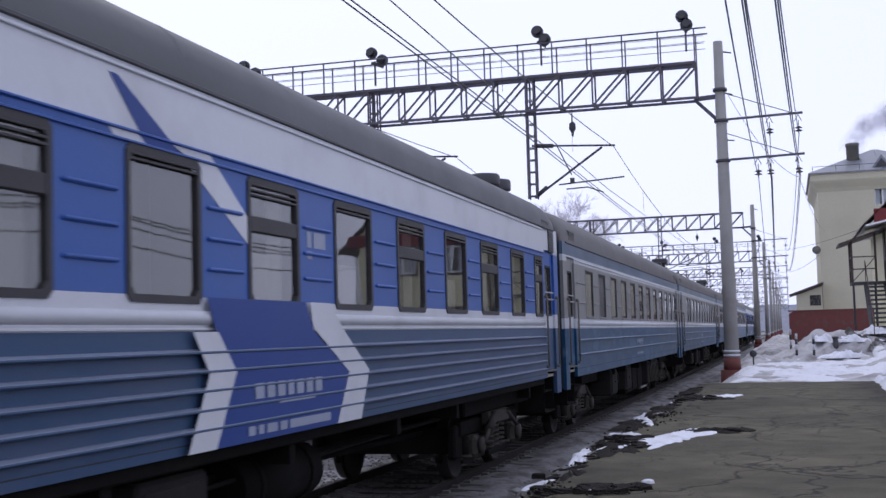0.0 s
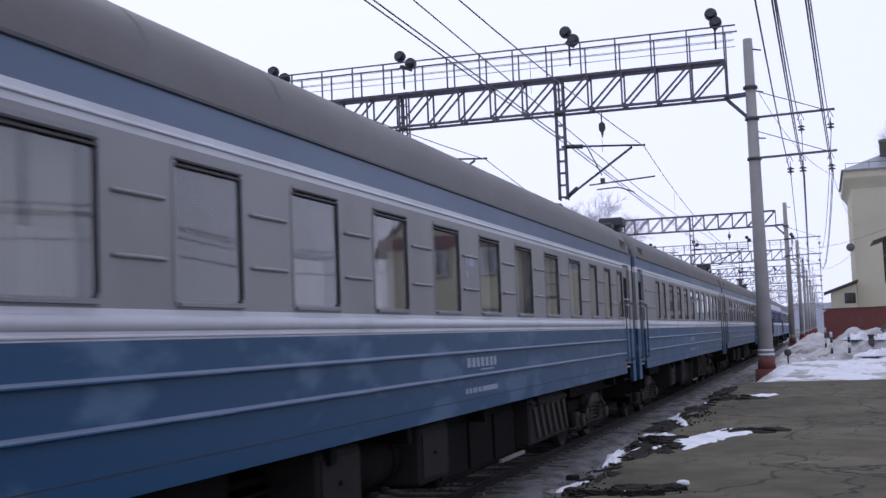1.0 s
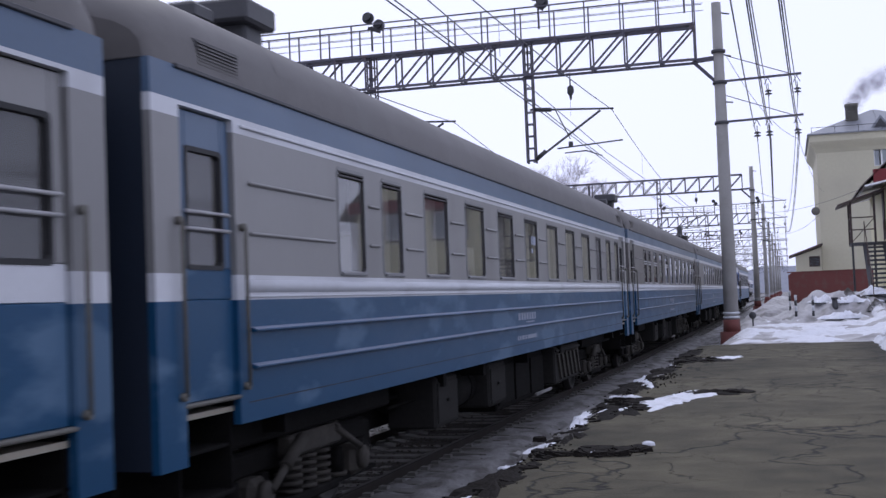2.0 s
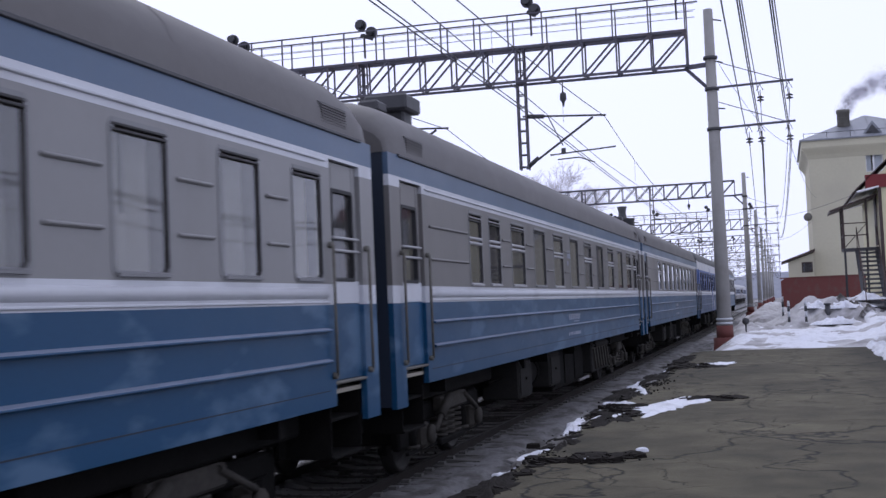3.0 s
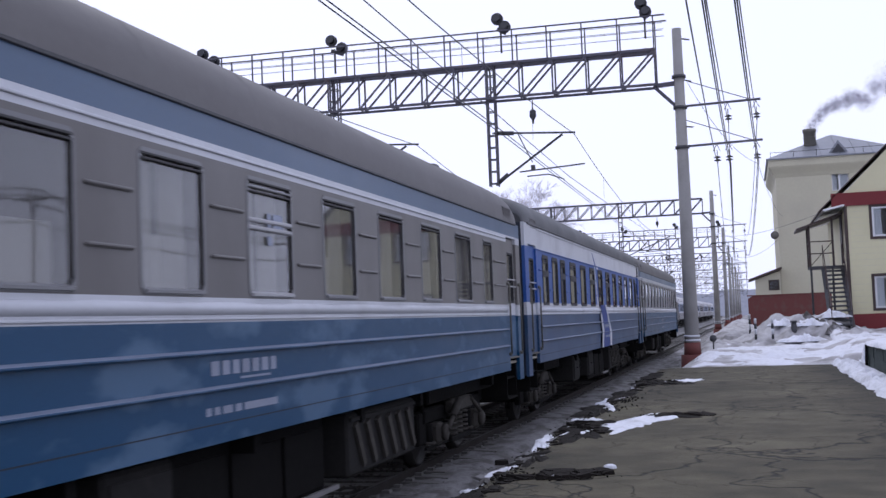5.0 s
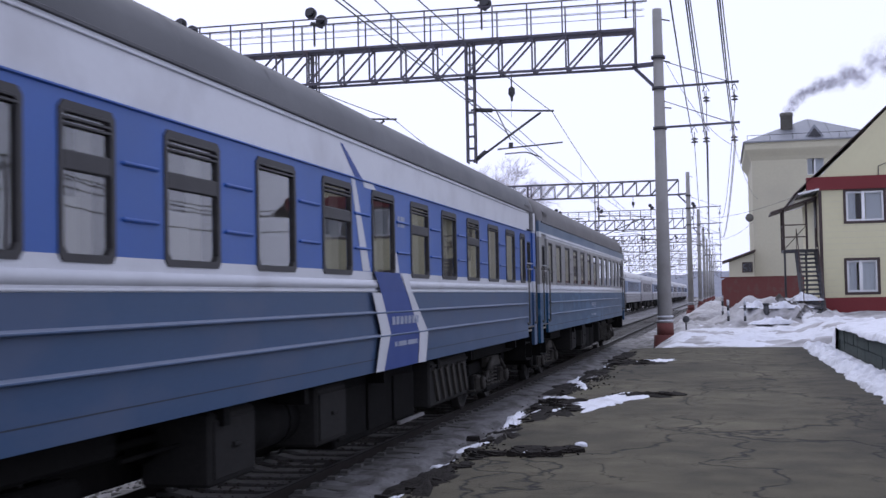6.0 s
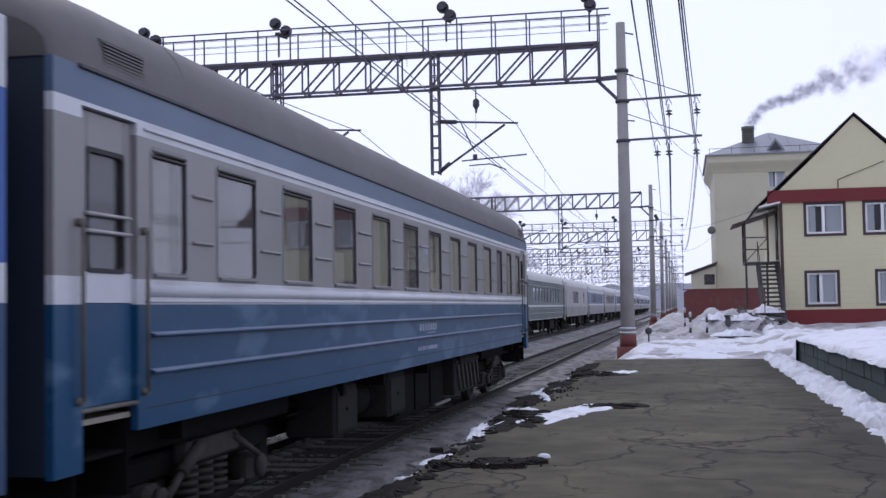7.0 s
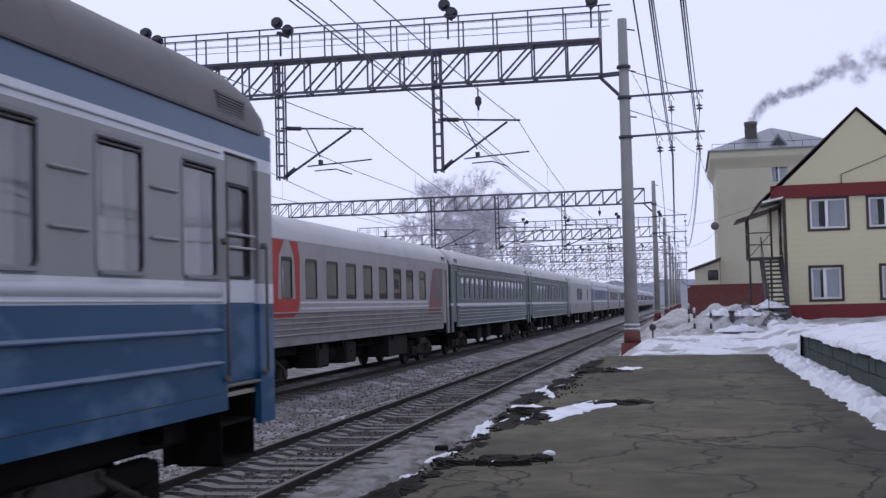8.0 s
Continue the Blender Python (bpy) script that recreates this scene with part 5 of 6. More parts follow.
def bank_height(x, y):
    s = min(1, max(0, (y - 33.2) / 6))
    z = PLAT_Z - 0.03 + 0.20 * s + 0.3 * min(1, max(0, (y - 40) / 30))
    z += 0.10 * nz(x, y, 0.5, 6) * s + 0.07 * nz(x, y, 1.6, 7) + 0.03 * nz(x, y, 5, 3)
    z += bump_at(x, y, 1.9, 46.5, 2.2, 1.0) + bump_at(x, y, 0.6, 48, 2.0, 0.30) + bump_at(x, y, -0.3, 52, 2.5, 0.18)
    z += (0.35 * max(0, nz(x, y, 1.7, 12)) + 0.18 * nz(x, y, 3.6, 14)) * (1 if y > 43.5 else 0)
    z += bump_at(x, y, 2.3, 33.4, 1.1, 0.35)
    if x > 2.3:
        z += 0.30 * min(1, (x - 2.3) / 1.0)
    k = min(1, max(0, (y - 33.2) / 0.9))
    z = (PLAT_Z - 0.06) * (1 - k) + z * k
    if x < -1.0:
        z -= max(0, -1.0 - x) ** 2 * (0.12 + 0.25 * s)
    return z


bank = field("snow_bank", steps_of(-3.2, 4.5, 0.16) + steps_of(5, 30, 2.5), steps_of(33.2, 60, 0.2) + steps_of(61, 130, 4), bank_height, M_SNOWD)
tagged(bank, "trampled dirty snow bank beyond the platform", "snow", kind="structure")


def fresh_height(x, y):
    k = nz(x, y, 0.7, 21) + 0.5 * nz(x, y, 2.1, 23)
    inside = min(1, max(0, (y - 33.6) / 1.0)) * min(1, max(0, (44.5 - y) / 2.5)) * min(1, max(0, (x + 2.0) / 0.8))
    return bank_height(x, y) + (0.05 if inside > 0 else -0.12) * 1 + (0.16 * k + 0.05 * nz(x, y, 5, 27) - 0.02) * inside - 0.1 * (1 - inside)


fresh = field("snow_field", steps_of(-2.4, 4.6, 0.12), steps_of(33.4, 46, 0.14), fresh_height, M_SNOW)
tagged(fresh, "clean white snow lying across the platform end", "snow", kind="structure")


def ridge_height(x, y):
    """Shovelled snow along the foot of the block wall."""
    u = (x - 1.95) / 0.9
    prof = max(0.0, math.sin(math.pi * min(1, max(0, u)))) ** 0.7
    return PLAT_Z - 0.04 + prof * (1.15 - 0.6 * u) * (0.13 + 0.16 * abs(nz(x, y, 1.6, 31)) + 0.13 * nz(x, y, 4.5, 33) + 0.09 * nz(x, y, 9.0, 37)) + 0.03 * nz(x, y, 11, 3) - (0.06 if u > 1 or u < 0.16 + 0.22 * nz(0, y, 1.1, 35) + 0.1 * nz(0, y, 3.7, 36) else 0)


ridge = field("snow_ridge", steps_of(1.9, 2.9, 0.045), steps_of(4, 34.5, 0.07), ridge_height, M_SNOW)
tagged(ridge, "ragged ridge of shovelled snow along the block wall", "snow", kind="structure")


def bed_height(x, y):
    return 1.20 + 0.14 * min(1, (x - 2.85) / 1.2) + 0.09 * nz(x, y, 0.6, 41) + 0.03 * nz(x, y, 2.5, 43)


def bed_shape(x, y):
    k = min(1, max(0, (y - 31.2) / 2.6))
    k = k * k * (3 - 2 * k)
    z = bed_height(x, y) * (1 - k) + (bank_height(x, y) - 0.03) * k
    if x < 2.72:
        return (1.10 + 0.045 * nz(0, y, 1.2, 49) + 0.02 * nz(0, y, 4, 48) if y < 31.3 else 0.45)
    return z + 0.05 * nz(x, y, 3.0, 47) * k + (0.05 * nz(x, y, 2.5, 44) + 0.03 * nz(x, y, 7, 45)) * (1 - k)


bed = field("snow_bed", [2.70] + steps_of(2.75, 4.5, 0.11) + steps_of(5, 30, 2.5), steps_of(-10, 4, 1.5) + steps_of(4.3, 31.3, 0.2) + steps_of(31.5, 35, 0.2) + [38, 42, 47.5], bed_shape, M_SNOW)
tagged(bed, "smooth deep snow on the raised bed behind the wall", "snow", kind="structure")


# low wall of green painted blocks along the bed
wall = empty("block_wall", pose(2.78, 0, 0), "low retaining wall of dark green painted blocks", "wall", kind="structure")
blk = shared("block", M_GREENW, lambda me: me.box(0, 0.30, 0.006, 0.684, 0.0, 0.27, 0, 0.02))
slab = shared("base_block", M_GREENW, lambda me: me.box(0.035, 0.29, 0.004, 1.376, 0.0, 0.50, 0, 0.015))
for i in range(39):
    place("block", blk, wall, at=(random.uniform(-0.010, 0.010), 4.3 + 0.69 * i, 0.815, 0, 0, random.uniform(-0.6, 0.6)))
for i in range(20):
    place("base_block", slab, wall, at=(random.uniform(-0.006, 0.006), 3.9 + 1.38 * i, 0.312, 0, 0, 0))
solid("coping", M_CONC, lambda me: me.box(-0.03, 0.32, 4.3, 31.2, 1.088, 1.135, 0, 0.015), wall, "thin grey coping")
solid("end_post", M_GREENW, lambda me: me.tube((0.15, 31.28, 0.25), (0.15, 31.28, 1.13), 0.16, 14), wall, "rounded end post")

# ---- overhead line ----
def truss_bars(me, x0, x1, z0, z1, y0, y1, step, w):
    """Lattice girder between two uprights: four chords, zigzag webs, cross bars."""
    for y in (y0, y1):
        for z in (z0, z1):
            me.bar((x0, y, z), (x1, y, z), w * 1.5)
        n = max(2, round(abs(x1 - x0) / step))
        for i in range(n + 1):
            x = x0 + (x1 - x0) * i / n
            me.bar((x, y, z0), (x, y, z1), w)
            if i < n:
                me.bar((x, y, z0), (x0 + (x1 - x0) * (i + 1) / n, y, z1), w)
    n = max(2, round(abs(x1 - x0) / step))
    for i in range(n + 1):
        x = x0 + (x1 - x0) * i / n
        for z in (z0, z1):
            me.bar((x, y0, z), (x, y1, z), w * 0.8)


def concrete_pole(x, y, height, label, footing=True):
    p = empty("line_pole", pose(x, y, 0), label, "pole", "poles of the overhead line")
    solid("mast", M_CONC, lambda me: me.tube((0, 0, -0.5), (0, 0, height), 0.255, 20, 0, 0.155), p)
    def cap(me):
        me.tube((0, 0, -0.4), (0, 0, 0.66), 0.42, 16, 0, 0.38)
        me.tube((0, 0, 0.60), (0, 0, 1.06), 0.285, 18, 0, 0.27)
    solid("footing", M_REDB, cap, p, "red painted base")
    for z in (1.10, 1.24):
        solid("stripe", M_WHITE, lambda me: me.tube((0, 0, z), (0, 0, z + 0.06), 0.272, 18), p, "white painted ring")
    for z in (7.6, 8.95, 10.0):
        solid("clamp", M_DARK, lambda me: me.tube((0, 0, z - 0.05), (0, 0, z + 0.05), 0.235, 16), p)
    for z in (8.98, 7.62):
        def arm(me):
            me.bar((0.1, -0.05, z), (2.62, -0.05, z + 0.05), 0.07)
            me.bar((0.15, 0, z + 0.9), (2.3, -0.05, z + 0.06), 0.025)
        solid("bracket", M_STEEL, arm, p)
        for dx in ((1.55, 2.47) if z > 8 else (1.13, 1.52, 2.42)):
            def ins(me):
                me.bar((dx, -0.05, z), (dx - 0.12, -0.05, z - 0.22), 0.02)
                me.bar((dx, -0.05, z), (dx + 0.10, -0.05, z - 0.22), 0.02)
                me.bar((dx, -0.05, z - 0.2), (dx, -0.05, z - 0.42), 0.025)
                for k in range(2):
                    me.lathe((dx, -0.05, z - 0.44 - 0.1 * k), [(0.02, 0.05), (0.12, 0.0), (0.11, -0.02), (0.03, -0.03)], 10)
                me.tube((dx, -0.05, z - 0.66), (dx, -0.05, z - 0.44), 0.02, 6)
            solid("insulator", M_DARK, ins, p)
    def lugs(me):
        me.tube((0.12, 0, height - 0.35), (0.42, 0, height - 0.42), 0.025, 6)
        me.bar((0.1, 0, 9.9), (0.4, -0.1, 9.8), 0.04)
        me.bar((0.1, 0, 8.3), (0.4, -0.1, 8.25), 0.04)
    solid("lug", M_DARK, lugs, p)
    return p


def signal_head(parent, x, y, z, step=0.34):
    def body(me):
        for dx, dz in ((0, 0.30), (step, 0.0)):
            me.tube((x + dx, y - 0.02, z + dz), (x + dx, y + 0.10, z + dz), 0.21, 20)
            me.tube((x + dx, y - 0.22, z + dz), (x + dx, y - 0.02, z + dz), 0.13, 16, 1)
        me.bar((x - 0.02, y + 0.1, z - 0.05), (x + step + 0.02, y + 0.1, z - 0.22), 0.12)
        me.bar((x + 0.1, y + 0.1, z - 0.9), (x + 0.1, y + 0.1, z), 0.06)
    return solid("signal_lamp", [M_DARK, M_LENS], body, parent, "dark round signal heads, unlit")


def gantry(y, x0, x1, z0, z1, rail, arms, label, cant=()):
    g = empty("gantry", pose(0, y, 0), label, "gantry", "gantries over the tracks")
    solid("girder", M_STEEL, lambda me: truss_bars(me, x0, x1, z0, z1, -0.35, 0.35, 1.15, 0.055), g)
    def brace(me):
        me.bar((x1 - 0.1, 0, z0), (x1 + 0.75, 0, z0 + 0.05), 0.14)
        me.bar((x1 - 0.1, 0, z0), (x1 + 0.72, 0, z0 - 0.85), 0.11)
    solid("brace", M_STEEL, brace, g)
    if rail:
        for yy in (-0.45, 0.45):
            def fence(me):
                n = round((x1 - x0) / 1.22)
                for i in range(n + 1):
                    x = x0 + (x1 - x0) * i / n
                    me.bar((x, yy, z1), (x, yy, z1 + 1.12), 0.045)
                me.bar((x0, yy, z1 + 1.12), (x1 + 0.4, yy, z1 + 1.12), 0.045)
                me.bar((x0, yy, z1 + 0.6), (x1 + 0.3, yy, z1 + 0.6), 0.018)
                me.bar((x0, yy, z1 + 0.85), (x1 + 0.3, yy, z1 + 0.85), 0.014)
            solid("railing", M_STEEL, fence, g)
        def deck(me):
            me.box(x0, x1, -0.10, 0.10, z1 - 0.01, z1 + 0.02)
        solid("walkway", M_STEEL, deck, g)
        for x, dz, step in ((-19.25, 0.0, 0.45), (-14.18, 0.03, 0.40), (-8.02, 0.22, 0.26), (-3.02, 0.26, 0.14)):
            signal_head(g, x, -0.05, z1 + 1.12 + dz, step)
    for ax, wx in arms:
        def hanger(me):
            for dx in (-0.14, 0.14):
                for dy in (-0.14, 0.14):
                    me.bar((ax + dx, dy, 6.7), (ax + dx, dy, z1), 0.05)
            k = 6.8
            while k < z1:
                me.bar((ax - 0.14, -0.14, k), (ax + 0.14, -0.14, k), 0.035)
                me.bar((ax - 0.14, -0.14, k), (ax - 0.14, 0.14, k), 0.035)
                me.bar((ax - 0.14, 0.14, k), (ax + 0.14, 0.14, k), 0.035)
                k += 0.42
        solid("hanger_post", M_STEEL, hanger, g)
        s = 1 if wx > ax else -1
        def console(me):
            me.bar((ax, 0, 8.57), (wx + 0.05 * s, 0, 8.39), 0.06)
            me.bar((ax + 0.05 * s, 0, 6.74), (wx - 0.40 * s, 0, 8.36), 0.07)
            me.bar((ax + (wx - ax) * 0.32, 0, 7.15), (wx + 0.33 * s, 0, 7.29), 0.045)
            me.box(min(ax + (wx - ax) * 0.46, ax + (wx - ax) * 0.51), max(ax + (wx - ax) * 0.46, ax + (wx - ax) * 0.51), -0.05, 0.05, 7.19, 7.36)
            me.bar((ax + (wx - ax) * 0.41, 0, 6.98), (ax + (wx - ax) * 0.67, 0, 7.01), 0.04)
            me.bar((ax + (wx - ax) * 0.67, 0, 7.01), (wx - 0.40 * s, 0, 6.80), 0.04)
            me.bar((ax + (wx - ax) * 0.31, 0, 8.52), (ax + (wx - ax) * 0.48, 0, 7.46), 0.035)
            for a, b in (((ax + 0.2 * s, 0, 8.56), (ax + 0.75 * s, 0, 8.52)), ((ax + 0.15 * s, 0, 6.82), (ax + 0.5 * s, 0, 7.1))):
                me.tube(a, b, 0.075, 8)
        solid("console_arm", M_DARK, console, g, "dark cantilever arm with insulators")
    def pot(me):
        me.tube((-6.9, 0, z0 - 0.45), (-6.9, 0, z0), 0.02, 6)
        me.lathe((-6.9, 0, z0 - 0.75), [(0.02, 0.32), (0.11, 0.25), (0.12, 0.05), (0.05, -0.05), (0.03, -0.2)], 10)
    solid("insulator", M_DARK, pot, g)
    return g


ARMS = [(-8.35, -5.5), (-14.1, -11.1), (-20.0, -17.0)]
gantry(41, -34, -2.62, 9.75, 10.95, True, ARMS, "long lattice steel gantry with railing and dark signal lamps")
gantry(100, -36, -3.2, 10.1, 11.3, False, [(-9.9, -5.5), (-15.5, -11.1), (-21, -17)], "lattice steel gantry across the tracks")
for y in (145, 185, 225, 275, 330, 400):
    gantry(y, -40, -3.0, 9.7, 10.9, y in (145, 225), [(-8.9, -5.5), (-14.5, -11.1), (-20.3, -17)], "distant lattice gantry across the tracks")
for i, y in enumerate((41, 100, 145, 185, 225, 275, 330, 400)):
    concrete_pole(-1.87 if y == 41 else -2.45, y, 11.65 if y == 41 else 11.9, "tall tapered concrete pole with red base and wire brackets" if i == 0 else "tall concrete pole of the overhead line")
    concrete_pole(-36.5 if y > 41 else -34.5, y, 11.6, "tall concrete pole beyond the far tracks")


def wire(name, pts, r, label, group="overhead wires", sag=0.0, sag_far=None):
    """A wire through support points, hanging between them."""
    cu = bpy.data.curves.new(name, "CURVE")
    cu.dimensions, cu.bevel_depth, cu.bevel_resolution = "3D", r, 1
    for p, q in zip(pts, pts[1:]):
        sp = cu.splines.new("POLY")
        n = 12
        sp.points.add(n)
        for i in range(n + 1):
            t = i / n
            sp.points[i].co = (p[0] + (q[0] - p[0]) * t, p[1] + (q[1] - p[1]) * t, p[2] + (q[2] - p[2]) * t - (sag if p[1] < 30 else sag_far or sag) * 4 * t * (1 - t), 1)
    cu.materials.append(M_WIRE)
    return tagged(new(name, cu), label, "wire", group)


SUP = [-18, 41, 100, 145, 185, 225, 275, 330, 400]
for tx in (-5.5, -11.1, -17.0):
    wire("contact_wire", [(tx + (-0.25 if i % 2 else 0.2), y, 7.45 if i == 0 else 6.9) for i, y in enumerate(SUP)], 0.011, "contact wire over a track")
    wire("messenger_wire", [(tx, y, 8.35) for y in SUP], 0.013, "messenger wire above the contact wire", sag=0.7, sag_far=1.25)
    def drops(me):
        for p, q in zip(SUP, SUP[1:4]):
            for k in range(1, 7):
                t = k / 7
                y = p + (q - p) * t
                me.bar((tx, y, 6.9 + (0.55 * (1 - t) if p < 0 else 0)), (tx, y, 8.35 - (2.8 if p < 0 else 5.0) * t * (1 - t)), 0.008)
    tagged(solid("droppers", M_WIRE, drops, None, "thin droppers between the wires"), category="wire", group="overhead wires", kind="stuff")
for dx, dz in ((0.0, 0.0), (0.07, 0.07)):
    wire("feeder_cable", [(-8.0 + dx, -18, 8.85 + dz), (-8.0 + dx, 41, 8.5 + dz), (-8.7 + dx, 100, 8.5 + dz), (-8.6 + dx, 145, 8.5 + dz)], 0.017, "paired feeder cable under the gantries", sag=0.05)
for dx, z, back in ((1.55, 8.3, 0.34), (2.47, 8.3, 1.44), (1.13, 6.94, -0.39), (1.52, 6.94, 0.05), (1.56, 6.94, 0.07), (2.42, 6.94, 1.21), (2.46, 6.94, 1.23)):
    wire("line_wire", [(-1.87 + dx - (back if y < 0 else 0.58 if y > 41 else 0.0), y, z) for y in SUP[:7]], 0.012, "line wire on the pole brackets", sag=0.9, sag_far=1.5)
wire("drop_wire", [(-1.6, 41, 9.8), (0.7, 52, 8.2), (2.6, 84, 8.3)], 0.009, "thin service wire to the building", sag=0.5)
wire("drop_wire", [(-2.2, 100, 8.2), (3.2, 48.3, 5.8)], 0.009, "thin service wire to the house", sag=0.4)
wire("drop_wire", [(-2.2, 100, 7.2), (2.2, 85, 6.8)], 0.009, "thin service wire to the building", sag=1.0)


# utility line far to the right, mirrored in the car windows
for y in (-30, 12, 54, 96):
    up = empty("utility_pole", pose(27, y, 0), "wooden utility pole with a crossarm beyond the yard", "pole", "utility poles")
    solid("mast", M_BARK, lambda me: me.tube((0, 0, -0.4), (0, 0, 9.6), 0.15, 10, 0, 0.10), up)
    solid("crossarm", M_DARK, lambda me: me.bar((-0.9, 0, 9.1), (0.9, 0, 9.1), 0.10), up)
    solid("brace", M_DARK, lambda me: me.bar((-0.6, 0, 9.1), (0, 0, 8.4), 0.05), up)
for x, z in ((26.15, 9.2), (27.0, 9.65), (27.85, 9.2), (27.0, 7.9)):
    wire("utility_wire", [(x, y, z) for y in (-30, 12, 54, 96)], 0.045, "utility wire on the wooden poles", "utility wires", sag=0.9)


# ---- buildings ----
def framed_window(parent, x0, x1, z0, z1, y, trim=0.10, double=True, material=None):
    """A casement in a wall that faces -y: trim board, white frame, panes, sill."""
    win = solid("window", M_BROWN if trim else M_PVC, lambda me: [me.box(a, b, y - 0.06, y + 0.02, c, d, 0, 0.008) for a, b, c, d in (
        (x0 - max(trim, 0.05), x0, z0 - max(trim, 0.05), z1 + max(trim, 0.05)), (x1, x1 + max(trim, 0.05), z0 - max(trim, 0.05), z1 + max(trim, 0.05)), (x0, x1, z1, z1 + max(trim, 0.05)), (x0, x1, z0 - max(trim, 0.05), z0))], parent)
    xm = x0 + (x1 - x0) * 0.46
    def frame_fill(me):
        t = 0.07
        for a, b, c, d in ((x0, x0 + t, z0, z1), (x1 - t, x1, z0, z1), (x0 + t, x1 - t, z0, z0 + t), (x0 + t, x1 - t, z1 - t, z1)) + (((xm - 0.06, xm + 0.06, z0 + t, z1 - t),) if double else ()):
            me.box(a, b, y, y + 0.07, c, d, 0, 0.008)
    solid("casement", M_PVC, frame_fill, win, "white casement frame")
    for a, b in (((x0 + 0.07, xm - 0.06), (xm + 0.06, x1 - 0.07)) if double else ((x0 + 0.07, x1 - 0.07),)):
        sheet("pane", M_PANE, [(a, y + 0.04, z0 + 0.07), (b, y + 0.04, z0 + 0.07), (b, y + 0.04, z1 - 0.07), (a, y + 0.04, z1 - 0.07)], win)
    # Curtain strips, spread wider to imitate the sky mirrored in the panes.
    solid("curtain", M_PVC, lambda me: [me.box(a, b, y + 0.10 + 0.015 * (i % 2), y + 0.12 + 0.015 * (i % 2), z0, z1) for i, (a, b) in enumerate((x0 + k * 0.07 + s, x0 + k * 0.07 + s + 0.068) for s, m in ((0, 5), (x1 - x0 - 0.63, 9)) for k in range(m))], win, "white curtain, widened to imitate the sky reflection")
    return win


def wall_with_holes(me, x0, x1, z0, z1, y, t, holes, mi=0):
    xs = sorted({x0, x1} | {v for h in holes for v in h[:2]})
    zs = sorted({z0, z1} | {v for h in holes for v in h[2:]})
    for a, b in zip(xs, xs[1:]):
        for c, d in zip(zs, zs[1:]):
            if not any(h[0] <= a and b <= h[1] and h[2] <= c and d <= h[3] for h in holes):
                me.box(a, b, y, y + t, c, d, mi)


house = empty("house", pose(0, 48, 0), "two-storey cream sided house with maroon band and steep gable", "house")
HX0, HX1, HP, HB = 3.72, 9.4, 6.55, 1.0
holes = [(4.70, 6.06, 4.65, 5.78), (6.86, 8.22, 4.65, 5.78), (4.66, 5.76, 1.95, 3.15), (7.24, 8.34, 1.95, 3.15)]
def front(me):
    wall_with_holes(me, HX0, HX1, HB + 0.75, 5.86, 0, 0.25, holes)
    me.prism([(HX0 + 0.05, 6.36), (HX1 - 0.05, 6.36), (HP, 9.12)], "y", 0.0, 0.25)
solid("wall", M_CREAM, front, house)
def boards(me):
    z = HB + 0.95
    while z < 5.8:
        cuts = sorted([(h[0] - 0.11, h[1] + 0.11) for h in holes if h[2] - 0.11 < z < h[3] + 0.11])
        a = HX0 + 0.12
        for c, d in cuts + [(HX1, HX1)]:
            if c - a > 0.02:
                me.box(a, c, -0.006, 0, z, z + 0.012)
            a = d
        z += 0.23
solid("siding", M_CREAM2, boards, house)
solid("wall", M_CREAM, lambda me: me.box(HX0 + 0.003, HX0 + 0.25, 0.25, 9.5, HB + 0.75, 6.0), house)
solid("wall", M_CREAM, lambda me: me.box(HX1 - 0.25, HX1 - 0.003, 0.25, 9.5, HB + 0.75, 6.0), house)
solid("wall", M_CREAM, lambda me: (me.box(HX0, HX1, 9.5, 9.75, HB, 6.0), me.prism([(HX0, 6.0), (HX1, 6.0), (HP, 9.1)], "y", 9.5, 9.7)), house)
solid("plinth", M_MAROON, lambda me: me.box(HX0 - 0.03, HX1 + 0.03, -0.04, 9.78, HB - 0.9, HB + 0.75), house, "maroon plinth")
solid("band", M_MAROON, lambda me: me.box(HX0 - 0.45, HX1 + 0.45, -0.10, 0.22, 5.86, 6.36, 0, 0.01), house, "maroon band under the gable")
solid("floor_slab", M_CONC, lambda me: me.box(HX0 + 0.25, HX1 - 0.25, 0.26, 9.4, 3.7, 3.9), house)
solid("soffit", M_PVC, lambda me: me.prism([(HX0 - 0.75, 5.70), (HX0, 5.86), (HX0, 5.92), (HX0 - 0.80, 5.76)], "y", -0.3, 9.9), house, "white eave soffit")
for sx in (-1, 1):
    def slope(me):
        ex = HX0 - 0.95 if sx < 0 else HX1 + 0.95
        me.prism([(ex, 5.665), (HP, 9.21), (HP, 9.265), (ex, 5.715)], "y", -0.10, 10.0)
    solid("roof", M_BROWN, slope, house, "dark brown roof slope")
solid("corner_board", M_BROWN, lambda me: me.box(HX0 - 0.015, HX0 + 0.10, -0.02, 0.1, HB + 0.75, 5.85, 0, 0.005), house)
for h in holes:
    framed_window(house, *h, 0.03)
solid("cable_pipe", M_GRIT, lambda me: (me.tube((5.9, -0.05, 6.36), (5.9, -0.05, 6.70), 0.02, 6), me.tube((5.9, -0.05, 6.70), (7.6, -0.05, 7.35), 0.015, 6)), house)
solid("side_door", M_BROWN, lambda me: me.box(HX0 - 0.04, HX0, 1.3, 2.2, 3.75, 5.75, 0, 0.01), house)

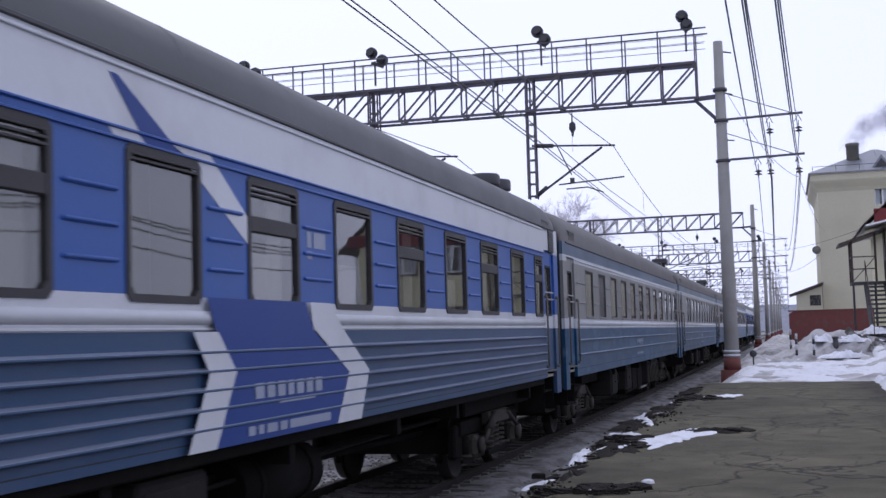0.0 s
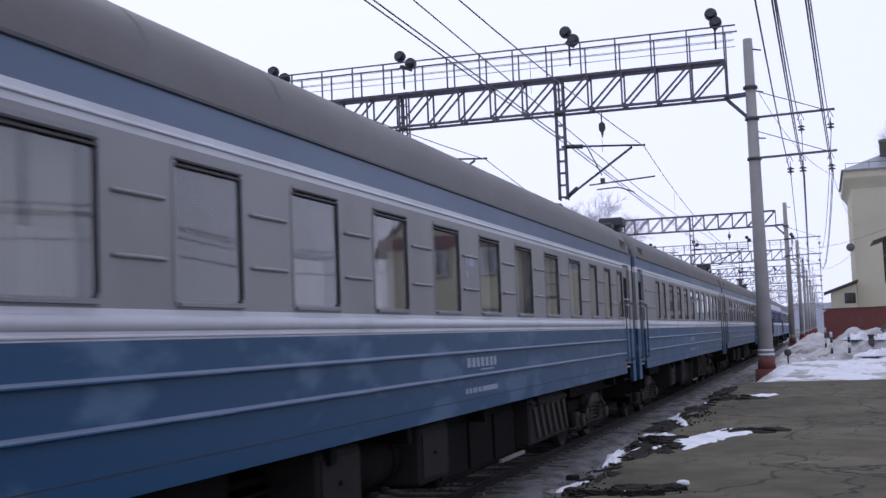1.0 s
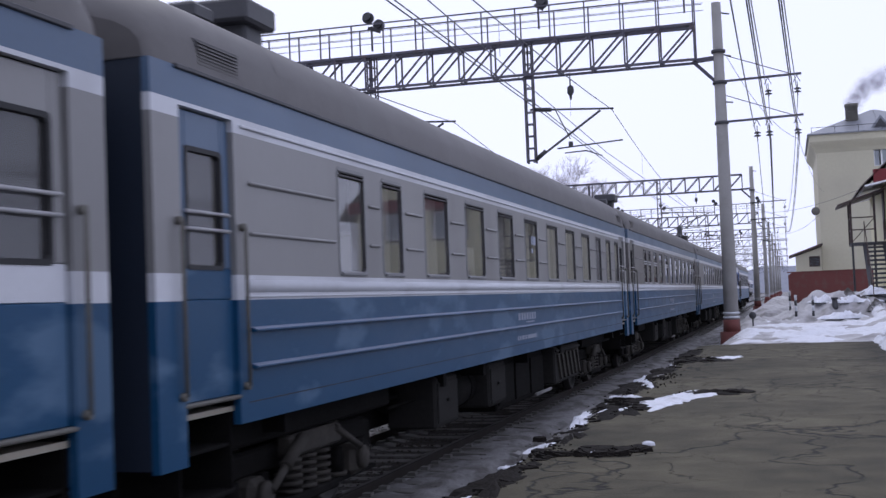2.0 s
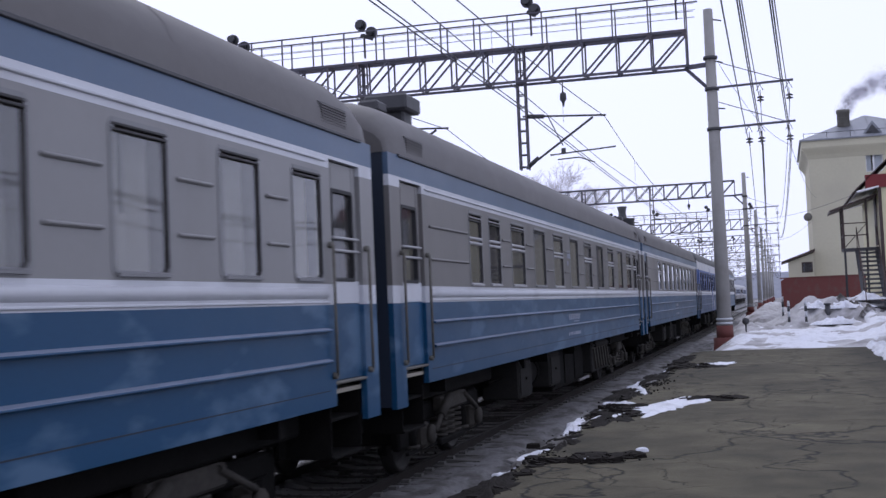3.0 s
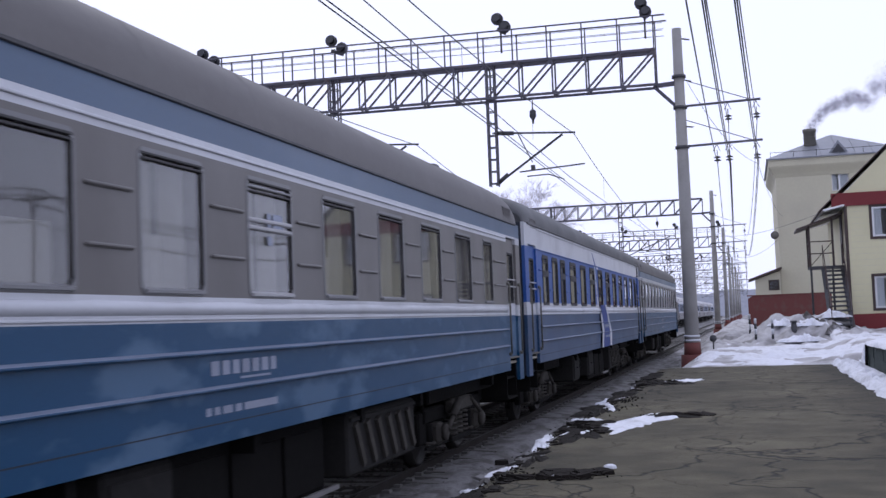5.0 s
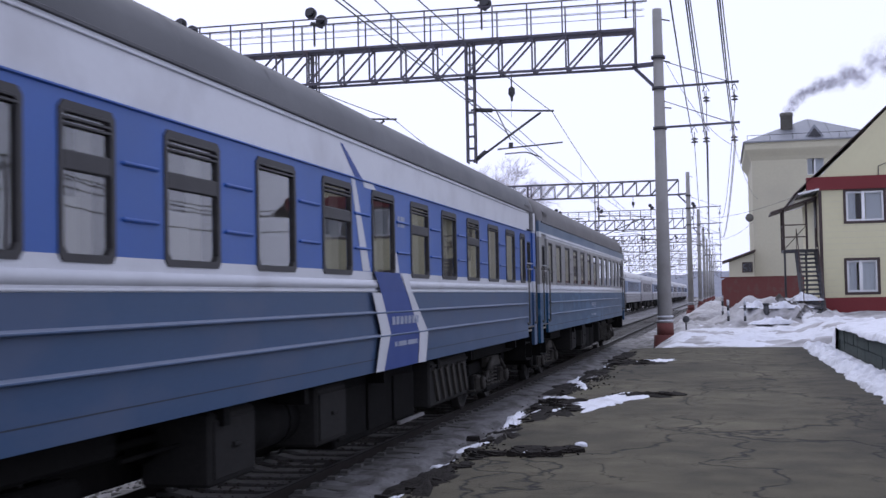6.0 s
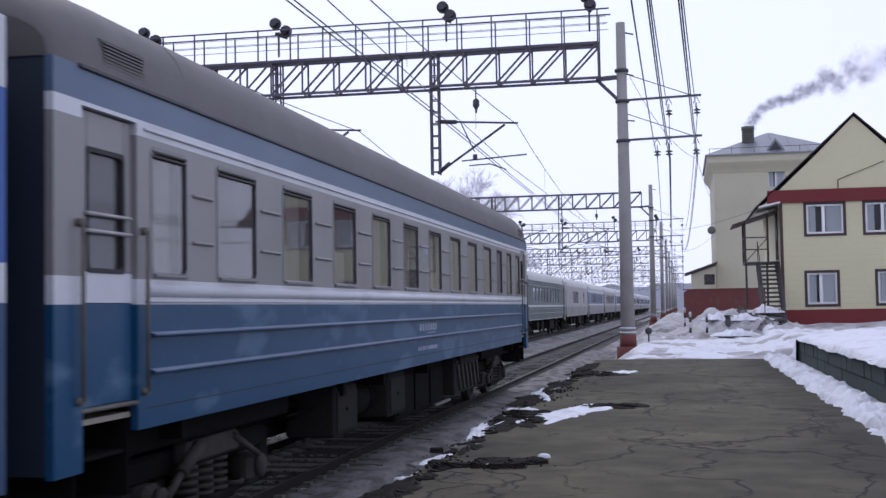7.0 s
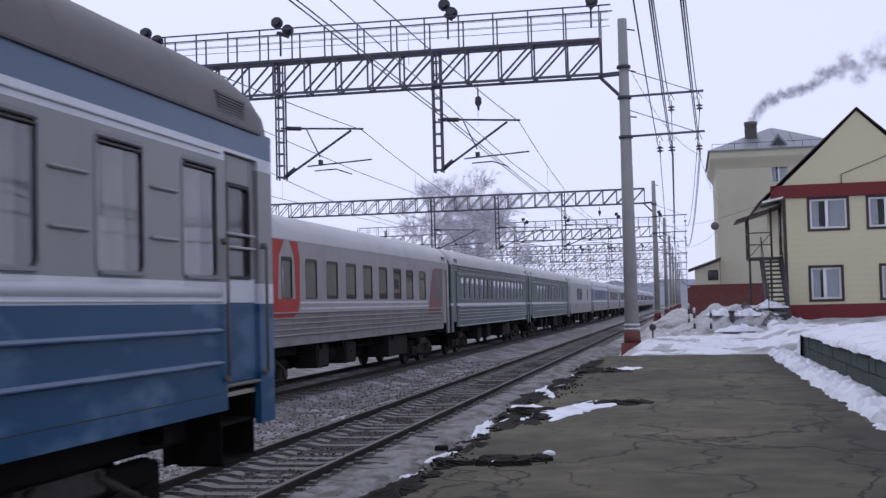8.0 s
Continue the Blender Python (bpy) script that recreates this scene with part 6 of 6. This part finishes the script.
porch = empty("fire_stairs", pose(0, 48, 0), "dark steel outside stairs with a small roofed landing beside the house", "stairs")
solid("landing", M_DARK, lambda me: me.box(2.40, 3.70, 0.9, 2.5, 3.56, 3.66, 0, 0.01), porch)
for x, y in ((2.43, 0.95), (3.3, 0.95), (2.43, 2.45)):
    solid("post", M_BROWN, lambda me: me.bar((x, y, 3.6), (x, y, 5.3 + (x - 2.4) * 0.25), 0.08), porch)
for a, b in (((2.43, 0.95), (3.3, 0.95)), ((2.43, 0.95), (2.43, 2.45))):
    for z in (4.15, 4.62):
        solid("rail", M_BROWN, lambda me: me.bar((*a, z), (*b, z), 0.045), porch)
solid("rail", M_BROWN, lambda me: me.bar((2.43, 0.95, 3.66), (3.3, 0.95, 4.6), 0.03), porch)
solid("canopy", M_BROWN, lambda me: me.prism([(1.95, 5.06), (3.70, 5.62), (3.70, 5.70), (1.95, 5.14)], "y", 0.6, 2.9), porch, "brown lean-to canopy")
n = 14
for i in range(n):
    y, z = 0.85 - i * 0.24, 3.48 - i * 0.17
    solid("tread", M_DARK, lambda me: me.box(2.92, 3.60, y - 0.26, y, z - 0.075, z, 0, 0.01), porch)
for x in (2.90, 3.62):
    solid("stringer", M_DARK, lambda me: me.bar((x, 0.9, 3.50), (x, 0.9 - n * 0.24, 3.50 - n * 0.17), 0.17), porch)
    solid("rail", M_BROWN, lambda me: me.bar((x, 0.9, 4.45), (x, 0.9 - n * 0.24, 4.45 - n * 0.17), 0.035), porch)
    for i in (0, 5, 10, 14):
        solid("baluster", M_BROWN, lambda me: me.bar((x, 0.9 - i * 0.24, 3.5 - i * 0.17), (x, 0.9 - i * 0.24, 4.45 - i * 0.17), 0.03), porch)
for x in (2.45, 3.25):
    solid("post", M_DARK, lambda me: me.bar((x, 1.0, 1.0), (x, 1.0, 3.56), 0.08), porch)

block = empty("apartment_building", pose(0, 85, 0), "tall cream plastered building with hipped zinc roof", "building")
BX0, BX1 = 2.25, 10.6
bh = [(5.9, 7.0, 9.9, 11.2), (5.9, 7.0, 6.6, 8.2), (8.6, 9.7, 9.9, 11.2), (8.6, 9.7, 6.6, 8.2)]
solid("wall", M_CREAM2, lambda me: wall_with_holes(me, BX0, BX1, 0.3, 11.6, 0, 0.4, bh), block)
solid("wall", M_CREAM2, lambda me: me.box(BX0, BX0 + 0.4, 0.4, 12, 0.3, 11.6), block)
solid("wall", M_CREAM2, lambda me: me.box(BX1 - 0.4, BX1, 0.4, 12, 0.3, 11.6), block)
solid("wall", M_CREAM2, lambda me: me.box(BX0, BX1, 12, 12.4, 0.3, 11.6), block)
def cornice(me):
    rings = []
    for g, z in ((0.004, 11.0), (0.12, 11.25), (0.36, 11.62), (0.42, 11.75), (0.42, 12.2)):
        rings.append([(BX0 - g, -g, z), (BX1 + g, -g, z), (BX1 + g, 12.4 + g, z), (BX0 - g, 12.4 + g, z)])
    for a, b in zip(rings, rings[1:]):
        for i in range(4):
            j = (i + 1) % 4
            me.face([a[i], a[j], b[j], b[i]])
    me.face(rings[-1])
solid("cornice", M_CREAM2, cornice, block)
def hip(me):
    a = [(BX0 - 0.55, -0.55), (BX1 + 0.55, -0.55), (BX1 + 0.55, 12.9), (BX0 - 0.55, 12.9)]
    v = [(*p, 12.2) for p in a] + [(*p, 12.28) for p in a] + [(6.25, 6, 14.5), (6.6, 6, 14.5)]
    me.poly(v, [(3, 2, 1, 0), (0, 1, 5, 4), (1, 2, 6, 5), (2, 3, 7, 6), (3, 0, 4, 7), (4, 5, 9, 8), (5, 6, 9), (6, 7, 8, 9), (7, 4, 8)])
solid("roof", M_ZINC, hip, block, "grey zinc hipped roof")
for i in range(-3, 4):
    k = 1 - abs(i) / 4.0
    solid("roof_seam", M_ZINC, lambda me: me.bar((6.42 + i * 1.1, -0.55, 12.30), (6.42 + i * 1.1, -0.55 + 6.4 * k, 12.30 + 2.2 * k), 0.04), block)
solid("dormer", [M_ZINC, M_DARK], lambda me: (me.prism([(5.75, 12.4), (7.15, 12.4), (6.45, 13.35)], "y", 0.1, 4.5, 0), me.prism([(6.0, 12.5), (6.9, 12.5), (6.45, 13.12)], "y", 0.07, 0.1, 1)), block)
solid("snow_fence", M_DARK, lambda me: (me.bar((2.0, -0.4, 12.7), (10.4, -0.4, 12.7), 0.03), [me.bar((2.0 + 1.5 * i, -0.4, 12.25), (2.0 + 1.5 * i, -0.4, 12.75), 0.03) for i in range(6)]), block)
for h in bh:
    framed_window(block, *h, 0.18, 0.0)
solid("dish", M_GRIT, lambda me: me.lathe((BX0 - 0.25, -0.2, 7.1), [(0, 0.0), (0.16, 0.03), (0.28, 0.10)], 16, 0, "y"), block, "grey satellite dish")
def stack(me):
    me.lathe((4.80, 3.0, 12.2), [(0.42, 0), (0.42, 2.15), (0.46, 2.17), (0.46, 2.4), (0.36, 2.4), (0.36, 1.0)], 20)
    for z in (12.9, 13.5, 14.0):
        me.tube((4.80, 3.0, z), (4.80, 3.0, z + 0.05), 0.44, 20)
solid("chimney", M_GRIT, stack, block, "stained metal chimney stack")

annex = empty("shed", pose(0, 84, 0), "low cream annex with lean-to roof beside the building", "shed")
solid("wall", M_CREAM2, lambda me: me.prism([(0.55, 0.3), (2.2, 0.3), (2.2, 4.65), (0.55, 4.1)], "y", 0, 3), annex)
solid("roof", M_BROWN, lambda me: me.prism([(0.1, 4.0), (2.3, 4.75), (2.3, 4.9), (0.1, 4.14)], "y", -0.3, 3.3), annex)
solid("window", [M_BROWN, M_PANE], lambda me: (me.box(1.40, 2.1, -0.04, 0, 3.35, 4.05, 0, 0.01), me.box(1.48, 2.02, -0.05, -0.04, 3.43, 3.97, 1)), annex)
fence = empty("red_wall", pose(0, 80, 0), "weathered maroon brick boundary wall", "wall")
solid("panel", M_REDB, lambda me: (me.prism([(0.0, 0.3), (6, 0.3), (6, 2.95), (0.25, 2.95), (0.0, 2.8)], "y", 0, 0.25), me.box(-0.05, 6, -0.04, 0.29, 2.95, 3.02)), fence)

# posts, boxes and stones on the snow bank
M_DIRT = mat("frozen_dirt", (0.06, 0.053, 0.047), 0.95, var=0.3, fine=14, coarse=3, stain=(0.40, 0.39, 0.40), stain_amount=0.45, bump=0.6)
for x, y, zt in ((0.21, 45, 1.76), (0.80, 45, 1.74), (0.02, 52, 1.9)):
    p = empty("marker_post", pose(x, y, 0), "thin black and white marker post in the snow", "post", "marker posts")
    for i in range(6):
        solid("section", M_DARK if i % 2 == 0 else M_WHITE, lambda me: me.tube((0, 0, 0.6 + (zt - 0.6) * i / 6), (0, 0, 0.6 + (zt - 0.6) * (i + 1) / 6), 0.045, 8), p)
box = empty("trackside_box", pose(-1.25, 43.2, 0.0), "round black trackside disc on a short stand", "trackside equipment")
solid("disc", M_DARK, lambda me: me.lathe((0, 0, 1.12), [(0, -0.05), (0.11, -0.05), (0.125, 0), (0.11, 0.05), (0, 0.05)], 18, 0, "y"), box)
solid("stand", M_DARK, lambda me: me.bar((0, 0, 0.3), (0, 0, 1.0), 0.05), box)
for i, (x, y, s) in enumerate(((1.65, 45.4, 0.30), (2.4, 45.6, 0.42), (2.9, 45.2, 0.35), (2.05, 46.0, 0.33), (3.1, 46.2, 0.5), (2.7, 44.8, 0.25))):
    z = bank_height(x, y)
    blob("boulder", M_DIRT, x, y, s * 0.75, s * 0.6, s * 0.55, 60 + i, z - 0.08, "dark dirty lump of rubble poking out of the snow", "rubble", rough=0.3, n=20, m=5)
for i, (x, y, rx, ry) in enumerate(((2.2, 45.6, 0.7, 0.5), (1.2, 46.0, 0.6, 0.5), (2.9, 46.2, 0.5, 0.5), (1.8, 44.6, 0.8, 0.4))):
    blob("snow_mound", M_SNOW, x, y, rx, ry, 0.16, 80 + i, bank_height(x, y) - 0.03, "clean snow cap on the dirty snow mound", "snow", rough=0.6)
bin_ = solid("bollard", M_DARK, lambda me: (me.tube((0, 0, 0.2), (0, 0, 0.80), 0.10, 14, 0, 0.09), me.tube((0, 0, 0.80), (0, 0, 0.87), 0.12, 14)), None, "short dark iron bollard on the snow mound", pose(1.55, 45.2, 0.75))
tagged(bin_, category="bollard")


# ---- bare trees and distance ----
def bare_tree(x, y, h, seed, label):
    rng = random.Random(seed)
    tree = empty("tree", pose(x, y, -0.3), label, "tree", "bare trees")
    tk, cr = Mesh(), Mesh()
    def grow(me, p, d, ln, r, depth):
        q = p + d * ln
        me.tube(p, q, r, 5 if depth > 2 else 3, 0, r * 0.68, cap=False)
        if depth == 0:
            return
        for _ in range(3 if depth > 1 else 4):
            a = Vector((rng.gauss(0, 1), rng.gauss(0, 1), rng.gauss(0.25, 0.6))).normalized()
            nd = (d * 1.0 + a * 0.75).normalized()
            grow(cr, p + d * ln * rng.uniform(0.55, 1.0), nd, ln * rng.uniform(0.6, 0.88), max(0.017, r * 0.62), depth - 1)
    p = Vector((0, 0, 0))
    d = Vector((0, 0, 1))
    for k in range(4):
        ln = h * 0.16
        q = p + d * ln
        tk.tube(p, q, 0.20 * (1 - k * 0.2), 7, 0, 0.20 * (0.8 - k * 0.2), cap=False)
        if k > 0:
            for _ in range(3):
                a = Vector((rng.gauss(0, 1), rng.gauss(0, 1), 0.5)).normalized()
                grow(cr, q, (d * 0.8 + a * 0.8).normalized(), h * 0.14, 0.07, 5)
        p, d = q, (d + Vector((rng.gauss(0, 0.08), rng.gauss(0, 0.08), 0))).normalized()
    grow(cr, p, d, h * 0.15, 0.07, 4)
    for m, nm in ((tk, "trunk"), (cr, "crown")):
        me = bpy.data.meshes.new(nm)
        me.from_pydata(m.v, [], m.f)
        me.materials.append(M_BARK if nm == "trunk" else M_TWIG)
        place(nm, me, tree)
    return tree


# Twigs paled to stand in for haze over the distance.
M_TWIG = mat("hazed_twigs", (0.62, 0.60, 0.65), 0.9, var=0.15, fine=3, bump=0)
T1 = "leafless grey tree with fine twigs behind the tracks"
for x, y, h, seed in ((-23.4, 130, 17.5, 3), (-27.0, 134, 16.0, 5), (-20.6, 136, 15.5, 8), (-21.8, 128, 13.5, 21), (-33.0, 140, 10.5, 9)):
    bare_tree(x, y, h, seed, T1)


def wood(name, y, x0, x1, base, amp, material, label):
    """A far wooded rise: a long uneven ridge."""
    me = Mesh()
    xs = steps_of(x0, x1, 6)
    top = [base + amp * (0.6 * nz(x, y, 0.012, 4) + 0.3 * nz(x, y, 0.06, 5) + 0.2 * nz(x, y, 0.21, 6)) for x in xs]
    for i in range(len(xs) - 1):
        a, b = xs[i], xs[i + 1]
        me.face([(a, y, -2), (b, y, -2), (b, y + 12, top[i + 1]), (a, y + 12, top[i])], 0)
        me.face([(a, y + 12, top[i]), (b, y + 12, top[i + 1]), (b, y + 200, top[i + 1] * 0.8), (a, y + 200, top[i] * 0.8)], 0)
    return tagged(me.put(name, material, None, label), category="woods", kind="stuff")


# Grey-blue base holds the haze lying over the distant rise.
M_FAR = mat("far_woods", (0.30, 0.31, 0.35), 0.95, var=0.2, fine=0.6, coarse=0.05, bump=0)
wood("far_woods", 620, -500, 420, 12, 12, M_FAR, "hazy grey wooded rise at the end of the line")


# ---- chimney smoke: loose grey puffs that drift away with the wind ----
M_SMOKE = mat("soot_smoke", (0.19, 0.165, 0.23), 1.0, var=0.2, fine=5, coarse=1, bump=0, spec=0.0)
M_SMOKE_THIN = mat("thin_smoke", (0.46, 0.43, 0.56), 1.0, var=0.1, fine=5, coarse=1, bump=0, spec=0.0)


def soften(m, dense):
    """Each fleck of smoke is torn by billows and thins out towards its rim."""
    n, l = m.node_tree.nodes, m.node_tree.links
    def node(kind, **kw):
        q = n.new(kind)
        for k, v in kw.items():
            q.inputs[k.replace("_", " ")].default_value = v
        return q
    tc, sh, ln, oi = n.new("ShaderNodeTexCoord"), n.new("ShaderNodeVectorMath"), n.new("ShaderNodeVectorMath"), n.new("ShaderNodeObjectInfo")
    sh.operation, ln.operation = "SUBTRACT", "LENGTH"
    sh.inputs[1].default_value = (0.5, 0.5, 0)
    rim = node("ShaderNodeMapRange", From_Min=0.06, From_Max=0.48, To_Min=1.0, To_Max=0.0)
    rim.interpolation_type = "SMOOTHSTEP"
    off = n.new("ShaderNodeVectorMath")
    off.operation = "MULTIPLY_ADD"
    off.inputs[1].default_value = (1, 1, 1)
    seed = n.new("ShaderNodeCombineXYZ")
    far_off = n.new("ShaderNodeMath")
    far_off.operation = "MULTIPLY"
    far_off.inputs[1].default_value = 40.0
    nt = node("ShaderNodeTexNoise", Scale=1.5, Detail=6.0, Roughness=0.62)
    tear = node("ShaderNodeMapRange", From_Min=0.32, From_Max=0.64, To_Min=0.15, To_Max=1.0)
    a, b = n.new("ShaderNodeMath"), n.new("ShaderNodeMath")
    a.operation = b.operation = "MULTIPLY"
    b.inputs[1].default_value = dense
    for p, q in ((tc.outputs["UV"], sh.inputs[0]), (sh.outputs[0], ln.inputs[0]), (ln.outputs["Value"], rim.inputs["Value"]), (oi.outputs["Random"], far_off.inputs[0]),
                 (far_off.outputs[0], seed.inputs[0]), (tc.outputs["Object"], off.inputs[0]), (seed.outputs[0], off.inputs[2]), (off.outputs[0], nt.inputs["Vector"]),
                 (nt.outputs["Fac"], tear.inputs["Value"]), (rim.outputs[0], a.inputs[0]), (tear.outputs[0], a.inputs[1]), (a.outputs[0], b.inputs[0]), (b.outputs[0], n["Principled BSDF"].inputs["Alpha"])):
        l.new(p, q)


soften(M_SMOKE, 0.66)
soften(M_SMOKE_THIN, 0.36)
PUFFS = []
smoke_rng = random.Random(5)


def puff_data(seed, material):
    """One soft ragged fleck of smoke."""
    rng = random.Random(seed)
    v, f = [], []
    for _ in range(1):
        p = Vector((0, 0, 0))
        c = Vector((rng.gauss(0, 0.3), 1, rng.gauss(0, 0.3))).normalized()
        a = c.orthogonal().normalized()
        b = c.cross(a)
        s = rng.uniform(0.8, 1.2)
        k = len(v)
        v += [p + (a * math.cos(q * math.pi / 6) + b * math.sin(q * math.pi / 6)) * s for q in range(12)]
        f.append(tuple(range(k, k + 12)))
    me = bpy.data.meshes.new("puff")
    me.from_pydata([tuple(x) for x in v], [], f)
    uv = me.uv_layers.new(name="rim")
    for i, d in enumerate(uv.data):
        d.uv = (0.5 + 0.5 * math.cos(i % 12 * math.pi / 6), 0.5 + 0.5 * math.sin(i % 12 * math.pi / 6))
    me.materials.append(material)
    return me


PUFF_MESHES = [puff_data(i * 3 + 1, M_SMOKE) for i in range(6)]
THIN_MESHES = [puff_data(i * 5 + 2, M_SMOKE_THIN) for i in range(6)]
CHX, CHY, CHZ = 4.80, 88.0, 14.5
WIND = 1.35


def smoke_at(s, side, rise):
    """Place of a puff that left the chimney s metres ago along the plume; before that it waits inside the stack."""
    if s < 0:
        return CHX, CHY, CHZ - 0.6 + max(-4.5, s * 4)
    g = 1 - math.exp(-s / 1.1)
    spread = min(1.0, s / 8)
    return CHX + s * 0.94 - 0.35 * g, CHY + side * spread * 1.2, CHZ - 0.2 + 1.15 * g + 0.36 * s + rise * spread * 0.8 + 0.18 * math.sin(s * 1.1)


s0 = -WIND * 8.2
i = 0
while s0 < 15:
    s0 += 0.26 + 0.026 * max(0, s0 + 6)
    thin = s0 > -1.0 and i % 4 != 0
    size = 0.62 + 0.075 * max(0, s0 + 6) * smoke_rng.uniform(0.75, 1.25)
    p = new("smoke_puff", (THIN_MESHES if thin else PUFF_MESHES)[i % 6])
    p.scale = (min(size, 1.9),) * 3
    tagged(p, "thin dark grey smoke drifting from the chimney", "smoke", "smoke plume", kind="stuff")
    PUFFS.append((p, s0, smoke_rng.gauss(0, 0.7), smoke_rng.gauss(0, 0.6), smoke_rng.uniform(0, 360)))
    i += 1


def motions():
    times = [i * 0.5 for i in range(17)]
    for k, car in TRAIN:
        walk(car, [(t, pose(TRACK_X, train_y(t, k), 0)) for t in times])
    for wheel, d in WHEELS:
        rows_w = []
        for i in range(241):
            t = i / 30
            turn = math.degrees((19.567 * t + 0.0112 * t * t) / 0.475)
            rows_w.append((t, pose(0, d, 0.475, turn % 360, 0, 0)))
        walk(wheel, rows_w)
    for p, s0, side, rise, spin in PUFFS:
        walk(p, [(t, pose(*smoke_at(s0 + WIND * t, side, rise), 2 * t, spin + 6 * t, 0)) for t in times])


motions()
